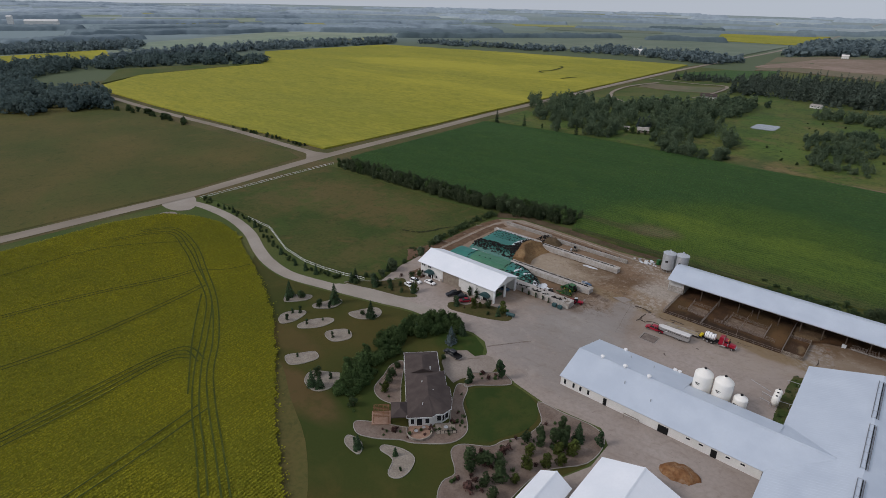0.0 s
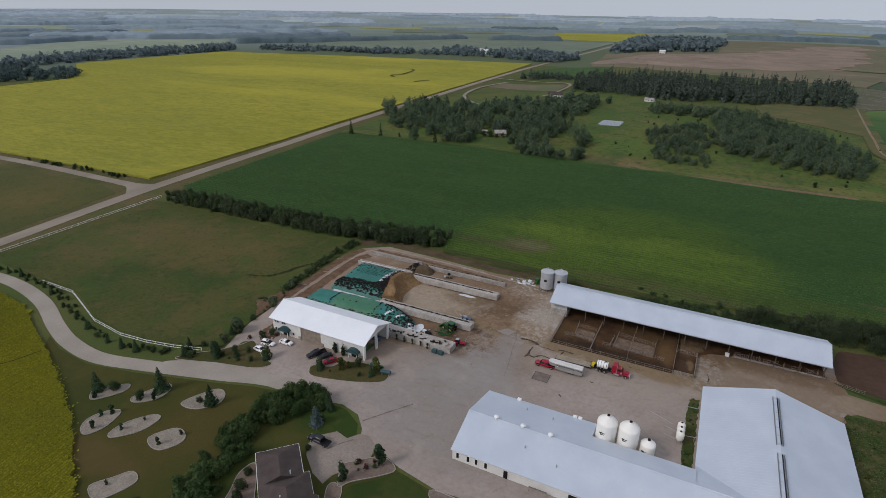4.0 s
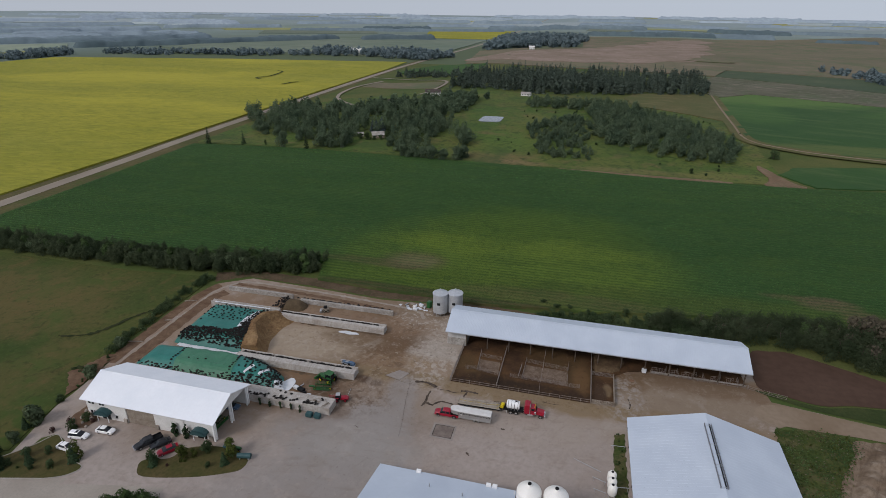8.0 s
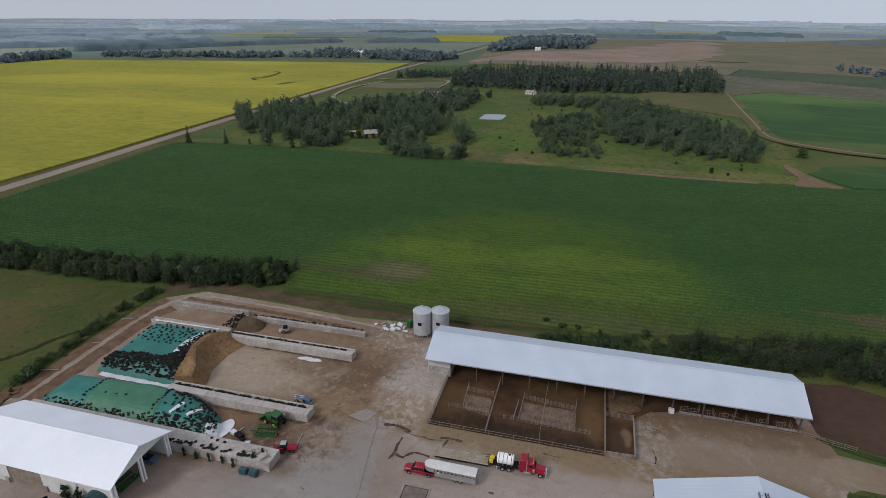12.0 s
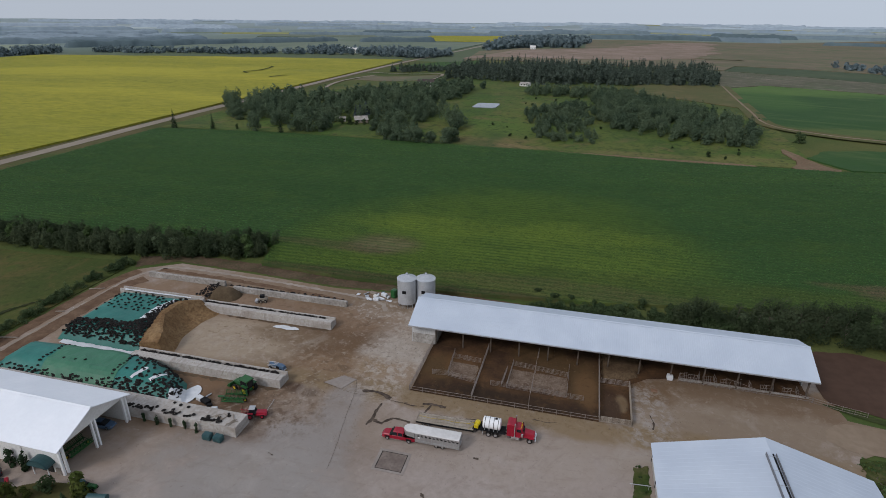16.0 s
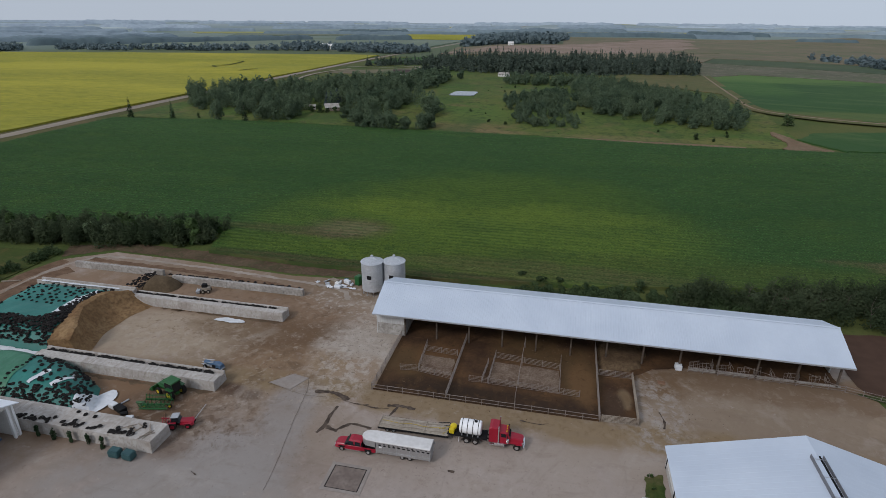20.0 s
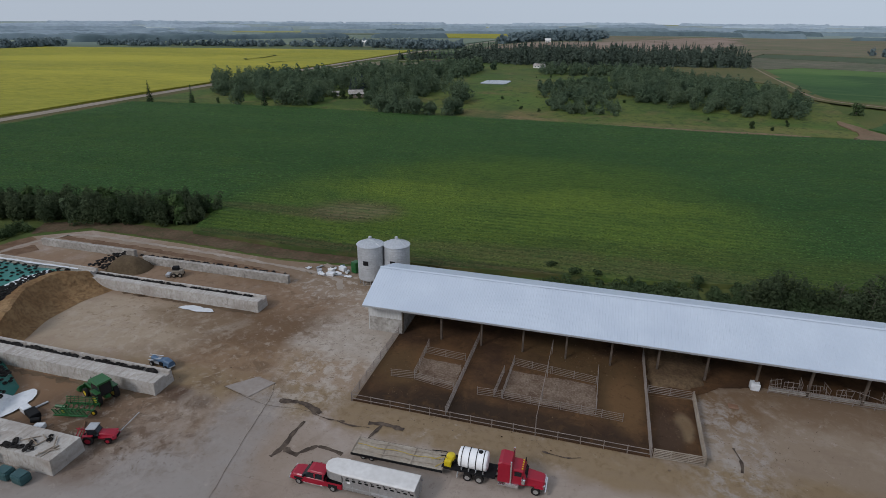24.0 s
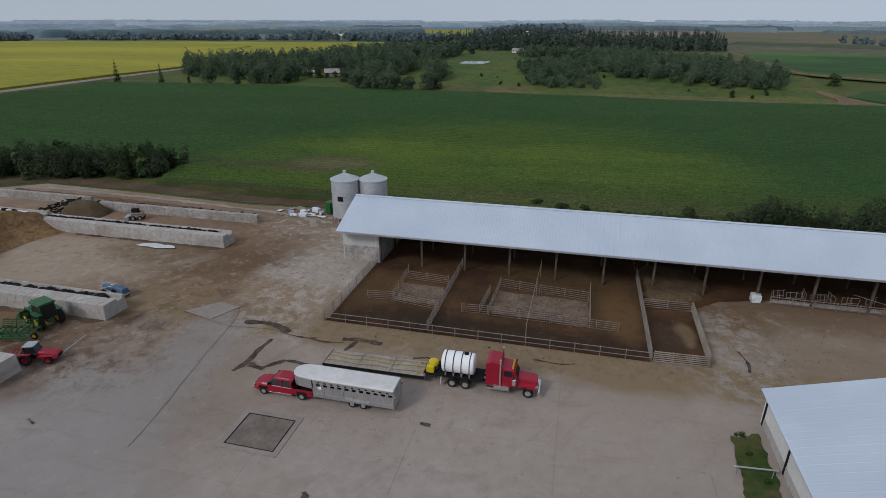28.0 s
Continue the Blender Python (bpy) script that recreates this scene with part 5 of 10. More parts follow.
def machine_shed():
    b = thing("machine_shed", at(0, 0), "white metal machine shed with a bright roof and open gable", "shed")
    x0, x1 = -134.4, -97.2
    bm = bmesh.new()
    roof_half(bm, x0, x1, 143.3, 5.75, 151.0, 8.9)
    part("roof_panel", bm, M["roof_bright"], b, "bright white metal roof slope")
    bm = bmesh.new()
    roof_half(bm, x0, x1, 159.0, 5.75, 151.0, 8.9)
    part("roof_panel", bm, M["roof_bright"], b)
    bm = bmesh.new()
    ridge_cap(bm, x0, x1, 151.0, 8.92, slope=0.4)
    part("ridge_cap", bm, M["roof_bright"], b)
    prof = [(144.4, 0), (158.2, 0), (158.2, 6.0), (151.0, 8.75), (144.4, 6.0)]
    gable(b, "end_wall", x0 + 0.6, x0 + 0.8, prof, M["wall_white"])
    # partition behind the open bay
    gable(b, "end_wall", -106.2, -106.0, prof, M["wall_white"])
    wall_box(b, "back_wall", x0 + 0.8, -98.2, 158.0, 158.2, 0, 6.0, M["wall_white"])
    # front wall with a roll-up door between
    wall_box(b, "front_wall", x0 + 0.8, -122.4, 144.4, 144.6, 0, 6.1, M["wall_white"])
    wall_box(b, "front_wall", -114.4, -98.6, 144.4, 144.6, 0, 6.1, M["wall_white"])
    wall_box(b, "front_wall", -122.4, -114.4, 144.4, 144.6, 4.9, 6.1, M["wall_white"])
    door = thing("roll_door", at(-118.4, 144.6), "", "")
    door.parent = b
    for k in range(8):
        bm = bmesh.new()
        box(bm, -3.95, 3.95, -0.04, 0.05, 0.02 + k * 0.61, 0.60 + k * 0.61, bevel=0.02)
        part("panel", bm, M["old_wood"], door)
    # stone-faced pilasters, entrance canopies, windows
    for x in (-122.9, -113.9, -133.3, -99.2):
        bm = bmesh.new()
        box(bm, x - 0.45, x + 0.45, 144.1, 144.4, 0, 1.3)
        part("pilaster", bm, M["stone"], b)
    for x, w in ((-128.5, 3.4), (-101.6, 3.4)):
        bm = bmesh.new()
        arcs = []
        for k in range(13):
            a = math.pi * k / 12
            ring = []
            for r, y in ((1.0, 144.38), (1.0, 142.7), (0.94, 142.7), (0.94, 144.38)):
                ring.append(bm.verts.new((x - w * 0.6 * r * math.cos(a), y, 2.35 + 1.25 * r * math.sin(a))))
            arcs.append(ring)
        for p, q in zip(arcs, arcs[1:]):
            for k in range(4):
                bm.faces.new((p[k], q[k], q[(k + 1) % 4], p[(k + 1) % 4]))
        front = [p[1] for p in arcs]
        bm.faces.new(front)
        bmesh.ops.recalc_face_normals(bm, faces=bm.faces[:])
        part("canopy", bm, M["teal"], b, "dark teal arched entrance canopy")
        bm = bmesh.new()
        box(bm, x - 1.2, x + 1.2, 144.28, 144.42, 0.05, 2.3)
        d = part("entrance_door", bm, M["glass"], b, "dark glazed entrance door")
        for s in (-1, 1):
            bm = bmesh.new()
            tube(bm, (x + s * w * 0.45, 143.2, 0), (x + s * w * 0.45, 143.2, 2.55), 0.09)
            part("canopy_post", bm, M["white_paint"], b)
    for x, z in ((-132.6, 4.6), (-131.6, 4.6), (-129.5, 4.6), (-128.7, 4.6), (-132.6, 1.6), (-131.6, 1.6), (-125.4, 1.4)):
        bm = bmesh.new()
        box(bm, x - 0.4, x + 0.4, 144.3, 144.42, z - 0.55, z + 0.55)
        w = part("window", bm, M["white_paint"], b)
        bm = bmesh.new()
        box(bm, x - 0.32, x + 0.32, 144.27, 144.31, z - 0.47, z + 0.47)
        part("pane", bm, M["glass"], w)
    # open gable: paired columns, truss face
    gable(b, "gable_truss", -98.2, -98.05, [(144.4, 5.5), (158.2, 5.5), (158.2, 6.0), (151.0, 8.75), (144.4, 6.0)], M["wall_white"])
    for y in (144.6, 151.2, 158.0):
        for dy in (-0.35, 0.35):
            bm = bmesh.new()
            box(bm, -98.35, -97.95, y + dy - 0.16, y + dy + 0.16, 0, 5.9)
            part("column", bm, M["white_paint"], b)
    return b


machine_shed()


def vent_cap(parent, x, y, z):
    bm = bmesh.new()
    lathe(bm, [(0.35, 0), (0.35, 0.45), (0.6, 0.5), (0.62, 0.75), (0.3, 0.95), (0.05, 1.0)], 12, (x, y, z))
    return part("roof_vent", bm, M["white_paint"], parent)


def wall_window(parent, x, y, z, w, h, side):
    """A window in a wall along x; side: -1 looks to the near side."""
    bm = bmesh.new()
    box(bm, x - w / 2, x + w / 2, y - 0.05, y + 0.05, z - h / 2, z + h / 2)
    f = part("window", bm, M["white_paint"], parent)
    bm = bmesh.new()
    box(bm, x - w / 2 + 0.08, x + w / 2 - 0.08, y + side * 0.07 - 0.02, y + side * 0.07 + 0.02, z - h / 2 + 0.08, z + h / 2 - 0.08)
    part("pane", bm, M["glass"], f)


def milking_barn():
    b = thing("milking_barn", at(0, 0), "long white milking barn with a pale metal roof and roof vents", "barn")
    for x0, x1, ye, ze, mt in ((-57.3, -4.6, 119.8, 3.2, "roof"), (-57.3, -27.8, 144.6, 3.2, "roof"), (-27.8, -4.6, 137.6, 5.0, "roof")):
        bm = bmesh.new()
        roof_half(bm, x0, x1, ye, ze, 130.6, 7.0)
        part("roof_panel", bm, M[mt], b)
    # the ridge runs on into the other roof
    bm = bmesh.new()
    roof_half(bm, -4.6, 6.9, 119.8, 3.2, 130.6, 7.0, rib=0.75)
    part("roof_panel", bm, M["roof"], b)
    bm = bmesh.new()
    roof_half(bm, -4.6, 6.9, 141.4, 3.2, 130.6, 7.0, rib=0.75)
    part("roof_panel", bm, M["roof"], b)
    bm = bmesh.new()
    ridge_cap(bm, -57.3, 6.9, 130.6, 7.02, slope=0.35)
    part("ridge_cap", bm, M["roof"], b)
    wall_box(b, "front_wall", -57.0, -4.9, 120.3, 120.5, 0, 3.3, M["wall_white"])
    wall_box(b, "back_wall", -57.0, -28.0, 144.0, 144.2, 0, 3.25, M["wall_white"])
    wall_box(b, "back_wall", -28.0, -4.9, 137.2, 137.4, 0, 5.0, M["wall_white"])
    wall_box(b, "step_wall", -28.2, -28.0, 137.4, 144.0, 0, 3.6, M["wall_white"])
    gable(b, "end_wall", -57.0, -56.8, [(120.5, 0), (144.0, 0), (144.0, 3.2), (130.6, 6.85), (120.5, 3.3)], M["wall_white"])
    for x in (-55.6, -52.9, -50.8, -48.4):
        wall_window(b, x, 120.28, 1.7, 0.8, 1.7, -1)
    for x in (-21.5, -18.4, -12.2, -8.9):
        wall_window(b, x, 120.28, 2.1, 1.2, 0.6, -1)
    # doorways: near-black panels, the shade inside put into their colour
    for x, w in ((-43.5, 0.95), (-27.6, 2.6), (-15.3, 1.4)):
        bm = bmesh.new()
        box(bm, x - w / 2, x + w / 2, 120.2, 120.3, 0, 2.3, bevel=0.02)
        part("door", bm, M["dark"], b, "near-black panel for the shade inside a doorway")
    # lean-to rack by the wall
    bm = bmesh.new()
    for x in (-37.5, -33.5):
        box(bm, x - 0.05, x + 0.05, 119.2, 119.3, 0, 1.4)
    box(bm, -37.6, -33.4, 119.15, 119.35, 1.35, 1.5)
    part("rail", bm, M["pipe"], b)
    for x in (-50, -43.2, -36.4):
        vent_cap(b, x, 130.6, 7.0)
    for x, y in ((-45.0, 140.0), (-38.0, 139.2), (-41.0, 126.0), (-33.0, 124.2)):
        z = 7.0 - abs(y - 130.6) * (0.352 if y < 130.6 else 0.271)
        bm = bmesh.new()
        tube(bm, (x, y, z - 0.1), (x, y, z + 0.8), 0.12)
        part("vent_pipe", bm, M["steel"], b)
    for x in (-48.5, -33.5, -32.2):
        bm = bmesh.new()
        box(bm, x - 0.5, x + 0.5, 143.9, 144.6, 3.35, 3.9, bevel=0.05)
        part("roof_unit", bm, M["white_paint"], b)
    return b


milking_barn()


M["vent_steel"] = mat("vent_steel", (0.16, 0.16, 0.17), (0.22, 0.22, 0.23), 0.5, rough=0.5, metal=0.3, bump=0.05)


def east_barn():
    b = thing("free_stall_barn", at(12.0, 0), "wide white barn with open slots along its ridge", "barn")
    y0, y1 = 40.0, 173.2
    # built along y: slopes to both sides of the ridge
    def slope(sx):
        bm = bmesh.new()
        roof_half(bm, y0, y1, sx * 16.7, 3.4, 0.0, 8.4, rib=0.9, rise=0.012)
        bmesh.ops.transform(bm, matrix=Matrix(((0, 1, 0, 0), (1, 0, 0, 0), (0, 0, 1, 0), (0, 0, 0, 1))), verts=bm.verts[:])
        bmesh.ops.recalc_face_normals(bm, faces=bm.faces[:])
        part("roof_panel", bm, M["roof"], b)
    slope(-1)
    slope(1)
    for x in (-16.2, 16.0):
        bm = bmesh.new()
        box(bm, x, x + 0.2, y0, y1 - 0.5, 0, 1.0)
        part("side_wall", bm, M["concrete"], b)
        bm = bmesh.new()
        box(bm, x + 0.04, x + 0.16, y0, y1 - 0.5, 1.0, 3.4)
        part("curtain", bm, M["wall_white"], b, "white side curtain")
        for k in range(22):
            bm = bmesh.new()
            box(bm, x - 0.06, x + 0.26, y1 - 0.9 - k * 6, y1 - 0.7 - k * 6, 0, 3.5)
            part("post", bm, M["dark"], b)
    bm = bmesh.new()
    pts = [(-16.2, 0), (16.2, 0), (16.2, 3.4), (0, 8.25), (-16.2, 3.4)]
    lo, hi = [bm.verts.new((x, y1 - 0.5, z)) for x, z in pts], [bm.verts.new((x, y1 - 0.3, z)) for x, z in pts]
    bm.faces.new(lo)
    bm.faces.new(hi[::-1])
    for i in range(5):
        j = (i + 1) % 5
        bm.faces.new((lo[i], hi[i], hi[j], lo[j]))
    bmesh.ops.recalc_face_normals(bm, faces=bm.faces[:])
    part("end_wall", bm, M["wall_white"], b)
    # ridge openings: near-black bar as the slot's painted shade, between two raised lips
    for ya, yb in ((150.5, 169.3), (129.0, 147.3), (107, 125), (85, 103)):
        v = thing("ridge_vent", at(0, 0), "", "")
        v.parent = b
        bm = bmesh.new()
        box(bm, 0.1, 0.26, ya, yb, 8.3, 8.56)
        part("slot", bm, M["dark"], v)
        for x in (-0.85, 0.55):
            bm = bmesh.new()
            box(bm, x, x + 0.07, ya, yb, 8.1, 8.7)
            part("lip", bm, M["vent_steel"], v)
        bm = bmesh.new()
        box(bm, -0.74, 0.0, ya, yb, 8.2, 8.5)
        part("vent_floor", bm, M["roof"], v)
        for k in range(int((yb - ya) / 3) + 1):
            bm = bmesh.new()
            box(bm, -0.76, 0.55, ya + 3 * k, ya + 3 * k + 0.05, 8.62, 8.67)
            part("brace", bm, M["steel"], v)
    return b


east_barn()


def small_building(x0, x1, y0, y1, ze, zr, label, along="y"):
    """A plain white gabled outbuilding."""
    b = thing("outbuilding", at((x0 + x1) / 2, (y0 + y1) / 2, 0, 90 if along == "y" else 0), label, "building")
    l, w = ((y1 - y0), (x1 - x0)) if along == "y" else ((x1 - x0), (y1 - y0))
    for s in (-1, 1):
        bm = bmesh.new()
        roof_half(bm, -l / 2, l / 2, s * w / 2, ze, 0, zr)
        part("roof_panel", bm, M["roof_bright"], b)
    bm = bmesh.new()
    ridge_cap(bm, -l / 2, l / 2, 0, zr + 0.02, slope=(zr - ze) / (w / 2))
    part("ridge_cap", bm, M["roof_bright"], b)
    for s in (-1, 1):
        wall_box(b, "side_wall", -l / 2 + 0.4, l / 2 - 0.4, s * (w / 2 - 0.5) - 0.1, s * (w / 2 - 0.5) + 0.1, 0, ze, M["wall_white"])
        gable(b, "end_wall", s * (l / 2 - 0.4) - 0.1, s * (l / 2 - 0.4) + 0.1, [(-w / 2 + 0.5, 0), (w / 2 - 0.5, 0), (w / 2 - 0.5, ze), (0, zr - 0.15), (-w / 2 + 0.5, ze)], M["wall_white"])
    return b


small_building(-34.0, -14.5, 60.0, 98.5, 4.0, 7.4, "white metal outbuilding behind the garden", "y")
small_building(-43.0, -35.0, 62.0, 86.5, 3.0, 5.4, "low white outbuilding behind the garden", "y")


def feed_tank(x, y, r, h, label):
    t = thing("feed_tank", at(x, y, 0.12), label, "tank", "white feed tanks")
    bm = bmesh.new()
    lathe(bm, [(r, 0), (r, h * 0.4), (r, h * 0.8), (r, h * 0.825), (r * 0.985, h * 0.84), (r * 0.95, h * 0.855), (r * 0.9, h * 0.87), (r * 0.6, h * 0.925), (r * 0.3, h * 0.97), (r * 0.2, h * 0.98), (r * 0.19, h)], 40)
    ob = part("body", bm, M["tank"], t)
    for f in ob.data.polygons:
        f.use_smooth = True
    bm = bmesh.new()
    tube(bm, (0, 0, h * 0.985), (0, 0, h + 0.22), 0.35, n=16)
    part("hatch", bm, M["dark"], t)
    bm = bmesh.new()
    for s in (-0.2, 0.2):
        tube(bm, (r + 0.08, s, 0), (r + 0.08, s, h * 0.78), 0.03, n=6)
    for k in range(int(h * 0.78 / 0.4)):
        tube(bm, (r + 0.08, -0.2, 0.3 + 0.4 * k), (r + 0.08, 0.2, 0.3 + 0.4 * k), 0.02, n=6)
    part("ladder", bm, M["steel"], t)
    # unreadable lettering
    for k, w in ((0, 1.3), (1, 0.9)):
        bm = bmesh.new()
        box(bm, -0.6 - w / 2, -0.6 + w / 2, -r - 0.012, -r + 0.3, h * (0.63 - 0.04 * k), h * (0.645 - 0.04 * k))
        part("marking", bm, M["dark"], t)
    return t


feed_tank(-25.1, 140.0, 2.4, 10.4, "tall cream white round feed tank with a domed top")
feed_tank(-19.95, 140.2, 2.4, 10.3, "tall cream white round feed tank with a domed top")
feed_tank(-15.3, 140.3, 1.75, 6.7, "shorter cream white round tank with a domed top")


def silo(x, y, r, h):
    t = thing("grain_bin", at(x, y, 0.1), "galvanised steel grain bin with a conical roof", "grain bin", "grain bins")
    bm = bmesh.new()
    prof = []
    n = 14
    for k in range(n + 1):
        prof += [(r, 1.1 + (h - 1.1) * k / n), (r + 0.035, 1.1 + (h - 1.1) * (k + 0.5) / n)]
    lathe(bm, prof[:-1], 32)
    part("shell", bm, M["galv"], t)
    bm = bmesh.new()
    lathe(bm, [(r + 0.15, h - 0.05), (0.35, h + r * 0.36), (0.3, h + r * 0.36 + 0.05)], 32)
    part("roof_cone", bm, M["galv"], t)
    for k in range(16):
        a = 6.283 * k / 16
        bm = bmesh.new()
        tube(bm, (r * math.cos(a), r * math.sin(a), h + 0.02), (0.3 * math.cos(a), 0.3 * math.sin(a), h + r * 0.36 + 0.03), 0.03, n=5)
        part("roof_rib", bm, M["galv"], t)
    bm = bmesh.new()
    lathe(bm, [(0.32, h + r * 0.36), (0.32, h + r * 0.36 + 0.45), (0.1, h + r * 0.36 + 0.6)], 12)
    part("cap", bm, M["galv"], t)
    for k in range(10):
        a = 6.283 * k / 10
        bm = bmesh.new()
        tube(bm, (r * 0.93 * math.cos(a), r * 0.93 * math.sin(a), -0.1), (r * 0.93 * math.cos(a), r * 0.93 * math.sin(a), 1.2), 0.09, n=6)
        part("leg", bm, M["steel"], t)
    bm = bmesh.new()
    box(bm, -0.5, 0.5, -r - 0.06, -r + 0.1, h * 0.55, h * 0.66)
    part("marking", bm, M["dark"], t)
    return t


silo(-61.8, 215.0, 2.45, 7.9)
silo(-57.1, 216.5, 2.45, 7.8)


M["patio"] = mat("patio", (0.27, 0.165, 0.115), (0.34, 0.225, 0.165), 0.6, bump=0.4, fine=3.0, c3=(0.18, 0.11, 0.08))


def ridge_roof(outline, r0, r1, ze, zr):
    """A many-sided hipped roof that rises from an outline to one ridge."""
    bm = bmesh.new()
    ridge = [bm.verts.new((*r0, zr)), bm.verts.new((*r1, zr))]
    top = [bm.verts.new((x, y, ze)) for x, y in outline]
    low = [bm.verts.new((x, y, ze - 0.2)) for x, y in outline]
    near = [0 if (Vector(p) - Vector(r0)).length < (Vector(p) - Vector(r1)).length else 1 for p in outline]
    n = len(outline)
    for i in range(n):
        j = (i + 1) % n
        a, b = ridge[near[i]], ridge[near[j]]
        bm.faces.new((top[i], top[j], b) if a is b else (top[i], top[j], b, a))
        bm.faces.new((low[i], low[j], top[j], top[i]))
    bm.faces.new(low[::-1])
    bmesh.ops.recalc_face_normals(bm, faces=bm.faces[:])
    return bm


def house():
    """A brown-roofed bungalow set at an angle; local x runs along it."""
    b = thing("house", at(-83.3, 92.0, 0, -44.0), "brown-shingled bungalow with white walls and a timber deck", "house")
    l, w, e = 14.2, 5.6, 3.4
    def hip(bm, x0, x1, y0, y1, ze, zr, over=0.0):
        m = min(x1 - x0, y1 - y0) / 2
        cx0, cx1 = (x0 + m * 0.9, x1 - m * 0.9)
        cy = (y0 + y1) / 2
        v = [bm.verts.new(p) for p in ((x0, y0, ze), (x1, y0, ze), (x1, y1, ze), (x0, y1, ze), (cx0, cy, zr), (cx1, cy, zr), (x0, y0, ze - 0.2), (x1, y0, ze - 0.2), (x1, y1, ze - 0.2), (x0, y1, ze - 0.2))]
        for f in ((0, 1, 5, 4), (1, 2, 5), (2, 3, 4, 5), (3, 0, 4), (6, 7, 1, 0), (7, 8, 2, 1), (8, 9, 3, 2), (9, 6, 0, 3), (9, 8, 7, 6)):
            bm.faces.new([v[i] for i in f])
        bmesh.ops.recalc_face_normals(bm, faces=bm.faces[:])
        return bm
    FRONT = [(-4.6, -w), (l, -w), (l, 0.9), (l - 0.9, 1.9), (l - 0.9, 3.6), (l - 2.6, 5.9), (l - 5.4, 6.4), (2.6, 6.4), (2.6, 5.6), (-4.6, 5.6)]
    part("roof", ridge_roof(FRONT, (0.8, 0.2), (8.6, 0.2), e, 5.9), M["shingle"], b)
    part("garage_roof", ridge_roof([(-l, -w), (-3.4, -w), (-3.4, 4.3), (-l, 4.3)], (-l + 4.5, -0.6), (-3.4, -0.6), e - 0.03, 5.3), M["shingle"], b)
    part("porch_roof", hip(bmesh.new(), 7.6, 13.5, -9.6, -4.9, e - 0.25, 4.6), M["shingle"], b)
    bm = bmesh.new()
    edge = [(-l, 4.3), (-l, -w)] + FRONT[1:] + [(-4.6, 4.3), (-l, 4.3)]
    for p, q in zip(edge, edge[1:]):
        tube(bm, (*p, e - 0.08), (*q, e - 0.08), 0.07, n=6)
    part("gutter", bm, M["white_paint"], b)
    wall_box(b, "wall", -l + 0.5, -4.0, -w + 0.5, 3.8, 0, e - 0.25, M["wall_white"])
    bm = bmesh.new()
    slab(bm, [(4.8 + (x - 4.8) * 0.95, 0.4 + (y - 0.4) * 0.92) for x, y in FRONT], 0, e - 0.21)
    part("wall", bm, M["wall_white"], b)
    def set_in(x, y, turn, wide, low, high):
        m = Matrix.Translation((x, y, 0)) @ Matrix.Rotation(radians(turn), 4, "Z")
        bm = bmesh.new()
        box(bm, -0.06, 0.07, -wide / 2, wide / 2, low, high)
        bmesh.ops.transform(bm, matrix=m, verts=bm.verts[:])
        f = part("window", bm, M["white_paint"], b)
        bm = bmesh.new()
        box(bm, 0.0, 0.10, -wide / 2 + 0.1, wide / 2 - 0.1, low + 0.1, high - 0.1)
        bmesh.ops.transform(bm, matrix=m, verts=bm.verts[:])
        part("pane", bm, M["glass"], f)
    fx = 4.8 + (l - 4.8) * 0.95
    for y, wide, low in ((-4.2, 1.1, 1.0), (-2.4, 1.6, 0.4), (-0.4, 1.2, 1.0)):
        set_in(fx, y, 0, wide, low, 2.7)
    set_in(4.8 + (l - 0.9 - 4.8) * 0.95, 2.7, 0, 1.3, 0.9, 2.7)
    set_in(12.05, 4.65, 37, 1.2, 0.9, 2.7)
    set_in(12.75, 3.75, 37, 0.9, 0.9, 2.7)
    for x in (4.5, 6.8):
        set_in(x, 0.4 + 6.0 * 0.92, 90, 1.3, 0.9, 2.3)
    for x in (-11.5, -7.5):
        set_in(x, 3.8, 90, 1.3, 0.9, 2.3)
    for x, y, z in ((2.5, -1.2, 5.2), (6.0, 1.6, 5.0), (11.0, -1.5, 4.8), (-4, 1.5, 5.1)):
        bm = bmesh.new()
        tube(bm, (x, y, z - 0.6), (x, y, z + 0.5), 0.12, n=8)
        part("vent_pipe", bm, M["white_paint"], b)
    # timber pergola and deck beside the porch
    bm = bmesh.new()
    box(bm, 7.6, 12.6, -14.6, -9.7, 0.0, 0.45)
    part("deck", bm, M["patio"], b)
    for k in range(10):
        bm = bmesh.new()
        box(bm, 7.8 + k * 0.5, 7.88 + k * 0.5, -14.2, -10.0, 2.6, 2.75)
        part("pergola_beam", bm, M["wood"], b)
    for k in range(4):
        bm = bmesh.new()
        box(bm, 7.6, 12.5, -14.0 + 1.2 * k, -13.9 + 1.2 * k, 2.45, 2.6)
        part("pergola_rafter", bm, M["wood"], b)
    for x in (7.8, 12.2):
        for y in (-14.0, -10.2):
            bm = bmesh.new()
            box(bm, x - 0.08, x + 0.08, y - 0.08, y + 0.08, 0.4, 2.6)
            part("pergola_post", bm, M["wood"], b)
    # round brick terrace with a low wall, and a railed timber deck
    bm = bmesh.new()
    tube(bm, (l + 1.6, -2.6, 0.0), (l + 1.6, -2.6, 0.34), 3.1, n=32)
    part("terrace", bm, M["patio"], b, "round terrace of reddish paving")
    for k in range(15):
        a = -1.9 + 3.8 * k / 15
        bm = bmesh.new()
        box(bm, -0.38, 0.38, -0.14, 0.14, 0.0, 0.85, bevel=0.03)
        bmesh.ops.transform(bm, matrix=Matrix.Translation((l + 1.6 + 3.2 * math.cos(a), -2.6 + 3.2 * math.sin(a), 0)) @ Matrix.Rotation(a + math.pi / 2, 4, "Z"), verts=bm.verts[:])
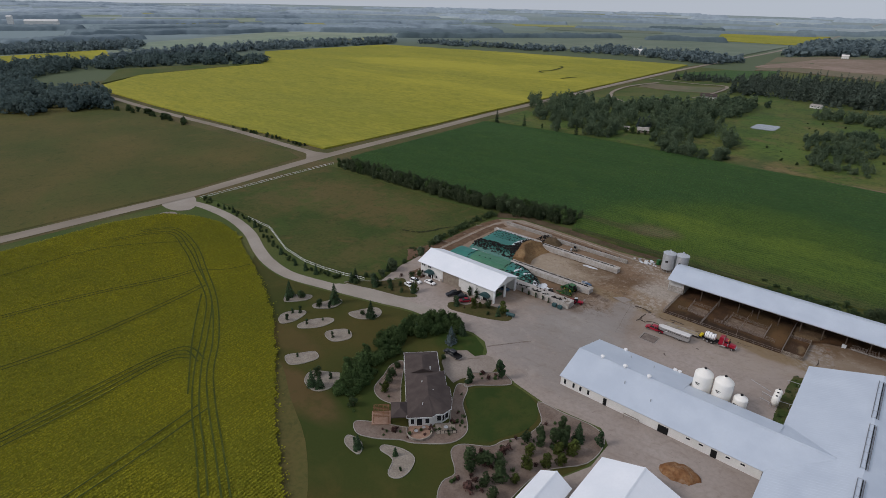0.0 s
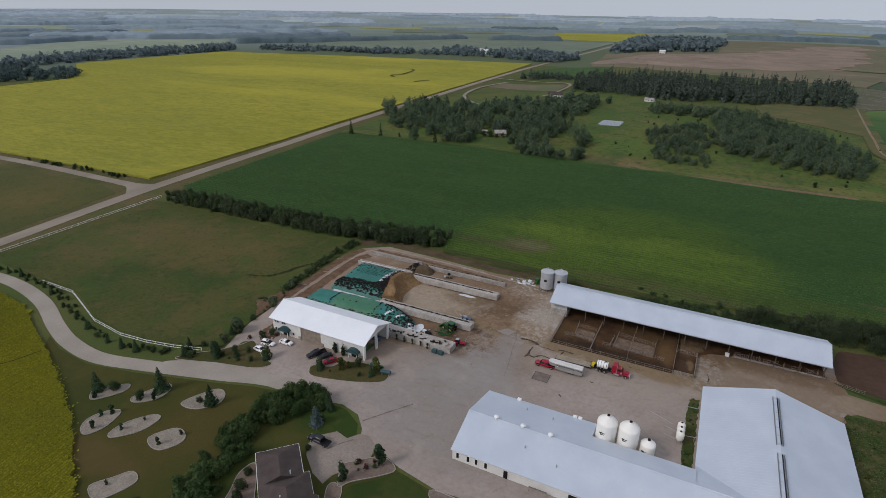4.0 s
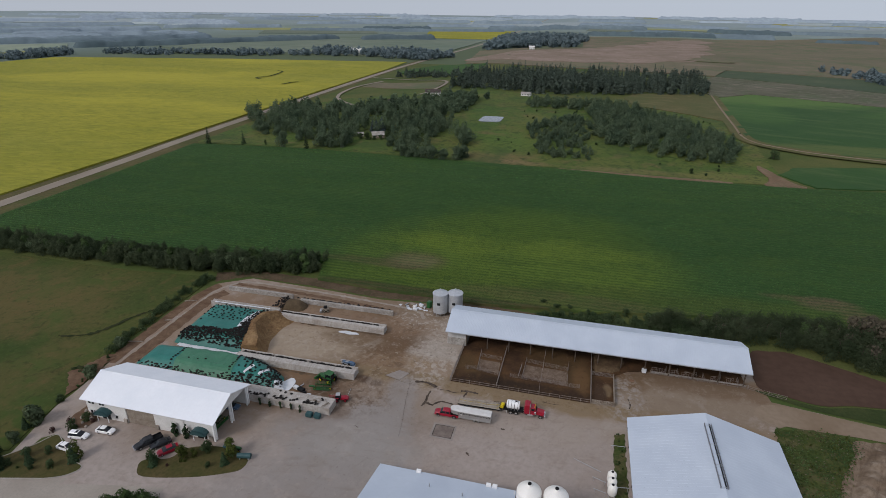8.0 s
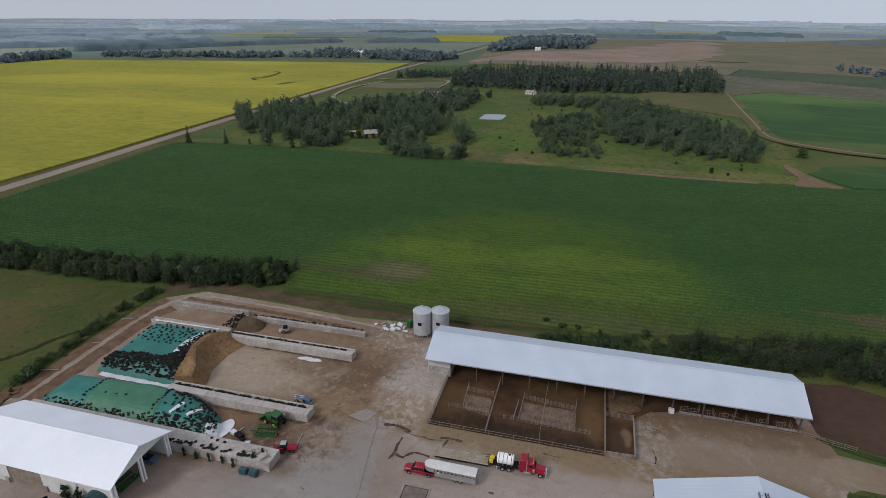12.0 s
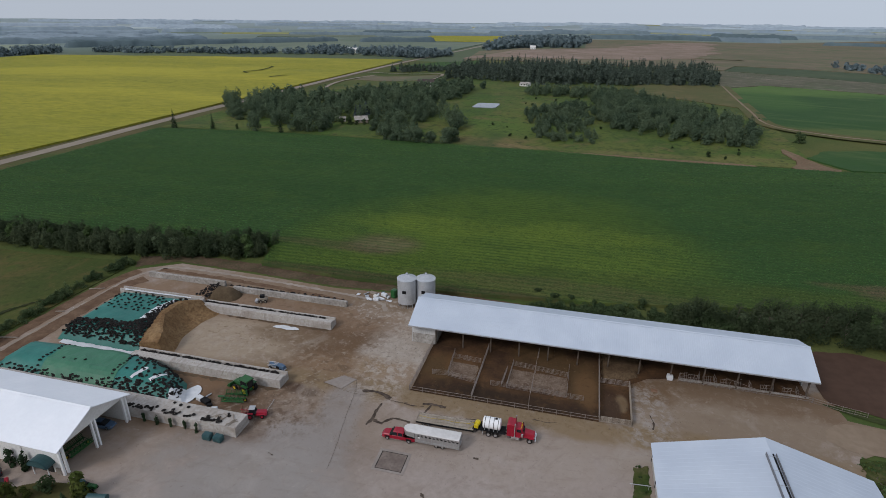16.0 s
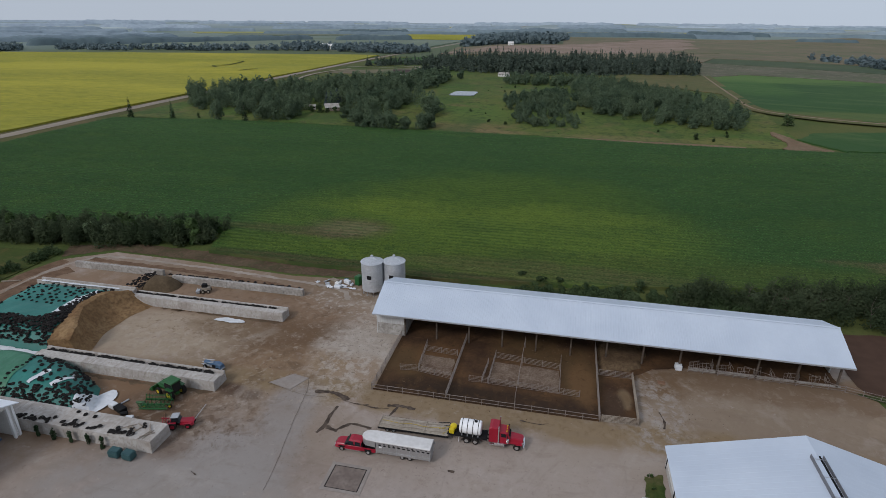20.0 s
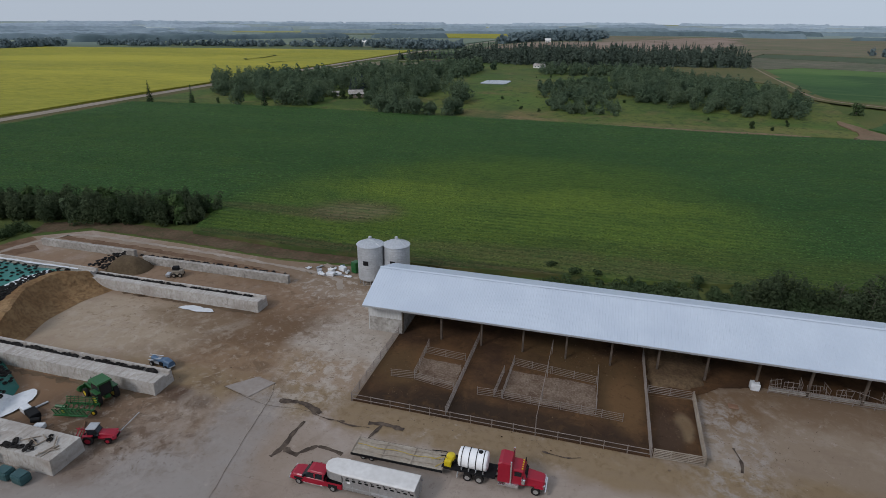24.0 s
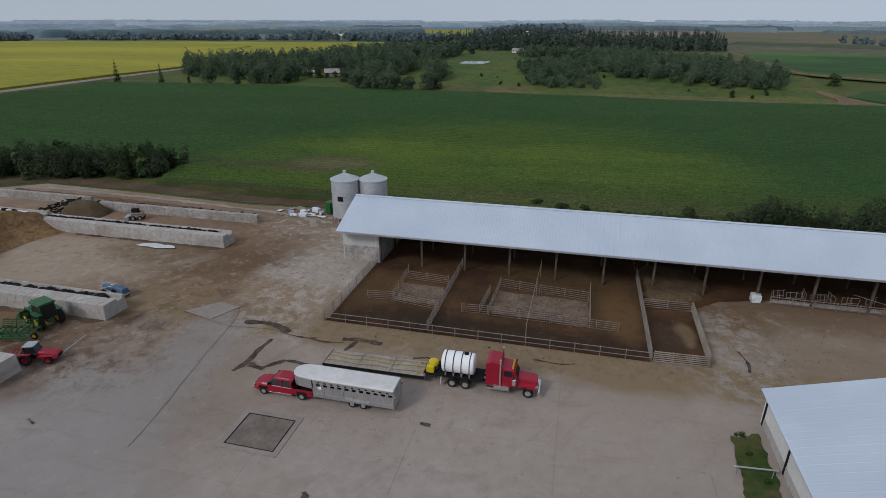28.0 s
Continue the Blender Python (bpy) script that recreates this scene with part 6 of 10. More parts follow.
        part("wall_block", bm, M["stone"], b)
    for k in range(12):
        bm = bmesh.new()
        box(bm, l - 1.0, l + 2.8, 1.6 + 0.42 * k, 1.99 + 0.42 * k, 0.2, 0.36)
        part("deck_board", bm, M["old_wood"], b)
    for k in range(6):
        bm = bmesh.new()
        tube(bm, (l + 2.7, 1.7 + k * 1.0, 0.2), (l + 2.7, 1.7 + k * 1.0, 1.2), 0.05, n=6)
        part("rail_post", bm, M["dark"], b)
    bm = bmesh.new()
    box(bm, l + 2.66, l + 2.74, 1.7, 6.7, 1.15, 1.22)
    part("rail", bm, M["dark"], b)
    for x, y, r in ((l + 2.0, -3.4, 0.5), (l + 0.9, -1.4, 0.45), (l + 1.2, 4.2, 0.55)):
        bm = bmesh.new()
        tube(bm, (x, y, 0.3), (x, y, 1.0), 0.05, n=6)
        tube(bm, (x, y, 1.0), (x, y, 1.06), r, n=16)
        part("garden_table", bm, M["steel"], b)
    return b


house()


# ---- feed bunkers ----
M["bunker"] = mat("bunker", (0.35, 0.325, 0.295), (0.45, 0.425, 0.39), 0.3, bump=0.3, fine=2.0, c3=(0.26, 0.23, 0.195), amount=0.5, layers=((0.25, 0.52, 0.68, (0.21, 0.165, 0.13), 0.65), (1.8, 0.58, 0.70, (0.13, 0.10, 0.08), 0.6), (0.9, 0.56, 0.66, (0.55, 0.53, 0.50), 0.5)), streaks=((0, 0.5, 40, 0.52, 0.66, (0.22, 0.185, 0.15), 0.5),))
def bunker_wall(x0, x1, y0, y1, h, label, trench=True):
    """A hollow double concrete wall: sloped faces, a trough along its top."""
    t = thing("bunker_wall", at(0, 0), label, "bunker wall", "bunker walls")
    n = max(1, round((x1 - x0) / 6.0))
    cy, half = (y0 + y1) / 2, (y1 - y0) / 2
    prof = [(-half, 0), (-half + 0.15, h)] + ([(-half + 0.5, h), (-half + 0.55, h - 0.4), (-half + 1.45, h - 0.4), (-half + 1.5, h)] if trench else []) + [(half - 0.15, h), (half, 0)]
    for k in range(n):
        a, b = x0 + (x1 - x0) * k / n, x0 + (x1 - x0) * (k + 1) / n
        part("panel", sweep(bmesh.new(), prof, (a + 0.02, cy, 0), (b - 0.02, cy, 0)), M["bunker"], t)
    return t


bunker_wall(-138.0, -76.2, 159.2, 163.4, 2.15, "thick pale concrete bunker wall topped with tyres", False)
bunker_wall(-112.0, -75.8, 174.0, 177.6, 2.05, "pale concrete bunker wall with dark tyres along its top")
bunker_wall(-111.5, -75.6, 197.8, 200.8, 2.1, "pale concrete bunker wall with dark tyres along its top")
bunker_wall(-138.0, -113.0, 199.6, 201.6, 2.2, "pale concrete bunker wall beside the covered pile")


def low_wall(x0, x1, y0, y1, h):
    t = thing("retaining_wall", at(0, 0), "low weathered concrete retaining wall", "wall")
    n = max(1, round((x1 - x0) / 5.0))
    for k in range(n):
        a, b = x0 + (x1 - x0) * k / n, x0 + (x1 - x0) * (k + 1) / n
        bm = bmesh.new()
        box(bm, a + 0.02, b - 0.02, y0, y1, 0, h, bevel=0.03)
        part("panel", bm, M["concrete_dirty"], t)


low_wall(-110.0, -76.6, 209.4, 210.2, 1.7)
low_wall(-139.0, -114.0, 211.4, 212.2, 1.7)


def pile(name, outline, h, material, label, category, steep=1.5, cell=1.2, rough=0.25):
    """A heaped pile with sloping edges."""
    t = bmesh.new()
    t.faces.new([t.verts.new((x, y, 0)) for x, y in outline])
    t.normal_update()
    bmesh.ops.triangulate(t, faces=t.faces[:])
    for ax in (0, 1):
        lo, hi = min(p[ax] for p in outline), max(p[ax] for p in outline)
        k = lo + cell
        while k < hi:
            co, no = [0, 0, 0], [0, 0, 0]
            co[ax], no[ax] = k, 1
            bmesh.ops.bisect_plane(t, geom=t.verts[:] + t.edges[:] + t.faces[:], plane_co=co, plane_no=no)
            k += cell
    n = len(outline)
    for v in t.verts:
        d = 1e9
        for i in range(n):
            a, b = Vector(outline[i]), Vector(outline[(i + 1) % n])
            q = v.co.xy
            u = max(0, min(1, (q - a).dot(b - a) / max(1e-6, (b - a).length_squared)))
            d = min(d, (q - a - (b - a) * u).length)
        s = min(1, d / (h * steep))
        v.co.z = h * (1 - (1 - s) ** 2) + (rough * noise.noise((v.co.x * 0.4, v.co.y * 0.4, 3)) if d > 0.01 else 0) * min(1, d)
    bmesh.ops.recalc_face_normals(t, faces=t.faces[:])
    ob = link(name, t, material)
    if sum(p.normal.z for p in ob.data.polygons) < 0:
        ob.data.flip_normals()
    for p in ob.data.polygons:
        p.use_smooth = True
    ob.location.z = 0.15
    return tagged(ob, label, category)


M["feed"] = mat("feed", (0.080, 0.058, 0.034), (0.118, 0.086, 0.052), 0.4, bump=0.9, fine=2.0, c3=(0.05, 0.032, 0.02), distance=0.15)
pile("silage_mound", [(-138, 163.4), (-138, 174.6), (-114, 176), (-104, 175.0), (-95, 170.5), (-91.5, 165), (-94, 163.4)], 3.2, M["tarp"], "silage pile under green tarpaulins weighted with tyres", "silage pile", 1.3)
pile("silage_mound", [(-135.5, 177.5), (-136.0, 199.0), (-112.2, 199.3), (-112.6, 190), (-110.5, 177.5)], 3.9, M["tarp"], "silage pile under green tarpaulin held by old tyres", "silage pile", 1.1)
def cut_face():
    """The steep, raked front of the opened pile."""
    n, bm, rows = 26, bmesh.new(), []
    for k in range(n + 1):
        y = 178.0 + 20.4 * k / n
        crest = -114.2 + 6.4 * (1 - ss(178, 190, y)) + 2.6 * ss(193, 198.4, y)
        foot = -107.9 + 2.6 * (1 - ss(178, 187, y)) + 1.6 * ss(192, 198, y)
        top = 4.25 - 0.9 * (1 - ss(178, 180.5, y)) - 1.3 * ss(194.5, 198.4, y)
        w = foot - crest
        prof = [(crest - 5.0, 0.0), (crest - 5.0, top - 1.0), (crest - 0.7, top), (crest + 0.1, top - 0.12), (crest + w * 0.16, top * 0.72), (crest + w * 0.36, top * 0.38), (crest + w * 0.62, top * 0.13), (foot - 0.4, 0.12), (foot, 0.0)]
        rows.append([bm.verts.new((x + (0.35 * noise.noise((x * 0.9, y * 0.9, 3.0)) if 2 < i < 8 else 0), y, 0.15 + z + (0.22 * noise.noise((x * 1.3, y * 1.3, 7.0)) if 0 < i < 8 else 0))) for i, (x, z) in enumerate(prof)])
    for a, b in zip(rows, rows[1:]):
        for i in range(8):
            bm.faces.new((a[i], b[i], b[i + 1], a[i + 1]))
        bm.faces.new((a[8], b[8], b[0], a[0]))
    bm.faces.new(rows[0])
    bm.faces.new(rows[-1][::-1])
    bmesh.ops.recalc_face_normals(bm, faces=bm.faces[:])
    return tagged(link("cut_silage", bm, M["silage"]), "steep cut face of brown chopped silage", "silage")


cut_face()
pile("feed_mound", smooth([(-114, 203.4), (-114.5, 209), (-110, 209.7), (-106.8, 208.8), (-106.6, 205), (-110, 203)], True, 3), 2.8, M["feed"], "dark brown feed pile between bunker walls", "feed pile", 1.2)
pile("sawdust_mound", ragged_outline(smooth([(-23.8, 108.4), (-22.8, 111.6), (-19.5, 113.2), (-15.8, 112), (-15.2, 109.6), (-17.8, 107), (-21.2, 106.8)], True, 3), 0.6, 0.6), 1.5, M["sawdust"], "orange brown sawdust pile on the yard", "sawdust pile", 1.4, 0.6, 0.6)


def pile_top(x, y, outline, h, steep):
    d, n, q = 1e9, len(outline), Vector((x, y))
    for i in range(n):
        a, b = Vector(outline[i]), Vector(outline[(i + 1) % n])
        u = max(0, min(1, (q - a).dot(b - a) / (b - a).length_squared))
        d = min(d, (q - a - (b - a) * u).length)
    s = min(1, d / (h * steep))
    return 0.15 + h * (1 - (1 - s) ** 2) + 0.25 * noise.noise((x * 0.4, y * 0.4, 3)) * min(1, d)


P1 = [(-138, 163.4), (-138, 174.6), (-114, 176), (-104, 175.0), (-95, 170.5), (-91.5, 165), (-94, 163.4)]
P2 = [(-135.5, 177.5), (-136.0, 199.0), (-112.2, 199.3), (-112.6, 190), (-110.5, 177.5)]


def cover(name, pts, outline, h, steep, material, label, lift=0.06, cell=0.8):
    """A sheet of plastic or tarpaulin lying on a pile."""
    bm = bmesh.new()
    if material is M["plastic_white"]:
        pts = ragged_outline(pts, 0.28, 0.5)
    bm.faces.new([bm.verts.new((x, y, 0)) for x, y in pts])
    bm.normal_update()
    bmesh.ops.triangulate(bm, faces=bm.faces[:])
    for ax in (0, 1):
        lo, hi = min(p[ax] for p in pts), max(p[ax] for p in pts)
        k = lo + cell
        while k < hi:
            co, no = [0, 0, 0], [0, 0, 0]
            co[ax], no[ax] = k, 1
            bmesh.ops.bisect_plane(bm, geom=bm.verts[:] + bm.edges[:] + bm.faces[:], plane_co=co, plane_no=no)
            k += cell
    for v in bm.verts:
        z = pile_top(v.co.x, v.co.y, outline, h, steep) if inside(v.co.x, v.co.y, outline) else 0.2
        v.co.z = z + lift + 0.12 * abs(noise.noise((v.co.x * 1.6, v.co.y * 1.6, 1)))
    bmesh.ops.recalc_face_normals(bm, faces=bm.faces[:])
    ob = link(name, bm, material)
    if sum(p.normal.z for p in ob.data.polygons) < 0:
        ob.data.flip_normals()
    return tagged(ob, label, "tarpaulin")


cover("tarpaulin", [(-125.5, 164), (-126.5, 174.4), (-112, 175.2), (-108.5, 170), (-107.5, 164)], P1, 3.2, 1.3, M["tarp_pale"], "faded light green tarpaulin over a silage pile")
for pts in ([(-104.6, 166.2), (-103.6, 169.6), (-102.6, 169.4), (-103.8, 165.8)], [(-100.2, 166.4), (-98.4, 169.2), (-97.6, 168.8), (-99.4, 166.0)], [(-99.2, 169.6), (-98.2, 171.6), (-97.6, 171.4), (-98.6, 169.5)]):
    cover("tarpaulin", pts, P1, 3.2, 1.3, M["plastic_white"], "torn gap showing white plastic under the tarpaulin", 0.10, 0.5)
cover("plastic_sheet", smooth([(-94.6, 164.4), (-94.4, 166.4), (-93.8, 168.6), (-92.6, 170.4), (-91.0, 169.8), (-90.4, 167.6), (-90.8, 165.4), (-91.6, 163.9), (-93.2, 163.7)], True, 2), P1, 3.2, 1.3, M["plastic_white"], "crumpled white plastic sheet at the foot of the pile", 0.10, 0.5)
cover("plastic_sheet", [(-133.5, 175.9), (-133.5, 177.3), (-124, 177.3), (-112, 177.1), (-111.5, 176.0), (-122, 175.8)], P2, 3.9, 1.1, M["plastic_white"], "white plastic sheet along the edge of the covered pile", 0.3, 0.6)
cover("plastic_sheet", [(-118.4, 185), (-118.8, 189.5), (-116.8, 195), (-115.0, 194.6), (-116.0, 189), (-116.6, 185)], P2, 3.9, 1.1, M["plastic_white"], "white plastic strip showing between tyres", 0.09, 0.6)
cover("plastic_sheet", [(-136, 199.2), (-136, 199.8), (-116, 200.0), (-115.6, 199.5)], P2, 3.9, 1.1, M["plastic_white"], "white plastic sheet along the far edge of the pile", 2.2, 0.8)
cover("plastic_sheet", smooth([(-90, 195.4), (-88.5, 196.6), (-85, 196.6), (-83, 195.8), (-86, 195.0)], True, 2), [(-1, 0), (0, 0), (0, 1)], 1, 1, M["plastic_white"], "crumpled white plastic on the bunker floor", 0.08, 0.5)


# tyres
def tyre_mesh(R=0.31, r=0.12, n=10, m=5):
    bm = bmesh.new()
    ring = [[bm.verts.new(((R - r + r * math.cos(6.2832 * j / m)) * math.cos(6.2832 * i / n), (R - r + r * math.cos(6.2832 * j / m)) * math.sin(6.2832 * i / n), r * 0.8 + r * 0.8 * math.sin(6.2832 * j / m))) for j in range(m)] for i in range(n)]
    for i in range(n):
        for j in range(m):
            bm.faces.new((ring[i][j], ring[(i + 1) % n][j], ring[(i + 1) % n][(j + 1) % m], ring[i][(j + 1) % m]))
    me = bpy.data.meshes.new("tyre")
    bm.to_mesh(me)
    bm.free()
    me.materials.append(M["rubber"])
    return me


TYRE = tyre_mesh()


def tyre(x, y, z, label="worn black tyre weighting the silage cover"):
    o = new("tyre", TYRE)
    o.matrix_basis = pose(x, y, z, random.uniform(-14, 14), random.uniform(-14, 14), random.uniform(0, 360)) @ Matrix.Diagonal((random.uniform(0.85, 1.25),) * 3 + (1,))
    return tagged(o, label, "tyre", "tyres on the bunkers")


def many_tyres(name, places, label, parent=None):
    me = TYRE
    V0 = np.array([v.co[:] for v in me.vertices])
    F0 = np.array([p.vertices[:] for p in me.polygons])
    V, F = [], []
    for k, (x, y, z) in enumerate(places):
        a, s = random.uniform(0, 6.28), random.uniform(0.85, 1.25)
        R = Euler((random.uniform(-.3, .3), random.uniform(-.3, .3), a)).to_matrix()
        V.append(V0 @ np.array(R).T * s + (x, y, z))
        F.append(F0 + k * len(V0))
    tagged(new(name, mesh_of(name, np.concatenate(V), np.concatenate(F), M["rubber"])), label, "tyres", kind="stuff")


top1, top2 = (lambda x, y: pile_top(x, y, P1, 3.2, 1.3)), (lambda x, y: pile_top(x, y, P2, 3.9, 1.1))
for i in range(9):
    for j in range(11):
        x, y = -135.5 + 1.75 * j + random.uniform(-.5, .5) + 0.25 * i, 187.2 + 1.15 * i + random.uniform(-.4, .4)
        if (x + 126) ** 2 / 74 + (y - 192.4) ** 2 / 24 < 1:
            tyre(x, y, top2(x, y))
for x, y in ((-122.5, 168.0), (-119.8, 168.2), (-117.4, 168.4), (-131.5, 186.0)):
    tyre(x, y, top1(x, y) if y < 176 else top2(x, y))
for x, y in scatter([(-108, 164.2), (-107, 173), (-103, 174), (-95.5, 170), (-92.5, 165.4), (-94, 164)], 70):
    tyre(x, y, top1(x, y))
for k in range(24):
    u = k / 23
    for xa, ya, xb, yb in ((-126.8, 164.5, -126.3, 174.3), (-108.6, 164.5, -109.8, 174.5)):
        if k % 2 == 0:
            x, y = xa + (xb - xa) * u + random.uniform(-.25, .25), ya + (yb - ya) * u
            tyre(x, y, top1(x, y))
edge = [(x, y, top1(x, y)) for x, y in scatter([(-137, 163.5), (-137, 165.0), (-120, 164.9), (-107, 165.4), (-99, 166.4), (-94.4, 168.6), (-92.4, 166), (-93.6, 163.6)], 300)]
edge += [(x, y, top1(x, y)) for x, y in scatter([(-107.6, 172.4), (-106, 174.4), (-99.4, 172.6), (-96, 170.6), (-97, 169.2), (-101, 171.2)], 60)]
many_tyres("tyre_band", edge, "band of old tyres along the foot of the green tarpaulin")
dense = [(x, y, top2(x, y) + random.uniform(0, .3)) for x, y in scatter([(-134.6, 178.2), (-134, 181.0), (-126, 182.6), (-119, 182.8), (-116, 186), (-114.6, 190), (-113.4, 185), (-111.6, 178)], 680)]
dense += [(x, y, top2(x, y) + random.uniform(0, .3)) for x, y in scatter([(-117.2, 184), (-116.8, 190), (-115.0, 198.4), (-112.6, 198.6), (-113.6, 192), (-113.8, 184)], 260)]
dense += [(x, y, top2(x, y) + 0.1) for x, y in scatter([(-118.2, 185.4), (-118.4, 189.5), (-116.6, 194.6), (-115.4, 194.4), (-116.2, 189), (-116.8, 185.4)], 34)]
dense += [(random.uniform(-116.5, -113.5), random.uniform(202.4, 210), random.uniform(0.9, 2.0)) for k in range(90)]
many_tyres("tyre_band", dense, "dense band of old tyres along the edge of the silage pile")
row = []
for k in range(150):
    x = -111 + 34 * random.random()
    row += [(x, 176.55 + random.uniform(-.28, .28), 1.66 + random.uniform(0, .22)), (x - 0.5, 199.85 + random.uniform(-.28, .28), 1.7 + random.uniform(0, .22))]
for k in range(62):
    x = random.choice((-102 + 8 * random.random(), -92 + 7 * random.random(), -83.5 + 4 * random.random()))
    row.append((x, 159.9 + random.uniform(-.5, .45) + (x + 104) * 0.012, 2.15 + random.uniform(0, .2)))
for k in range(120):
    x = -112 + 34 * random.random()
    row.append((x, 210.9 + random.uniform(-.6, .7), 0.9 + random.uniform(0, .3)))
many_tyres("tyre_row", row, "old tyres laid in the trough on top of bunker walls")
for k in range(9):
    x, y = random.uniform(-99, -78), random.uniform(160.6, 162.6)
    tyre(x, y, 2.16, "black tyre lying on a concrete bunker wall")
for x, y in ((-79, 161.6), (-80.5, 161.0), (-78.2, 160.6)):
    for k in range(3):
        a = random.uniform(0, 3)
        c, s = math.cos(a), math.sin(a)
        ox, oy = random.uniform(-1, 1), random.uniform(-.6, .6)
        bm = bmesh.new()
        tube(bm, (ox - c, oy - s, 0.05 + 0.05 * k), (ox + c, oy + s, 0.08 + 0.05 * k), 0.07, n=5)
        ob = link("plank", bm, M["old_wood"])
        ob.location = (x, y, 2.15)
        tagged(ob, "loose weathered plank lying on the bunker wall", "plank", "loose planks")

# lagoon, pond, pen floors
M["earth"] = mat("earth", (0.14, 0.098, 0.064), (0.235, 0.178, 0.128), 0.16, bump=0.9, fine=0.9, c3=(0.10, 0.068, 0.044), amount=0.6, distance=0.25, layers=((0.35, 0.52, 0.66, (0.29, 0.235, 0.18), 0.6), (0.12, 0.54, 0.68, (0.072, 0.072, 0.030), 0.7)), streaks=((62, 5, 0.7, 0.5, 0.66, (0.095, 0.062, 0.040), 0.6),))
M["weeds"] = mat("weeds", (0.040, 0.066, 0.016), (0.075, 0.078, 0.024), 0.12, bump=0.9, fine=1.3, c3=(0.026, 0.042, 0.012), amount=0.6, distance=0.2, layers=((0.22, 0.48, 0.62, (0.105, 0.088, 0.042), 0.8), (0.7, 0.5, 0.66, (0.028, 0.046, 0.013), 0.7)))
M["bank"] = mat("bank", (0.028, 0.044, 0.013), (0.052, 0.062, 0.022), 0.15, bump=0.8, fine=1.3, c3=(0.020, 0.032, 0.010), amount=0.6, distance=0.2, layers=((0.5, 0.53, 0.68, (0.075, 0.066, 0.030), 0.5),))
field("water", smooth([(31, 199.5), (33, 216), (39, 218.5), (45, 219), (56, 214.5), (68, 209), (76, 204.5), (73, 201.5), (64, 198), (53, 196.6), (45, 194.6), (36, 196.8)], True, 4), M["manure"], 0.2, "flat dark brown manure lagoon", "lagoon")
field("grass_verge", smooth([(30, 197.4), (36, 196), (45, 193.8), (53, 196), (64, 197.4), (75, 202), (78, 205), (70, 210), (66, 216), (80, 218), (130, 214), (130, 180), (90, 184.5), (64, 189.5), (45, 191.8), (34, 195)], True, 3), M["bank"], 0.19, "green grass bank beside the lagoon", "grass", 3)
field("ground_dirt", ragged_outline([(47, 182), (58, 183.5), (66, 178), (70, 160), (64, 140), (36, 138), (36, 150), (36.5, 158), (40, 167), (45, 177)], 1.4, 1.5), M["earth"], 0.2, "bare trodden earth beside the barn", "dirt")
pile("earth_mound", [(39, 150), (38.5, 157), (41, 164), (46, 173), (51, 180), (56, 181), (58, 172), (54, 161), (51, 150), (46, 145)], 1.5, M["earth"], "rough heap of bare brown earth", "earth mound", 2.2, 0.7, 0.8)
field("grass_verge", ragged_outline([(29.5, 176), (31, 182), (40, 184), (48, 183), (46, 177), (40, 167), (36, 158), (36, 146), (29.5, 140)], 0.8, 0.9), M["weeds"], 0.21, "weedy green grass beside the barn", "grass")
field("grass_verge", ragged_outline([(-7.4, 142), (-7.9, 152), (-7.7, 160), (-7.2, 170.0), (-4.9, 171.0), (-4.9, 139.5), (-6.5, 140)], 0.45, 0.5), M["weeds"], 0.2, "weedy strip of green grass along the barn wall", "grass")
for i in range(26):
    tree("shrub", random.uniform(-7.2, -5.2), random.uniform(141, 170.5), random.uniform(0.25, 0.5), "weedy green clump beside the barn", "weeds", "weed", "weed")
field("water", [(-107, 520), (-106, 538), (-104, 541), (-90, 542), (-88, 539), (-88.5, 521), (-91, 518), (-104, 517.5)], M["water"], 0.75, "small pale farm pond in a meadow", "pond")
field("pen_floor", [(-50, 180.6), (-50, 198.3), (-49.4, 198.3), (-49.4, 210.7), (-12.8, 210.7), (-12.8, 180.6)], M["pen_dirt"], 0.2, "dark brown trampled manure pen floor", "pen floor")
field("pen_floor", ragged_outline([(-12.8, 192.5), (-12.8, 210.7), (28, 210.7), (28, 198.6), (2.5, 198.6), (-3, 197), (-6.5, 193.6)], 0.5, 0.7), M["pen_dirt"], 0.205, "brown earth floor under the barn roof", "pen floor")
field("pen_floor", [(-12.8, 180.8), (-12.8, 192.5), (-6.9, 193), (-7.1, 181)], M["pen_dirt"], 0.21, "trampled straw in the small pen", "pen floor")
field("straw_bed", ragged_outline([(-43.8, 187.6), (-44.2, 192.6), (-38.2, 192.4), (-37.9, 187.0)], 0.3, 0.5), M["straw_bed"], 0.24, "grey-brown straw bedding inside a pen", "straw")
field("straw_bed", ragged_outline([(-31.2, 187.0), (-31.0, 193.0), (-19.3, 192.8), (-19.2, 186.2)], 0.3, 0.5), M["straw_bed"], 0.24, "grey-brown straw bedding inside a pen", "straw")


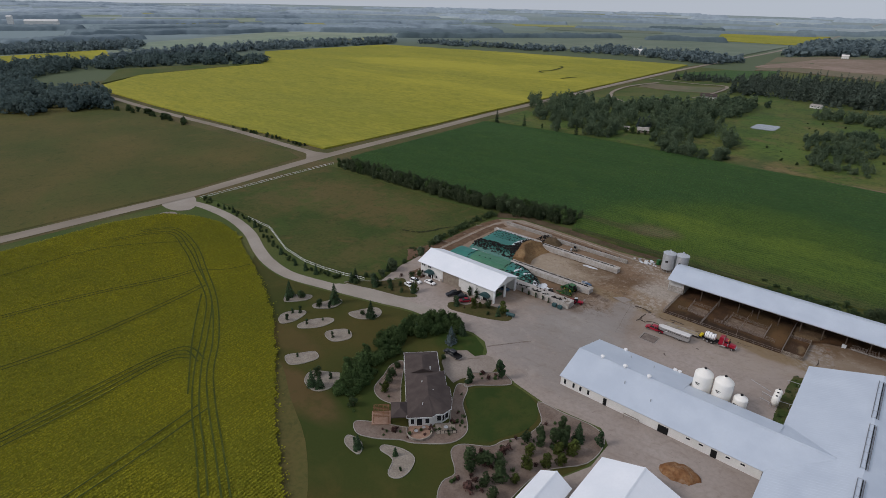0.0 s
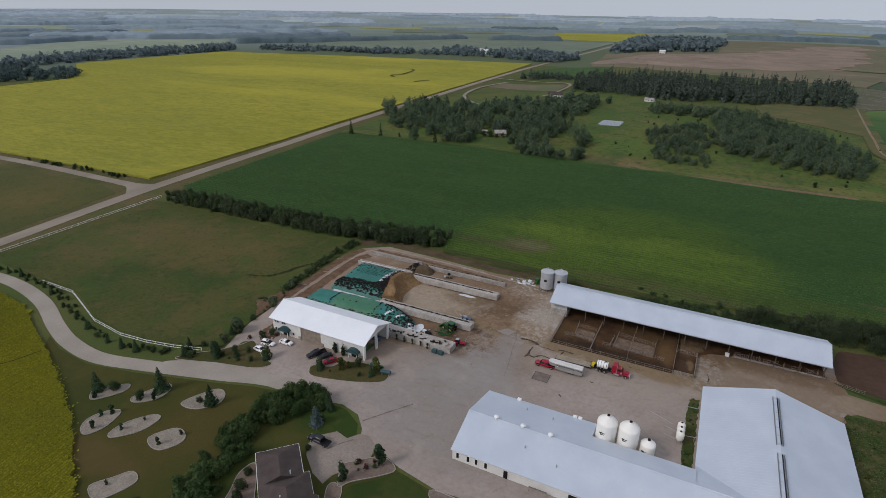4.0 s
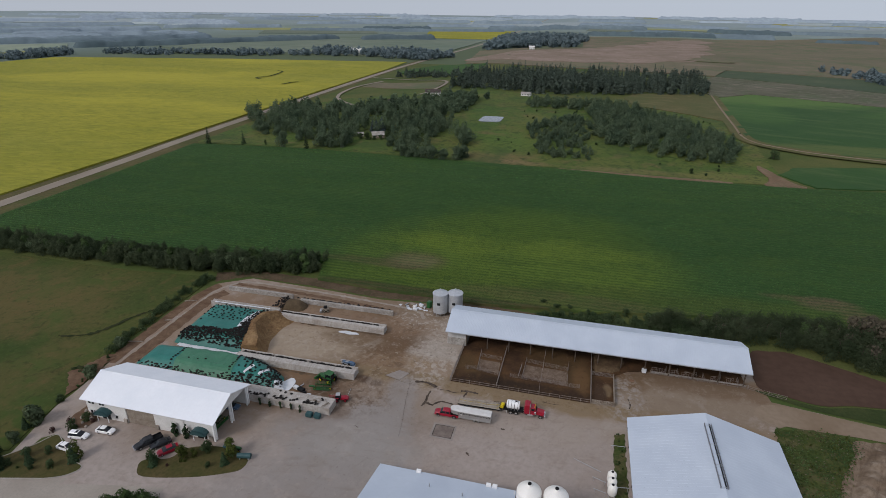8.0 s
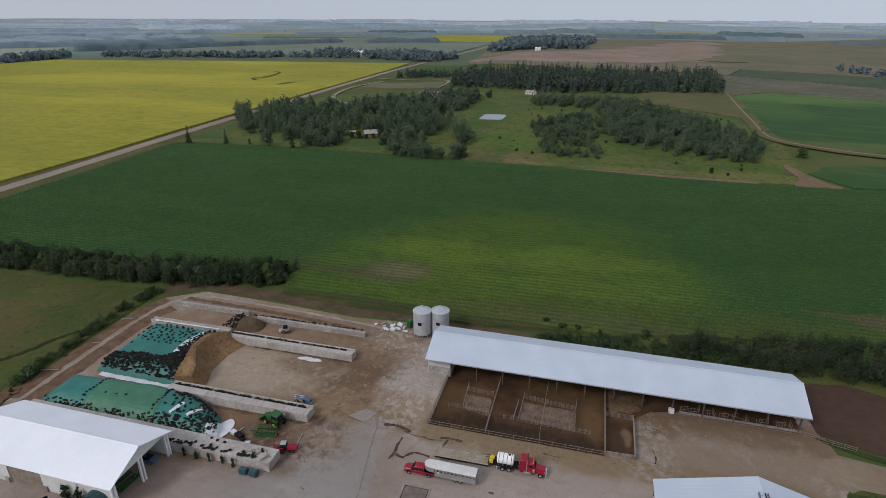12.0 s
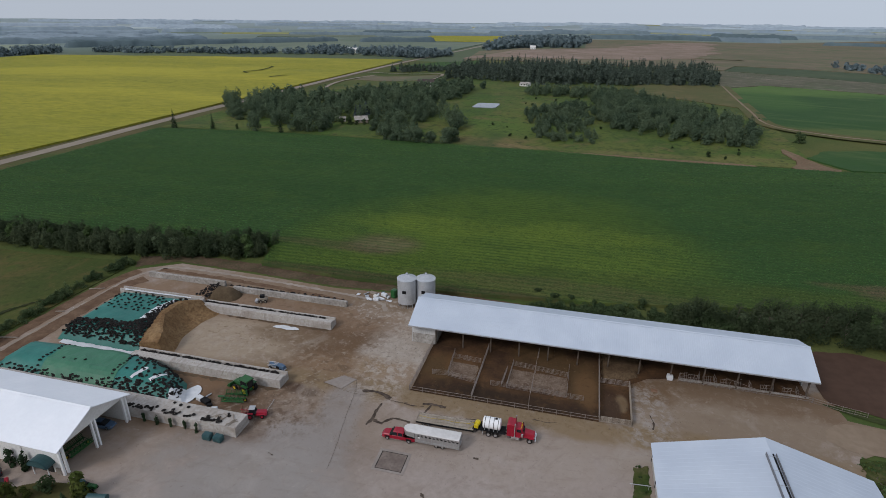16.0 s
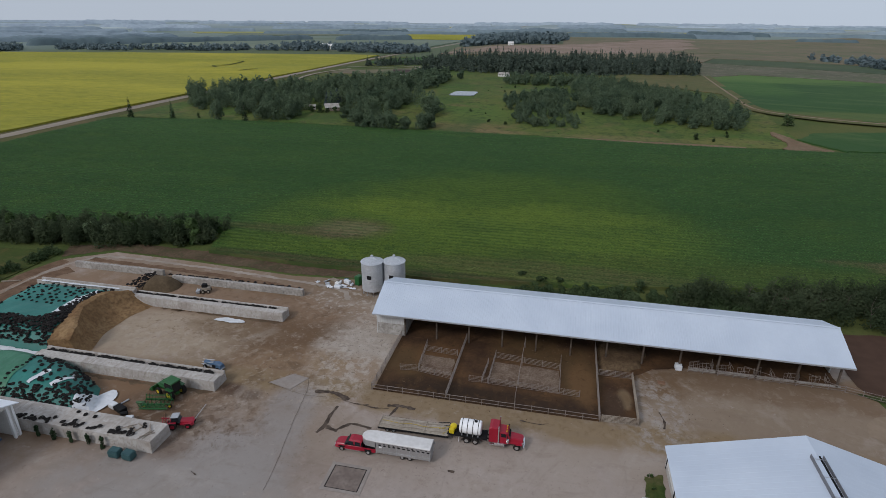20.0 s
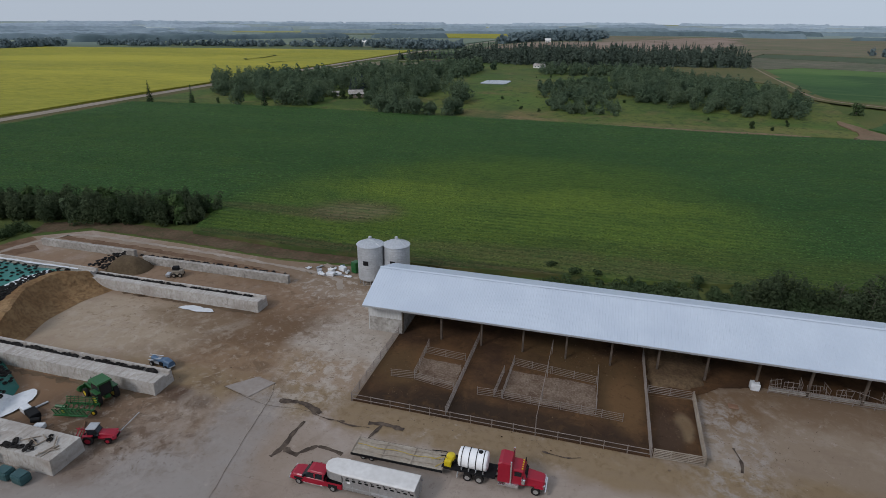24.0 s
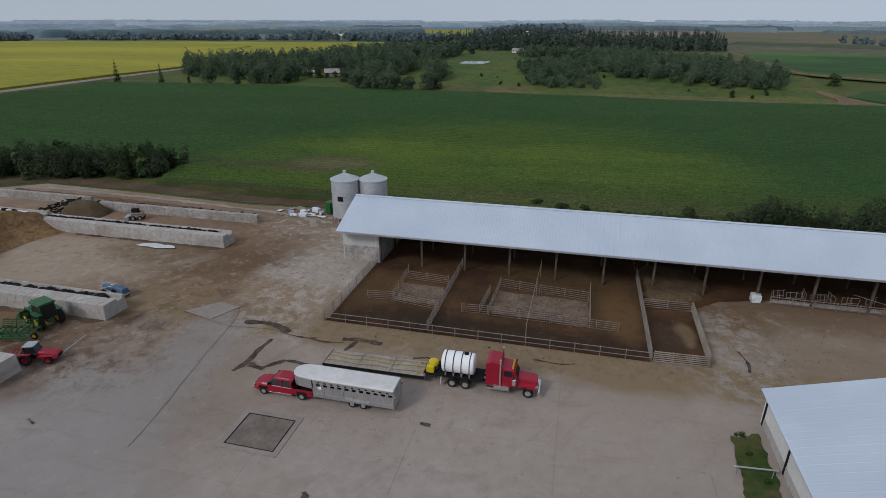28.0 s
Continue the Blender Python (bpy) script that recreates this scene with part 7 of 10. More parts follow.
def fence(name, pts, h, rails, material, label, step=2.6, r=0.04, post_r=0.06, category="fence", group="", low=0.25):
    """Posts and rails along a line."""
    t = thing(name, at(0, 0), label, category, group)
    pts = [Vector((*p, ground_z(*p))) for p in pts]
    post = None
    for a, b in zip(pts, pts[1:]):
        n = max(1, round((b - a).length / step))
        for k in range(n + (b == pts[-1])):
            p = a.lerp(b, k / n)
            if post is None:
                bm = bmesh.new()
                tube(bm, (0, 0, 0), (0, 0, h + 0.12), post_r, n=6)
                post = part("post", bm, material, t)
                post.location = p
            else:
                share("post", post, t, Matrix.Translation(p))
        for i in range(rails):
            z = low + (h - low) * i / max(1, rails - 1) if rails > 1 else h
            bm = bmesh.new()
            tube(bm, a + Vector((0, 0, z)), b + Vector((0, 0, z)), r, n=5)
            part("rail", bm, material, t)
    return t


PF = "pen fences"
fence("pen_fence", [(-50.2, 180.4), (-12.8, 180.5)], 1.25, 2, M["pipe"], "long pipe feed fence along the cattle pens", group=PF, low=0.6, r=0.045, post_r=0.05)
low = thing("feed_kerb", at(0, 0), "low stained concrete kerb under the feed fence", "kerb")
for k in range(12):
    bm = bmesh.new()
    box(bm, -50.1 + 3.1 * k, -47.03 + 3.1 * k, 180.5, 180.72, 0, 0.36, bevel=0.03)
    part("block", bm, M["pen_dirt"], low)
fence("pen_fence", [(-50.3, 180.4), (-50.1, 198.0)], 1.4, 5, M["pipe"], "rusty pipe fence along the pen side", group=PF)
fence("pen_fence", [(-37.6, 181.0), (-37.3, 199.8)], 1.45, 5, M["pipe"], "rusty pipe fence between two cattle pens", group=PF)
fence("pen_fence", [(-12.9, 180.6), (-12.8, 202.0)], 1.6, 6, M["pipe"], "rusty pipe fence between two cattle pens", group=PF, r=0.06)
fence("pen_fence", [(-12.6, 180.6), (-7.0, 180.8)], 1.4, 6, M["old_wood"], "weathered board panel of the small pen", group=PF, r=0.07, step=1.8)
fence("pen_fence", [(-7.0, 180.8), (-6.8, 193.3)], 1.4, 6, M["old_wood"], "weathered board fence of the small pen", group=PF, r=0.07, step=1.8)
fence("pen_fence", [(-12.5, 193.2), (-6.9, 193.3)], 1.3, 5, M["pipe"], "pipe gate closing the small pen", group=PF)
for pts in ([(-44.4, 196.0), (-44.0, 187.8)], [(-44.2, 194.0), (-38.0, 193.6)], [(-47.2, 187.0), (-43.9, 187.4)], [(-43.8, 187.2), (-37.9, 186.2)], [(-31.0, 194.6), (-25.6, 193.9)], [(-25.4, 193.9), (-19.3, 193.2)],
            [(-31.0, 195.2), (-31.3, 186.4)], [(-34.6, 186.3), (-31.4, 186.5)], [(-32.0, 192.2), (-32.4, 186.4)], [(-31.2, 186.3), (-23.8, 186.2)], [(-23.6, 186.2), (-15.9, 186.0)], [(-19.1, 196.2), (-19.2, 186.4)]):
    fence("gate_panel", pts, 1.35, 5, M["pipe"], "steel pipe gate panel inside the cattle pens", group="gate panels", step=3.0, r=0.026, post_r=0.045, category="gate")
fence("pen_fence", [(-26.2, 181.0), (-25.9, 199.0)], 2.6, 1, M["pipe"], "thin dividing rail across a pen", group=PF, step=6.0)
fence("pen_fence", [(3.2, 197.8), (28.2, 197.4)], 1.2, 3, M["pipe"], "pipe feed rail under the barn eave", group=PF, low=0.4, r=0.05)
fence("gate_panel", [(28.3, 197.3), (33.0, 195.9), (37.0, 195.0)], 1.2, 3, M["pipe"], "pipe gate beside the lagoon bank", group="gate panels", category="gate")
for i, (x, y, turn) in enumerate(((4.4, 199.0, 20), (6.2, 198.8, 0), (7.6, 199.6, 80), (9.0, 198.9, 5), (10.6, 199.4, 95), (12.5, 198.8, 0), (15.0, 199.3, 30), (17.2, 198.9, 90), (20, 198.8, 0), (21.6, 199.4, 75), (24, 198.9, 8), (26, 199.3, 85))):
    t = thing("head_gate", at(x, y, 0.1, turn), "dark steel cattle head gate under the barn eave", "gate", "head gates")
    for k in range(5):
        bm = bmesh.new()
        tube(bm, (-0.8 + 0.4 * k, 0, 0), (-0.8 + 0.4 * k + 0.2 * ((k * i) % 3 - 1), 0.35 * (k % 2), 1.5), 0.035, n=6)
        part("bar", bm, M["pipe"], t)
    for z in (0.75, 1.5):
        bm = bmesh.new()
        tube(bm, (-0.9, 0, z), (0.9, 0.1, z + 0.05), 0.04, n=6)
        part("top_bar", bm, M["pipe"], t)
for x0, x1 in ((12.2, 19.0), (22.4, 27.6)):
    bm = bmesh.new()
    tube(bm, (x0, 198.0, 2.5), (x1, 197.7, 0.9), 0.035, n=6)
    tagged(link("brace_rail", bm, M["pipe"]), "sloping pipe brace above the feed rail", "rail", "brace rails")
bm = bmesh.new()
box(bm, -0.62, 0.62, -0.5, 0.5, 0, 0.05, bevel=0.01)
ob = link("drain_cover", bm, M["rust"])
ob.location = (-1.9, 193.2, 0.17)
tagged(ob, "rusty brown drain cover in the yard", "drain cover")
bm = bmesh.new()
box(bm, -0.6, 0.6, -0.55, 0.55, 0, 1.1, bevel=0.18)
bmesh.ops.subdivide_edges(bm, edges=bm.edges[:], cuts=2, use_grid_fill=True)
for v in bm.verts:
    v.co += Vector((0.10, 0.10, 0.16 * (v.co.z > 0.6))) * noise.noise(v.co * 2.3)
ob = link("feed_bag", bm, M["plastic_white"])
ob.location = (1.6, 198.2, 0.12)
tagged(ob, "bulky white feed bag standing by the barn", "bag")
M["straw_heap"] = mat("straw_heap", (0.085, 0.055, 0.032), (0.135, 0.092, 0.052), 0.5, bump=0.9, fine=2.5, c3=(0.055, 0.036, 0.022), amount=0.6, distance=0.15)
pile("straw_mound", ragged_outline([(-12.4, 194.6), (-12.2, 206), (-6, 207), (-3.6, 202), (-4.4, 197.6), (-7, 195.2)], 0.8, 0.6), 0.7, M["straw_heap"], "low brown straw mound under the barn roof", "straw mound", 1.2)


# ---- yard surface: slabs, stains, grate ----
M["stain"] = mat("stain", (0.050, 0.038, 0.030), (0.115, 0.088, 0.068), 0.9, rough=0.85, bump=0.3, fine=2.5, c3=(0.036, 0.027, 0.021), amount=0.6)
M["cover"] = mat("cover", (0.145, 0.115, 0.098), (0.21, 0.172, 0.148), 0.5, bump=0.3, fine=2.0, c3=(0.10, 0.078, 0.064), amount=0.6)
M["slab"] = mat("slab", (0.235, 0.205, 0.180), (0.285, 0.252, 0.225), 0.25, bump=0.15, fine=1.4, c3=(0.21, 0.175, 0.145), amount=0.5, layers=((0.5, 0.53, 0.68, (0.20, 0.16, 0.125), 0.6),))
for line, w in (([(-59.4, 177.7), (-57.2, 178.1), (-55.4, 177.9), (-53.0, 176.9)], 0.95), ([(-54.0, 176.7), (-51.6, 176.2), (-49.4, 176.4)], 0.22), ([(-54.2, 175.0), (-54.5, 172.4), (-54.4, 170.4), (-55.0, 168.4)], 0.62), ([(-54.4, 170.3), (-53.2, 169.7), (-52.0, 169.5)], 0.85),
                ([(-52.2, 169.8), (-51.2, 170.9), (-50.2, 171.5), (-47.2, 171.1)], 0.5), ([(-46.4, 176.9), (-44.4, 177.2), (-41.8, 177.0)], 0.75), ([(-44.6, 177.0), (-45.2, 175.0), (-45.6, 173.2)], 0.45), ([(-46.0, 176.2), (-48.6, 175.9), (-50.4, 176.2)], 0.18), ([(-34.0, 165.3), (-33.0, 165.2)], 0.5), ([(-40.5, 155.6), (-39.7, 154.6)], 0.45),
                ([(-3.4, 184.8), (-2.9, 182.6), (-3.2, 180.8)], 0.3), ([(-25.0, 178.0), (-22.4, 177.7), (-20.6, 178.2)], 0.22), ([(-68.6, 157.4), (-67.6, 157.0)], 0.35)):
    left, right = ribbon_points(smooth(line, False, 5), [w * random.uniform(0.45, 1.25) for k in range(len(smooth(line, False, 5)))])
    field("wet_stain", ragged_outline(left + right[::-1], 0.16, 0.3), M["stain"], 0.178 + 0.001 * round(10 * w), "dark wet stain on the concrete", "stain")
M["debris"] = mat("debris", (0.095, 0.066, 0.042), (0.15, 0.105, 0.066), 0.3, bump=0.9, fine=2.0, c3=(0.06, 0.042, 0.03), distance=0.12)
for pts in ([(-110, 177.7), (-76, 177.7), (-76.5, 178.3), (-90, 178.6), (-109, 178.7)], [(-104, 197.2), (-75.6, 197.1), (-76, 197.7), (-104, 197.7)], [(-110, 173.2), (-78, 173.0), (-76, 173.9), (-110, 173.9)], [(-112, 201), (-77, 201), (-77, 201.6), (-112, 202.2)]):
    field("ground_dirt", ragged_outline(pts, 0.7, 0.5), M["debris"], 0.17, "dark spilled feed and mud on the yard", "dirt")
M["clod"] = mat("clod", (0.115, 0.082, 0.058), (0.175, 0.130, 0.094), 0.4, bump=0, island=0.3, fine=2.0)
M["litter"] = mat("litter", (0.205, 0.158, 0.108), (0.275, 0.222, 0.160), 0.4, bump=0, island=0.25, fine=2.0)
M["pen_straw"] = mat("pen_straw", (0.105, 0.072, 0.042), (0.15, 0.105, 0.064), 0.4, bump=0, island=0.3, fine=2.0)
M["rubble"] = mat("rubble", (0.30, 0.27, 0.235), (0.40, 0.37, 0.33), 0.4, bump=0, island=0.25, fine=2.0)


def clods(name, patches, material, label, category, top=0.19):
    """Loose lumps strewn over the ground: low four-sided heaps, thickest in the middle of each patch (x, y, reach, reach, count, size)."""
    x = np.concatenate([px + rx * rng.normal(0, 0.5, n) for px, py, rx, ry, n, s in patches])
    y = np.concatenate([py + ry * rng.normal(0, 0.5, n) for px, py, rx, ry, n, s in patches])
    r = np.concatenate([0.42 * s * rng.lognormal(0, 0.5, n) for px, py, rx, ry, n, s in patches])
    n = len(x)
    a = rng.uniform(0, 6.28, n)
    v = np.zeros((n, 5, 3))
    for k in range(4):
        q = r * rng.uniform(0.6, 1.3, n)
        v[:, k] = np.stack([x + q * np.cos(a + k * 1.571), y + q * np.sin(a + k * 1.571), np.full(n, top - 0.05)], 1)
    v[:, 4] = np.stack([x + 0.3 * r * np.cos(a), y + 0.3 * r * np.sin(a), top + 0.4 * r], 1)
    f = [(5 * i + k, 5 * i + (k + 1) % 4, 5 * i + 4) for i in range(n) for k in range(4)]
    tagged(new(name, mesh_of(name, v.reshape(-1, 3).tolist(), f, material)), label, category, kind="stuff")


clods("dirt_clods", [(-72, 190, 8, 22, 126, 0.104), (-95, 187, 16, 8, 90, 0.088), (-78, 168, 8, 6, 126, 0.12), (-90, 178.4, 18, 0.8, 62, 0.128), (-90, 196.6, 16, 0.9, 57, 0.128), (-31, 179.4, 26, 0.9, 90, 0.104), (-92, 204, 20, 4, 72, 0.104),
                     (-55, 186, 7, 12, 54, 0.088), (-20, 174, 34, 5, 80, 0.08), (0, 186, 10, 8, 202, 0.096), (-69, 174, 3, 3, 28, 0.128), (-48, 172, 12, 7, 54, 0.08), (22, 189, 12, 6, 90, 0.088), (-100, 173.4, 16, 0.7, 43, 0.12)],
      M["clod"], "dark clods of mud and spilled feed", "clods")
clods("straw_litter", [(-2, 185, 6, 9, 189, 0.104), (-31, 179.0, 26, 1.2, 62, 0.104), (-59, 205, 9, 9, 62, 0.112), (-72, 196, 9, 4, 36, 0.104), (-92, 187, 15, 7, 62, 0.088), (-56, 183, 6, 7, 46, 0.096), (-76, 178, 6, 3, 28, 0.104)],
      M["litter"], "pale strewn straw and spilled feed", "litter")
clods("stone_rubble", [(-62, 212, 7, 4, 54, 0.128), (-55, 196, 4, 10, 46, 0.104), (-110, 213, 16, 2, 39, 0.12), (-145, 190, 2, 16, 32, 0.128), (-82, 165, 6, 4, 21, 0.136)],
      M["rubble"], "scattered pale stones and broken concrete", "rubble")
clods("pen_clods", [(-42, 189, 7, 9, 405, 0.104), (-24, 190, 9, 9, 405, 0.104), (-31, 182, 17, 1.4, 225, 0.112), (-30, 203, 17, 6, 225, 0.12)], M["pen_dirt"], "trampled clods of manure in the pens", "clods", 0.25)
clods("pen_litter", [(-45, 187, 5, 5, 117, 0.096), (-27, 189, 7, 4, 144, 0.096), (-10, 187, 2, 5, 99, 0.104), (-20, 199, 7, 6, 117, 0.112)], M["pen_straw"], "trampled straw in the pens", "litter", 0.25)
# paving slabs with open joints by the bunkers
slabs = thing("slab_pavement", at(0, 0), "worn grey concrete slabs with open joints", "pavement", kind="structure")
for i in range(5):
    for j in range(3):
        x, y = -58.6 + 12.2 * i, 145.0 + 10.0 * j
        if i == 4 and j == 2:
            continue
        bm = bmesh.new()
        box(bm, x + 0.007, x + 12.193, y + 0.007, y + 9.993, 0.0, 0.155)
        part("slab", bm, M["yard"], slabs)
bm = bmesh.new()
slab(bm, [(-68.2, 178.4), (-63.8, 177.3), (-62.0, 181.0), (-65.1, 181.6)], 0, 0.2)
part("slab", bm, M["slab"], slabs, "paler newer concrete slab")
# cracks along the grey lane
for line in ([(-57.2, 156.6), (-57.8, 161), (-59.4, 169), (-60.6, 176.4)], [(-68.3, 178.3), (-63.9, 177.1), (-60.5, 176.5), (-55.5, 176.9), (-52, 176.2)], [(-62.1, 181), (-61.0, 178.4), (-60.6, 176.6)]):
    pts = smooth(line, False, 8)
    pts = [(x + 0.12 * noise.noise((x * 1.7, y * 1.7, 0)), y + 0.12 * noise.noise((x * 1.7, y * 1.7, 5))) for x, y in pts]
    tagged(ribbon("crack", pts, 0.045, M["stain"], 0.186), "thin dark crack between concrete slabs", "crack", kind="structure")
left, right = ribbon_points(smooth([(-85.6, 109.2), (-83.6, 112.4), (-81.6, 114.8)], False, 6), 0.3)
field("wet_stain", ragged_outline(left + right[::-1], 0.15, 0.3), M["cover"], 0.15, "dark drip line on the forecourt", "stain")
left, right = ribbon_points(smooth([(-83.6, 121.2), (-80.0, 126.4), (-75.0, 133.2)], False, 6), 0.35)
field("wet_stain", ragged_outline(left + right[::-1], 0.2, 0.3), M["cover"], 0.15, "faint dark line across the yard", "stain")
g = thing("drain_grate", at(-47.3, 160.9, 0.16), "square sunken drain grate in a concrete frame", "drain grate")
for x0, x1, y0, y1 in ((-2.85, 2.85, 2.05, 2.55), (-2.85, 2.85, -2.55, -2.05), (-2.85, -2.35, -2.05, 2.05), (2.35, 2.85, -2.05, 2.05)):
    bm = bmesh.new()
    box(bm, x0, x1, y0, y1, -0.1, 0.05, bevel=0.01)
    part("frame", bm, M["slab"], g)
bm = bmesh.new()
box(bm, -2.35, 2.35, -2.05, 2.05, -0.15, 0.012)
part("pit", bm, M["dark"], g)
bm = bmesh.new()
box(bm, -2.22, 2.22, -1.93, 1.93, 0.0, 0.035, bevel=0.01)
part("cover_plate", bm, M["cover"], g, "dusty brown steel plate")


# ---- vehicles ----
def wheel(parent, x, y, r, w, rim="alu", name="wheel"):
    bm = bmesh.new()
    lathe(bm, [(r * 0.55, -w / 2), (r * 0.93, -w / 2), (r, -w * 0.35), (r, w * 0.35), (r * 0.93, w / 2), (r * 0.55, w / 2)], 20)
    bmesh.ops.rotate(bm, matrix=Matrix.Rotation(radians(90), 3, "X"), verts=bm.verts[:])
    t = part(name, bm, M["rubber"], parent)
    t.location = (x, y, r)
    bm = bmesh.new()
    lathe(bm, [(r * 0.56, -w * 0.52), (r * 0.5, -w * 0.45), (r * 0.2, -w * 0.5), (r * 0.18, w * 0.5), (r * 0.5, w * 0.45), (r * 0.56, w * 0.52)], 14)
    bmesh.ops.rotate(bm, matrix=Matrix.Rotation(radians(90), 3, "X"), verts=bm.verts[:])
    part("rim", bm, M[rim], t)
    return t


def shell(parent, name, sections, material, label=""):
    """A body lofted along x through outlines: (x, half width low, half width high, z low, z high)."""
    bm = bmesh.new()
    rings = []
    for x, wl, wh, z0, z1 in sections:
        c = min(0.12, (z1 - z0) * 0.25)
        rings.append([bm.verts.new((x, y, z)) for y, z in ((-wl, z0), (-wl - 0.03, z0 + c), (-wh, z1 - c), (-wh + c, z1), (wh - c, z1), (wh, z1 - c), (wl + 0.03, z0 + c), (wl, z0))])
    for a, b in zip(rings, rings[1:]):
        for i in range(8):
            bm.faces.new((a[i], a[(i + 1) % 8], b[(i + 1) % 8], b[i]))
    bm.faces.new(rings[0])
    bm.faces.new(rings[-1][::-1])
    bmesh.ops.recalc_face_normals(bm, faces=bm.faces[:])
    return part(name, bm, material, parent, label)


def block(parent, name, x0, x1, y0, y1, z0, z1, material, bevel=0.03, label=""):
    bm = bmesh.new()
    box(bm, x0, x1, y0, y1, z0, z1, bevel=bevel)
    return part(name, bm, material, parent, label)


def car(x, y, rz, paint, label, kind="sedan"):
    c = thing("car", at(x, y, 0.16, rz), label, "car", "parked cars")
    h = 1.62 if kind == "suv" else 1.42
    shell(c, "body", [(-2.3, 0.78, 0.70, 0.35, 0.72), (-2.2, 0.88, 0.84, 0.26, 0.92), (-0.9, 0.90, 0.88, 0.24, 0.98), (0.9, 0.90, 0.88, 0.24, 0.96), (1.9, 0.88, 0.80, 0.26, 0.84), (2.3, 0.74, 0.66, 0.34, 0.66)], M[paint])
    if kind == "suv":
        shell(c, "cabin", [(-2.15, 0.80, 0.66, 0.92, h - 0.25), (-1.8, 0.82, 0.66, 0.94, h), (0.2, 0.84, 0.68, 0.94, h), (1.15, 0.84, 0.80, 0.92, 0.97)], M["glass"])
        shell(c, "roof", [(-1.95, 0.6, 0.58, h - 0.06, h + 0.03), (0.25, 0.62, 0.6, h - 0.06, h + 0.03)], M[paint])
        block(c, "sunroof", -0.6, 0.1, -0.4, 0.4, h + 0.02, h + 0.05, M["glass"], 0.01)
    else:
        shell(c, "cabin", [(-1.75, 0.80, 0.76, 0.92, 0.97), (-1.0, 0.82, 0.62, 0.94, h), (0.3, 0.82, 0.64, 0.94, h), (1.15, 0.82, 0.78, 0.92, 0.96)], M["glass"])
        shell(c, "roof", [(-1.0, 0.58, 0.55, h - 0.06, h + 0.03), (0.3, 0.6, 0.57, h - 0.06, h + 0.03)], M[paint])
    for wx in (-1.4, 1.4):
        for wy in (-0.8, 0.8):
            wheel(c, wx, wy, 0.33, 0.22)
    for wy in (-0.6, 0.6):
        block(c, "headlight", 2.12, 2.27, wy - 0.18, wy + 0.18, 0.58, 0.72, M["chrome"], 0.02)
        block(c, "tail_light", -2.29, -2.2, wy - 0.16, wy + 0.16, 0.66, 0.80, M["lamp_red"], 0.02)
    return c


def pickup(x, y, rz, paint, label, group="parked cars"):
    c = thing("pickup_truck", at(x, y, 0.16, rz), label, "pickup truck", group)
    shell(c, "hood", [(1.5, 0.94, 0.86, 0.5, 1.22), (2.2, 0.95, 0.84, 0.5, 1.20), (2.75, 0.94, 0.78, 0.5, 1.12), (3.0, 0.90, 0.70, 0.52, 1.0), (3.12, 0.80, 0.62, 0.56, 0.88)], M[paint])
    shell(c, "cab", [(-1.0, 0.93, 0.90, 0.45, 1.20), (0.2, 0.95, 0.92, 0.45, 1.22), (1.55, 0.95, 0.90, 0.45, 1.24)], M[paint])
    shell(c, "cab_glass", [(-1.02, 0.88, 0.74, 1.16, 1.72), (-0.9, 0.88, 0.72, 1.16, 1.86), (0.75, 0.88, 0.72, 1.18, 1.88), (1.62, 0.88, 0.82, 1.18, 1.26)], M["glass"])
    shell(c, "roof", [(-1.04, 0.70, 0.62, 1.76, 1.88), (-0.7, 0.76, 0.66, 1.78, 1.95), (0.5, 0.76, 0.66, 1.79, 1.96), (0.95, 0.72, 0.64, 1.74, 1.86)], M[paint])
    for py in (-0.83, 0.83):
        for px in (-0.98, 0.0):
            block(c, "door_pillar", px, px + 0.16, py - 0.07, py + 0.07, 1.15, 1.8, M[paint], 0.01)
        block(c, "door_mirror", 1.25, 1.4, py * 1.22 - 0.1, py * 1.22 + 0.1, 1.25, 1.48, M["dark"], 0.03)
        for wx in (-2.0, 2.0):
            block(c, "wheel_arch", wx - 0.52, wx + 0.52, py * 1.08 - 0.06, py * 1.08 + 0.06, 0.42, 0.92, M["dark"], 0.05)
        block(c, "sill", -0.9, 1.5, py * 1.1 - 0.05, py * 1.1 + 0.05, 0.36, 0.46, M["chrome"], 0.01)
    for py in (-0.92, 0.86):
        block(c, "bed_side", -3.05, -0.97, py, py + 0.06, 0.5, 1.14, M[paint], 0.02)
    block(c, "bed_floor", -3.05, -0.97, -0.86, 0.86, 0.5, 0.72, M["dark"], 0.01)
    block(c, "tailgate", -3.12, -3.05, -0.9, 0.9, 0.5, 1.12, M[paint], 0.02)
    block(c, "front_bumper", 3.02, 3.2, -0.9, 0.9, 0.42, 0.66, M["chrome"], 0.04)
    block(c, "rear_bumper", -3.25, -3.1, -0.88, 0.88, 0.42, 0.6, M["chrome"], 0.04)
    block(c, "grille", 3.04, 3.1, -0.5, 0.5, 0.68, 0.95, M["dark"], 0.02)
    for py in (-0.7, 0.7):
        block(c, "headlight", 3.0, 3.1, py - 0.16, py + 0.16, 0.7, 0.92, M["chrome"], 0.02)
    for wx in (-2.0, 2.0):
        for wy in (-0.85, 0.85):
            wheel(c, wx, wy, 0.40, 0.26)
    return c


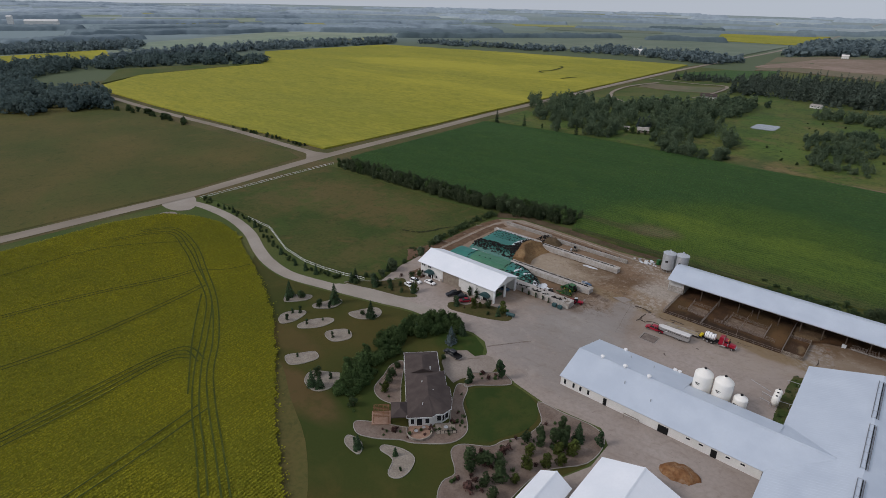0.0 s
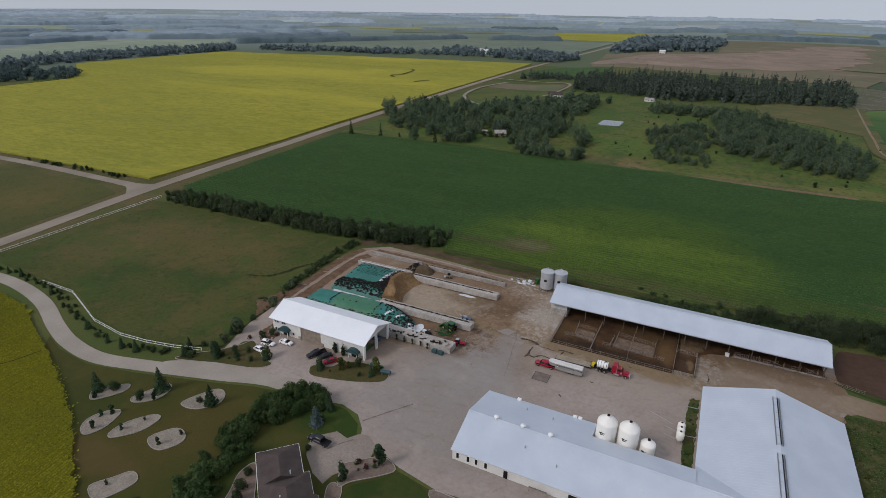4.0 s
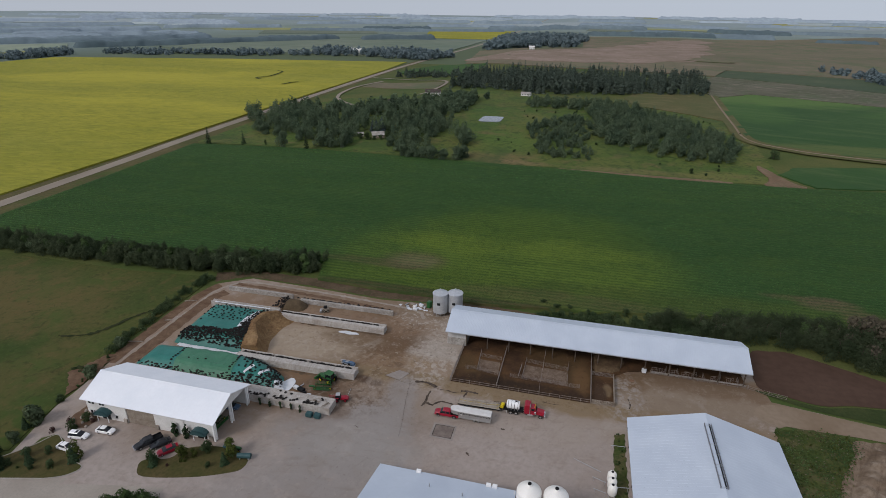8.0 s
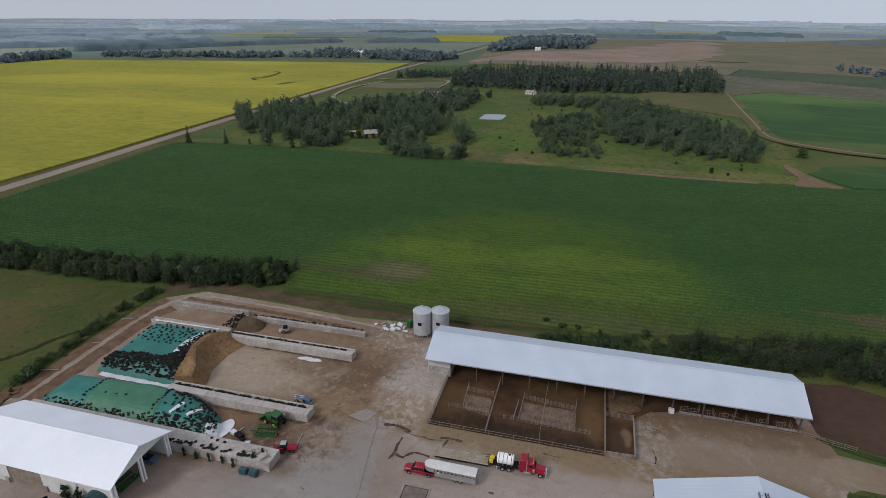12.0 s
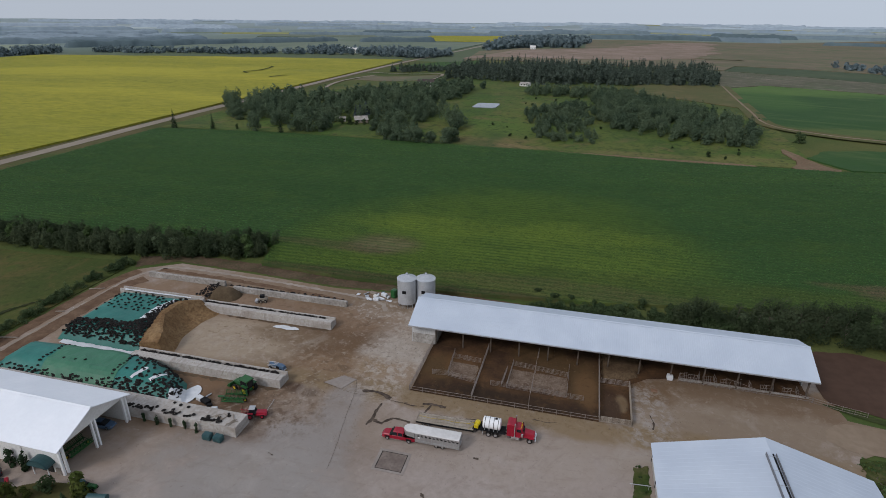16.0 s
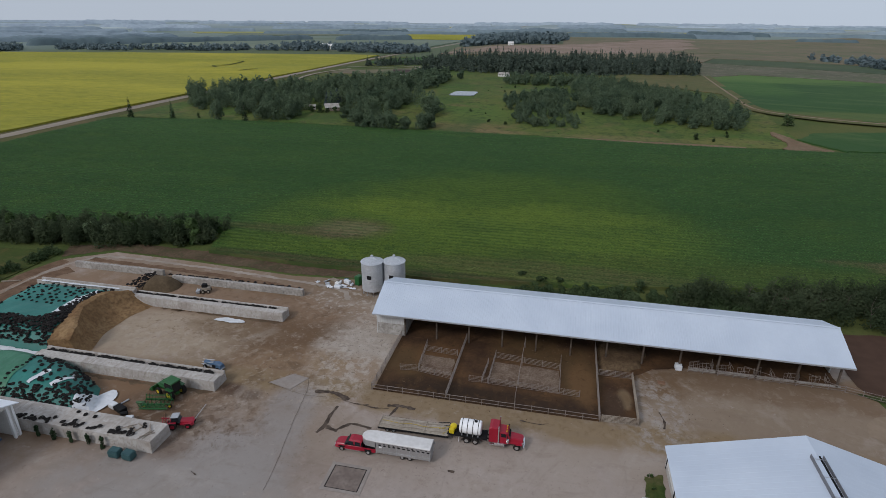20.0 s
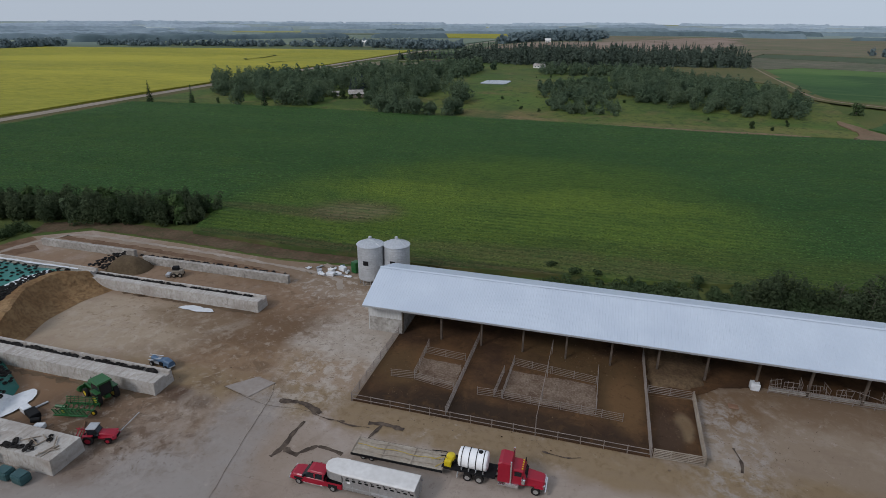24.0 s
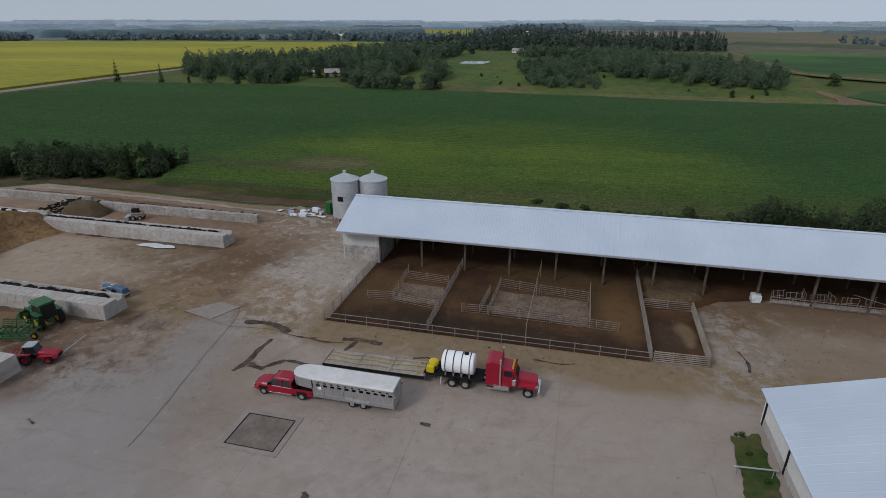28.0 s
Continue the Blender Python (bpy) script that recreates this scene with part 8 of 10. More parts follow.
car(-129.9, 137.4, 8, "white_paint", "white sport utility car parked by the shed", "suv")
car(-129.6, 133.6, -4, "white_paint", "white sedan parked beside planted island")
car(-125.2, 140.4, 2, "white_paint", "white sedan parked before the shed wall")
pickup(-112.6, 139.6, 239, "black_paint", "black pickup truck parked by the shed")
car(-109.6, 140.0, 235, "black_paint", "dark blue-black car parked by the shed")
car(-101.5, 155.6, 5, "blue_paint", "grey-blue car parked inside the open shed")
car(-106.6, 138.7, 232, "red", "red car parked beside the planted island")
pickup(-88.6, 110.1, 178, "black_paint", "dark green pickup truck parked at the house")
pickup(-47.8, 166.7, 180, "red", "red crew-cab pickup truck towing a stock trailer", "vehicles on the yard")


M["trailer_roof"] = mat("trailer_roof", (0.56, 0.545, 0.52), (0.64, 0.625, 0.60), 0.6, rough=0.5, bump=0.1, fine=2.0, c3=(0.46, 0.44, 0.41), amount=0.4)


def stock_trailer():
    t = thing("stock_trailer", at(-41.4, 167.0, 0.16), "silver gooseneck livestock trailer with a white roof", "trailer", "vehicles on the yard")
    for y in (-1.13, 1.09):
        block(t, "side_panel", -3.2, 4.7, y, y + 0.04, 0.55, 1.8, M["alu"], 0)
        block(t, "side_panel", -3.2, 4.7, y, y + 0.04, 2.05, 2.45, M["alu"], 0)
        for k in range(12):
            block(t, "slat_post", -3.15 + 0.71 * k, -2.85 + 0.71 * k, y, y + 0.04, 1.8, 2.05, M["alu"], 0)
        block(t, "side_rail", -3.2, 4.7, y - 0.02, y + 0.06, 0.95, 1.03, M["steel"], 0)
        block(t, "fender", 0.0, 2.4, y - 0.12, y + 0.16, 0.80, 0.90, M["alu"], 0.03)
    block(t, "floor", -3.2, 4.7, -1.1, 1.1, 0.5, 0.6, M["dark"], 0.01)
    block(t, "inner_wall", -3.1, 4.6, -0.03, 0.03, 0.6, 2.4, M["dark"], 0)
    bm = bmesh.new()
    sweep(bm, [(-1.16, 2.45), (1.16, 2.45), (1.16, 2.52), (0.95, 2.62), (-0.95, 2.62), (-1.16, 2.52)], (-3.4, 0, 0), (4.75, 0, 0))
    part("roof", bm, M["trailer_roof"], t)
    bm = bmesh.new()
    slab(bm, [(-3.3, -1.14), (-3.3, 1.14), (-4.7, 1.0), (-5.2, 0.72), (-5.45, 0.3), (-5.45, -0.3), (-5.2, -0.72), (-4.7, -1.0)], 1.45, 2.45)
    part("gooseneck", bm, M["alu"], t)
    bm = bmesh.new()
    slab(bm, [(-3.3, -1.16), (-3.3, 1.16), (-4.7, 1.02), (-5.22, 0.74), (-5.48, 0.3), (-5.48, -0.3), (-5.22, -0.74), (-4.7, -1.02)], 2.452, 2.55)
    part("roof", bm, M["trailer_roof"], t)
    block(t, "front_wall", -3.28, -3.2, -1.1, 1.1, 0.55, 1.46, M["alu"], 0)
    block(t, "rear_gate", 4.7, 4.78, -1.12, 1.12, 0.55, 2.45, M["alu"], 0.01)
    for y in (-0.4, 0.0, 0.4):
        block(t, "gate_bar", 4.78, 4.82, y - 0.03, y + 0.03, 0.6, 2.4, M["steel"], 0)
    block(t, "hitch_post", -4.6, -4.45, -0.1, 0.1, 0.9, 1.6, M["dark"], 0.01)
    for wx in (0.65, 1.75):
        for wy in (-1.0, 1.0):
            wheel(t, wx, wy, 0.38, 0.24)
    for y in (-1.15, 1.13):
        # vent holes are near-black blocks, the shade inside them painted on
        for k in range(11):
            block(t, "vent_hole", -2.75 + 0.68 * k, -2.5 + 0.68 * k, y - 0.005, y + 0.025, 2.17, 2.27, M["dark"], 0)
        for k in range(9):
            block(t, "stiffener", -3.1 + 0.97 * k, -3.04 + 0.97 * k, y - 0.012, y + 0.03, 0.56, 1.8, M["steel"], 0)
    block(t, "sticker", -2.7, -2.35, -1.15, -1.13, 1.5, 1.78, M["white_paint"], 0)
    return t


stock_trailer()


M["yellow_hose"] = mat("yellow_hose", (0.34, 0.26, 0.08), (0.40, 0.31, 0.11), 0.6, bump=0.1)


def tank_truck():
    t = thing("tank_truck", at(-29.2, 172.3, 0.16), "red conventional highway truck carrying a white plastic tank", "truck", "vehicles on the yard")
    shell(t, "hood", [(2.9, 0.95, 0.80, 0.95, 1.95), (4.9, 0.86, 0.66, 0.95, 1.72), (5.05, 0.80, 0.6, 1.0, 1.62)], M["red"])
    shell(t, "cab", [(1.5, 1.02, 0.98, 0.9, 2.85), (2.75, 1.02, 0.96, 0.9, 2.80), (3.15, 1.0, 0.94, 0.95, 1.95)], M["red"])
    shell(t, "sleeper", [(0.1, 1.12, 1.08, 0.95, 3.35), (0.5, 1.14, 1.08, 0.95, 3.55), (1.45, 1.12, 1.05, 0.95, 3.45), (1.62, 1.08, 1.0, 0.95, 2.9)], M["red"])
    shell(t, "windshield", [(2.72, 0.9, 0.84, 2.0, 2.72), (3.2, 0.86, 0.80, 1.95, 2.05)], M["glass"])
    for y in (-1.04, 1.0):
        block(t, "side_window", 1.85, 2.6, y, y + 0.04, 2.05, 2.62, M["glass"], 0.01)
        block(t, "fuel_tank", 0.9, 2.4, y * 1.0 - 0.25, y * 1.0 + 0.3, 0.5, 1.0, M["chrome"], 0.15)
        block(t, "running_step", 0.2, 1.3, y - 0.15, y + 0.2, 0.45, 0.65, M["chrome"], 0.05)
        bm = bmesh.new()
        tube(bm, (1.5, y * 1.12, 0.9), (1.5, y * 1.12, 3.9), 0.09, n=10)
        part("exhaust_pipe", bm, M["chrome"], t)
        bm = bmesh.new()
        lathe(bm, [(0.19, 0), (0.22, 0.05), (0.22, 0.6), (0.15, 0.7)], 14, (2.85, y * 1.05, 1.25))
        part("air_cleaner", bm, M["chrome"], t)
        block(t, "mirror", 2.75, 2.85, y * 1.35 - 0.1, y * 1.35 + 0.1, 2.1, 2.6, M["dark"], 0.02)
        block(t, "fender", 4.0, 5.0, y * 0.98 - 0.14, y * 0.98 + 0.14, 1.02, 1.12, M["red"], 0.04)
        block(t, "mud_flap", -4.35, -4.3, y * 0.95 - 0.28, y * 0.95 + 0.28, 0.25, 0.95, M["white_paint"], 0.01)
    block(t, "grille", 5.04, 5.12, -0.55, 0.55, 0.9, 1.6, M["chrome"], 0.03)
    block(t, "bumper", 5.1, 5.3, -1.1, 1.1, 0.45, 0.8, M["chrome"], 0.05)
    for y in (-0.8, 0.8):
        block(t, "headlight", 4.9, 5.08, y - 0.14, y + 0.14, 1.05, 1.3, M["chrome"], 0.03)
    for k in range(5):
        block(t, "cab_light", 2.55, 2.72, -0.7 + 0.34 * k, -0.6 + 0.34 * k, 2.8, 2.9, M["yellow_paint"], 0.01)
    for y in (-0.45, 0.37):
        block(t, "frame_rail", -5.0, 4.8, y, y + 0.08, 0.75, 1.0, M["dark"], 0)
    block(t, "deck", -4.9, -0.2, -1.05, 1.05, 1.0, 1.12, M["dark"], 0.01)
    # tank with hoops
    bm = bmesh.new()
    lathe(bm, [(0.75, -1.65), (1.02, -1.55), (1.08, -1.4), (1.08, 1.4), (1.02, 1.55), (0.75, 1.65)], 28)
    bmesh.ops.rotate(bm, matrix=Matrix.Rotation(radians(90), 3, "Y"), verts=bm.verts[:])
    bmesh.ops.translate(bm, vec=(-2.75, 0, 2.25), verts=bm.verts[:])
    tk = part("tank", bm, M["white_paint"], t, "white plastic water tank")
    for k in range(4):
        bm = bmesh.new()
        lathe(bm, [(1.07, -0.04), (1.12, -0.04), (1.12, 0.04), (1.07, 0.04)], 28)
        bmesh.ops.rotate(bm, matrix=Matrix.Rotation(radians(90), 3, "Y"), verts=bm.verts[:])
        bmesh.ops.translate(bm, vec=(-3.95 + 0.8 * k, 0, 2.25), verts=bm.verts[:])
        part("hoop", bm, M["dark"], tk)
        block(tk, "cradle", -4.0 + 0.8 * k, -3.88 + 0.8 * k, -0.9, 0.9, 1.12, 1.5, M["steel"], 0.01)
    bm = bmesh.new()
    lathe(bm, [(0.24, 3.28), (0.24, 3.42), (0.15, 3.46)], 14, (-2.0, 0, 0))
    part("lid", bm, M["dark"], tk)
    for wx in (-1.9, -3.2, 4.2):
        for wy in ((-0.98, 0.98)):
            wheel(t, wx, wy, 0.50, 0.40 if wx < 0 else 0.28)
    # pump at the tail
    p = part("pump", lathe(bmesh.new(), [(0.3, 0), (0.52, 0.12), (0.56, 0.5), (0.45, 0.85), (0.2, 0.95)], 16, (-5.4, 0.25, 1.05)), M["yellow_paint"], t, "yellow pump unit")
    block(p, "engine", -6.0, -5.3, -0.7, -0.1, 1.0, 1.7, M["dark"], 0.06)
    block(p, "engine_cover", -5.95, -5.15, -0.75, -0.2, 1.0, 1.75, M["yellow_paint"], 0.12)
    block(p, "exhaust_box", -5.0, -4.7, 0.5, 0.85, 1.0, 1.5, M["dark"], 0.05)
    for k, (ya, yb, z) in enumerate(((-0.3, -1.0, 0.9), (0.3, 0.9, 0.8), (0.0, -0.4, 1.3), (0.5, 1.1, 1.2))):
        bm = bmesh.new()
        tube(bm, (-5.4, ya, 1.5), (-6.1, (ya + yb) / 2, z + 0.5), 0.06, n=7)
        tube(bm, (-6.1, (ya + yb) / 2, z + 0.5), (-6.9 - 0.3 * k, yb, z), 0.055, n=7)
        part("hose", bm, M["dark"] if k % 2 else M["yellow_hose"], p)
    block(p, "pump_frame", -6.2, -4.9, -0.9, 0.9, 0.85, 1.0, M["dark"], 0.02)
    for k in range(3):
        bm = bmesh.new()
        tube(bm, (-5.2, -0.3 + 0.3 * k, 1.2), (-4.6, -0.2 + 0.2 * k, 1.9), 0.06, n=8)
        part("hose", bm, M["dark"], p)
    return t


tank_truck()


def deck_trailer():
    t = thing("deck_trailer", at(-40.4, 172.2, 0.16, 1.0), "long low trailer with a pale timber deck and hoses", "trailer", "vehicles on the yard")
    for k in range(9):
        block(t, "deck_plank", -5.6, 5.2, -1.3 + 0.29 * k, -1.03 + 0.29 * k, 0.85, 0.92, M["pale_plank"], 0)
    for y in (-1.32, 1.3):
        block(t, "side_rail", -5.6, 5.2, y - 0.04, y + 0.04, 0.6, 0.9, M["dark"], 0)
    for x in (-5.6, -2.0, 1.5, 5.1):
        block(t, "cross_beam", x, x + 0.12, -1.3, 1.3, 0.92, 0.99, M["old_wood"], 0.01)
    for k, y in enumerate((-0.7, 0.1, 0.75)):
        bm = bmesh.new()
        pts = [(-5.3 + 0.9 * i, y + 0.12 * math.sin(i * 1.3 + k), 0.99) for i in range(12)]
        rings = [[bm.verts.new((px, py + 0.05 * math.cos(1.047 * q), pz + 0.05 * math.sin(1.047 * q))) for q in range(6)] for px, py, pz in pts]
        for a, b in zip(rings, rings[1:]):
            for q in range(6):
                bm.faces.new((a[q], a[(q + 1) % 6], b[(q + 1) % 6], b[q]))
        part("hose", bm, M["yellow_hose"] if k == 1 else M["pale_plank"], t)
    for wx in (-4.2, -3.2):
        for wy in (-1.0, 1.0):
            wheel(t, wx, wy, 0.36, 0.24, "steel")
    block(t, "drawbar", 5.2, 6.3, -0.06, 0.06, 0.55, 0.67, M["dark"], 0.01)
    return t


M["pale_plank"] = mat("pale_plank", (0.28, 0.24, 0.19), (0.35, 0.31, 0.255), 0.6, bump=0.3, fine=3.0, c3=(0.14, 0.11, 0.08))
deck_trailer()


def tractor():
    t = thing("tractor", at(-82.0, 171.7, 0.16, 163, 1.15), "green farm tractor with yellow wheels by the bunker wall", "tractor", "farm machines")
    shell(t, "hood", [(0.5, 0.42, 0.40, 0.9, 1.75), (2.3, 0.40, 0.36, 0.9, 1.6), (2.5, 0.34, 0.3, 0.95, 1.45)], M["green_paint"])
    block(t, "chassis", -1.3, 2.3, -0.3, 0.3, 0.6, 1.0, M["green_paint"], 0.05)
    shell(t, "cab", [(-1.2, 0.75, 0.70, 1.1, 2.6), (0.45, 0.75, 0.70, 1.1, 2.6)], M["glass"])
    shell(t, "cab_roof", [(-1.35, 0.82, 0.78, 2.6, 2.8), (0.6, 0.82, 0.78, 2.6, 2.8)], M["green_paint"])
    for y in (-1, 1):
        wheel(t, -0.8, y * 0.95, 0.85, 0.5, "yellow_paint")
        wheel(t, 1.9, y * 0.85, 0.55, 0.35, "yellow_paint")
        block(t, "fender", -1.5, -0.1, y * 0.95 - 0.28, y * 0.95 + 0.28, 1.72, 1.8, M["green_paint"], 0.04)
    bm = bmesh.new()
    tube(bm, (1.2, 0.25, 1.7), (1.2, 0.25, 2.6), 0.05, n=8)
    part("exhaust_pipe", bm, M["dark"], t)
    for y in (-0.62, 0.62):
        bm = bmesh.new()
        tube(bm, (0.3, y, 1.5), (2.2, y, 1.6), 0.09, n=6)
        tube(bm, (2.2, y, 1.6), (3.2, y, 0.7), 0.08, n=6)
        part("loader_arm", bm, M["green_paint"], t)
    shell(t, "loader_bucket", [(3.1, 1.0, 1.0, 0.2, 0.95), (3.5, 1.05, 1.05, 0.15, 0.75), (3.9, 1.05, 1.05, 0.15, 0.3)], M["green_paint"])
    for x in (-1.2, 0.42):
        for y in (-0.7, 0.66):
            block(t, "cab_post", x - 0.04, x + 0.04, y, y + 0.06, 1.1, 2.62, M["green_paint"], 0.01)
    return t


tractor()


def tillage(x, y, rz, paint, label, n=7):
    t = thing("tillage_machine", at(x, y, 0.16, rz), label, "farm machine", "farm machines")
    for k in range(3):
        block(t, "frame_bar", -2.2, 2.2, -1.2 + 1.2 * k, -1.05 + 1.2 * k, 0.8, 0.95, M[paint], 0.01)
    for k in range(n):
        bm = bmesh.new()
        tube(bm, (-2.1 + 4.2 * k / (n - 1), -1.1, 0.85), (-2.1 + 4.2 * k / (n - 1), 1.3, 1.1), 0.06, n=6)
        tube(bm, (-2.1 + 4.2 * k / (n - 1), 1.2, 0.1), (-2.1 + 4.2 * k / (n - 1), 1.3, 1.1), 0.05, n=6)
        part("tine", bm, M[paint], t)
    for y2 in (-2.0, 2.0):
        wheel(t, y2, 0.2, 0.4, 0.22, "yellow_paint")
    for side in (-1, 1):
        # wings folded up on both sides
        for k in range(5):
            bm = bmesh.new()
            tube(bm, (-2.1, side * (1.0 + 0.08 * k), 0.95 + 0.22 * k), (2.1, side * (1.0 + 0.08 * k), 0.95 + 0.22 * k), 0.045, n=5)
            part("wing_bar", bm, M[paint], t)
        for k in range(n + 2):
            x = -2.0 + 4.0 * k / (n + 1)
            bm = bmesh.new()
            tube(bm, (x, side * 0.95, 0.9), (x, side * 1.4, 1.95), 0.035, n=5)
            tube(bm, (x, side * 1.4, 1.95), (x + 0.15, side * 1.0, 2.05), 0.03, n=5)
            part("tine", bm, M["dark"] if k % 2 else M[paint], t)
    return t


tillage(-82.2, 168.0, 12, "green_paint", "folded green cultivator beside the tractor")


tillage(-100.5, 149.2, 85, "green_paint", "green machine stored inside the open shed", 6)


t = thing("fuel_tank", at(-88.6, 141.2, 0.2, 12), "dark green horizontal tank lying by the shed island", "tank")
bm = bmesh.new()
tube(bm, (-1.5, 0, 0.75), (1.5, 0, 0.75), 0.6, n=20)
part("body", bm, M["teal"], t)
for x in (-1.0, 1.0):
    block(t, "cradle", x - 0.12, x + 0.12, -0.5, 0.5, 0.0, 0.3, M["steel"], 0.02)


def red_machine():
    t = thing("loader_tractor", at(-75.9, 165.3, 0.16, 18), "old red tractor with a dark cab and rear frame", "tractor", "farm machines")
    shell(t, "hood", [(0.1, 0.55, 0.50, 0.55, 1.35), (1.0, 0.62, 0.52, 0.5, 1.25), (1.9, 0.66, 0.50, 0.5, 1.05), (2.15, 0.55, 0.42, 0.55, 0.92)], M["red"])
    block(t, "grille", 2.12, 2.2, -0.34, 0.34, 0.6, 0.88, M["dark"], 0.02)
    for y in (-0.68, 0.68):
        block(t, "fender", 0.5, 1.9, y - 0.16, y + 0.16, 0.86, 0.96, M["red"], 0.05)
        block(t, "rear_fender", -1.5, -0.3, y * 1.2 - 0.16, y * 1.2 + 0.16, 1.15, 1.25, M["red"], 0.05)
        wheel(t, 1.3, y * 1.1, 0.42, 0.3, "red")
        wheel(t, -0.9, y * 1.25, 0.6, 0.38, "red")
    shell(t, "cab", [(-1.0, 0.62, 0.55, 1.0, 1.95), (-0.1, 0.62, 0.55, 1.0, 1.95), (0.25, 0.6, 0.52, 1.0, 1.4)], M["glass"])
    block(t, "cab_roof", -1.1, 0.05, -0.62, 0.62, 1.95, 2.05, M["steel"], 0.04)
    for x in (-1.0, -0.08):
        for y in (-0.6, 0.54):
            block(t, "cab_post", x - 0.04, x + 0.04, y, y + 0.06, 1.0, 1.97, M["dark"], 0.01)
    block(t, "chassis", -2.0, 1.9, -0.35, 0.35, 0.45, 0.75, M["dark"], 0.03)
    for k in range(4):
        bm = bmesh.new()
        tube(bm, (-1.5 - 0.35 * k, -0.7, 0.6), (-1.4 - 0.4 * k, 0.7, 1.25), 0.06, n=6)
        part("frame_bar", bm, M["red"], t)
    for y in (-0.7, 0.7):
        bm = bmesh.new()
        tube(bm, (-1.2, y, 0.8), (-3.0, y, 1.1), 0.07, n=6)
        part("lift_arm", bm, M["red"], t)
    bm = bmesh.new()
    tube(bm, (1.6, 0.9, 0.15), (2.4, 4.6, 0.25), 0.05, n=6)
    tagged(part("pole", bm, M["steel"], t), "long thin steel pole")


red_machine()


def blue_machine():
    t = thing("mixer_pump", at(-79.4, 180.0, 0.16, -10), "blue and grey pump unit with pipes behind the bunker wall", "farm machine", "farm machines")
    shell(t, "body", [(-0.4, 0.5, 0.42, 0.55, 1.35), (0.6, 0.62, 0.5, 0.5, 1.5), (1.5, 0.55, 0.42, 0.5, 1.25)], M["blue_paint"])
    block(t, "frame", -2.6, 1.7, -0.45, 0.45, 0.42, 0.55, M["galv"], 0.02)
    bm = bmesh.new()
    tube(bm, (-2.3, 0, 0.95), (-0.5, 0, 0.95), 0.36, n=14)
    part("drum", bm, M["blue_paint"], t, "faded grey-blue drum")
    for k, y in enumerate((-0.38, 0.0, 0.4)):
        bm = bmesh.new()
        tube(bm, (-2.9 - 0.2 * k, y, 0.55 + 0.2 * k), (-0.2, y * 0.6, 1.45 + 0.08 * k), 0.06, n=6)
        part("pipe", bm, M["galv"], t)
    block(t, "engine", -0.2, 0.5, -0.72, -0.4, 0.6, 1.1, M["dark"], 0.05)
    for x in (-1.9, 1.0):
        for y in (-0.62, 0.62):
            wheel(t, x, y, 0.38, 0.24, "steel")


blue_machine()
for x in (-80.9, -78.7):
    t = thing("feed_bin", at(x, 157.7, 0.16, random.uniform(-6, 6)), "teal blue plastic bin against the bunker wall", "bin", "blue bins")
    block(t, "bin_body", -0.85, 0.85, -0.65, 0.65, 0.03, 1.15, M["teal"], 0.3)
    block(t, "lid", -0.72, 0.72, -0.5, 0.5, 1.12, 1.22, M["teal"], 0.04)


def skid_loader():
    t = thing("skid_loader", at(-99.2, 206.4, 0.16, 200), "tan skid-steer loader in the far bunker", "loader", "farm machines")
    block(t, "body", -1.2, 0.8, -0.6, 0.6, 0.4, 1.2, M["pale_plank"], 0.1)
    block(t, "cab", -0.5, 0.6, -0.5, 0.5, 1.2, 2.0, M["dark"], 0.08)
    block(t, "bucket", 1.1, 1.9, -0.9, 0.9, 0.1, 0.7, M["steel"], 0.05)
    for y in (-0.7, 0.7):
        block(t, "arm", -1.0, 1.3, y - 0.08, y + 0.08, 1.2, 1.4, M["pale_plank"], 0.02)
    for x in (-0.8, 0.4):
        for y in (-0.75, 0.75):
            wheel(t, x, y, 0.4, 0.3, "pale_plank")


skid_loader()
for x, y, w, d, h, m, lab in ((-89.2, 166.8, 1.4, 1.0, 0.8, "plastic_white", "white plastic container among machinery"), (-87.6, 166.4, 2.0, 1.2, 0.7, "dark", "black tarped load among machinery"), (-84.6, 164.8, 1.2, 0.8, 0.6, "plastic_white", "white box beside the bunker wall"),
                             (-66.4, 218.0, 1.4, 1.6, 2.3, "green_paint", "dark green metal bin beside the grain bin"), (-69.2, 217.8, 1.7, 0.9, 0.9, "plastic_white", "white barrel among junk by the grain bins"),
                             (-71.2, 216.6, 1.2, 0.9, 0.7, "wall_white", "white scrap box by the grain bins"), (-72.6, 218.4, 2.2, 1.0, 0.5, "old_wood", "stacked pallets by the grain bins"), (-70.6, 215.2, 1.6, 1.1, 0.6, "plastic_white", "white bagged scrap by the grain bins"), (-73.6, 216.2, 1.0, 0.8, 0.5, "steel", "grey scrap metal by the grain bins")):
    bm = bmesh.new()
    box(bm, -w / 2, w / 2, -d / 2, d / 2, 0, h, bevel=min(w, d, h) * 0.18)
    ob = link("storage_box", bm, M[m])
    ob.matrix_basis = at(x, y, 0.17, random.uniform(-25, 25))
    tagged(ob, lab, "box")
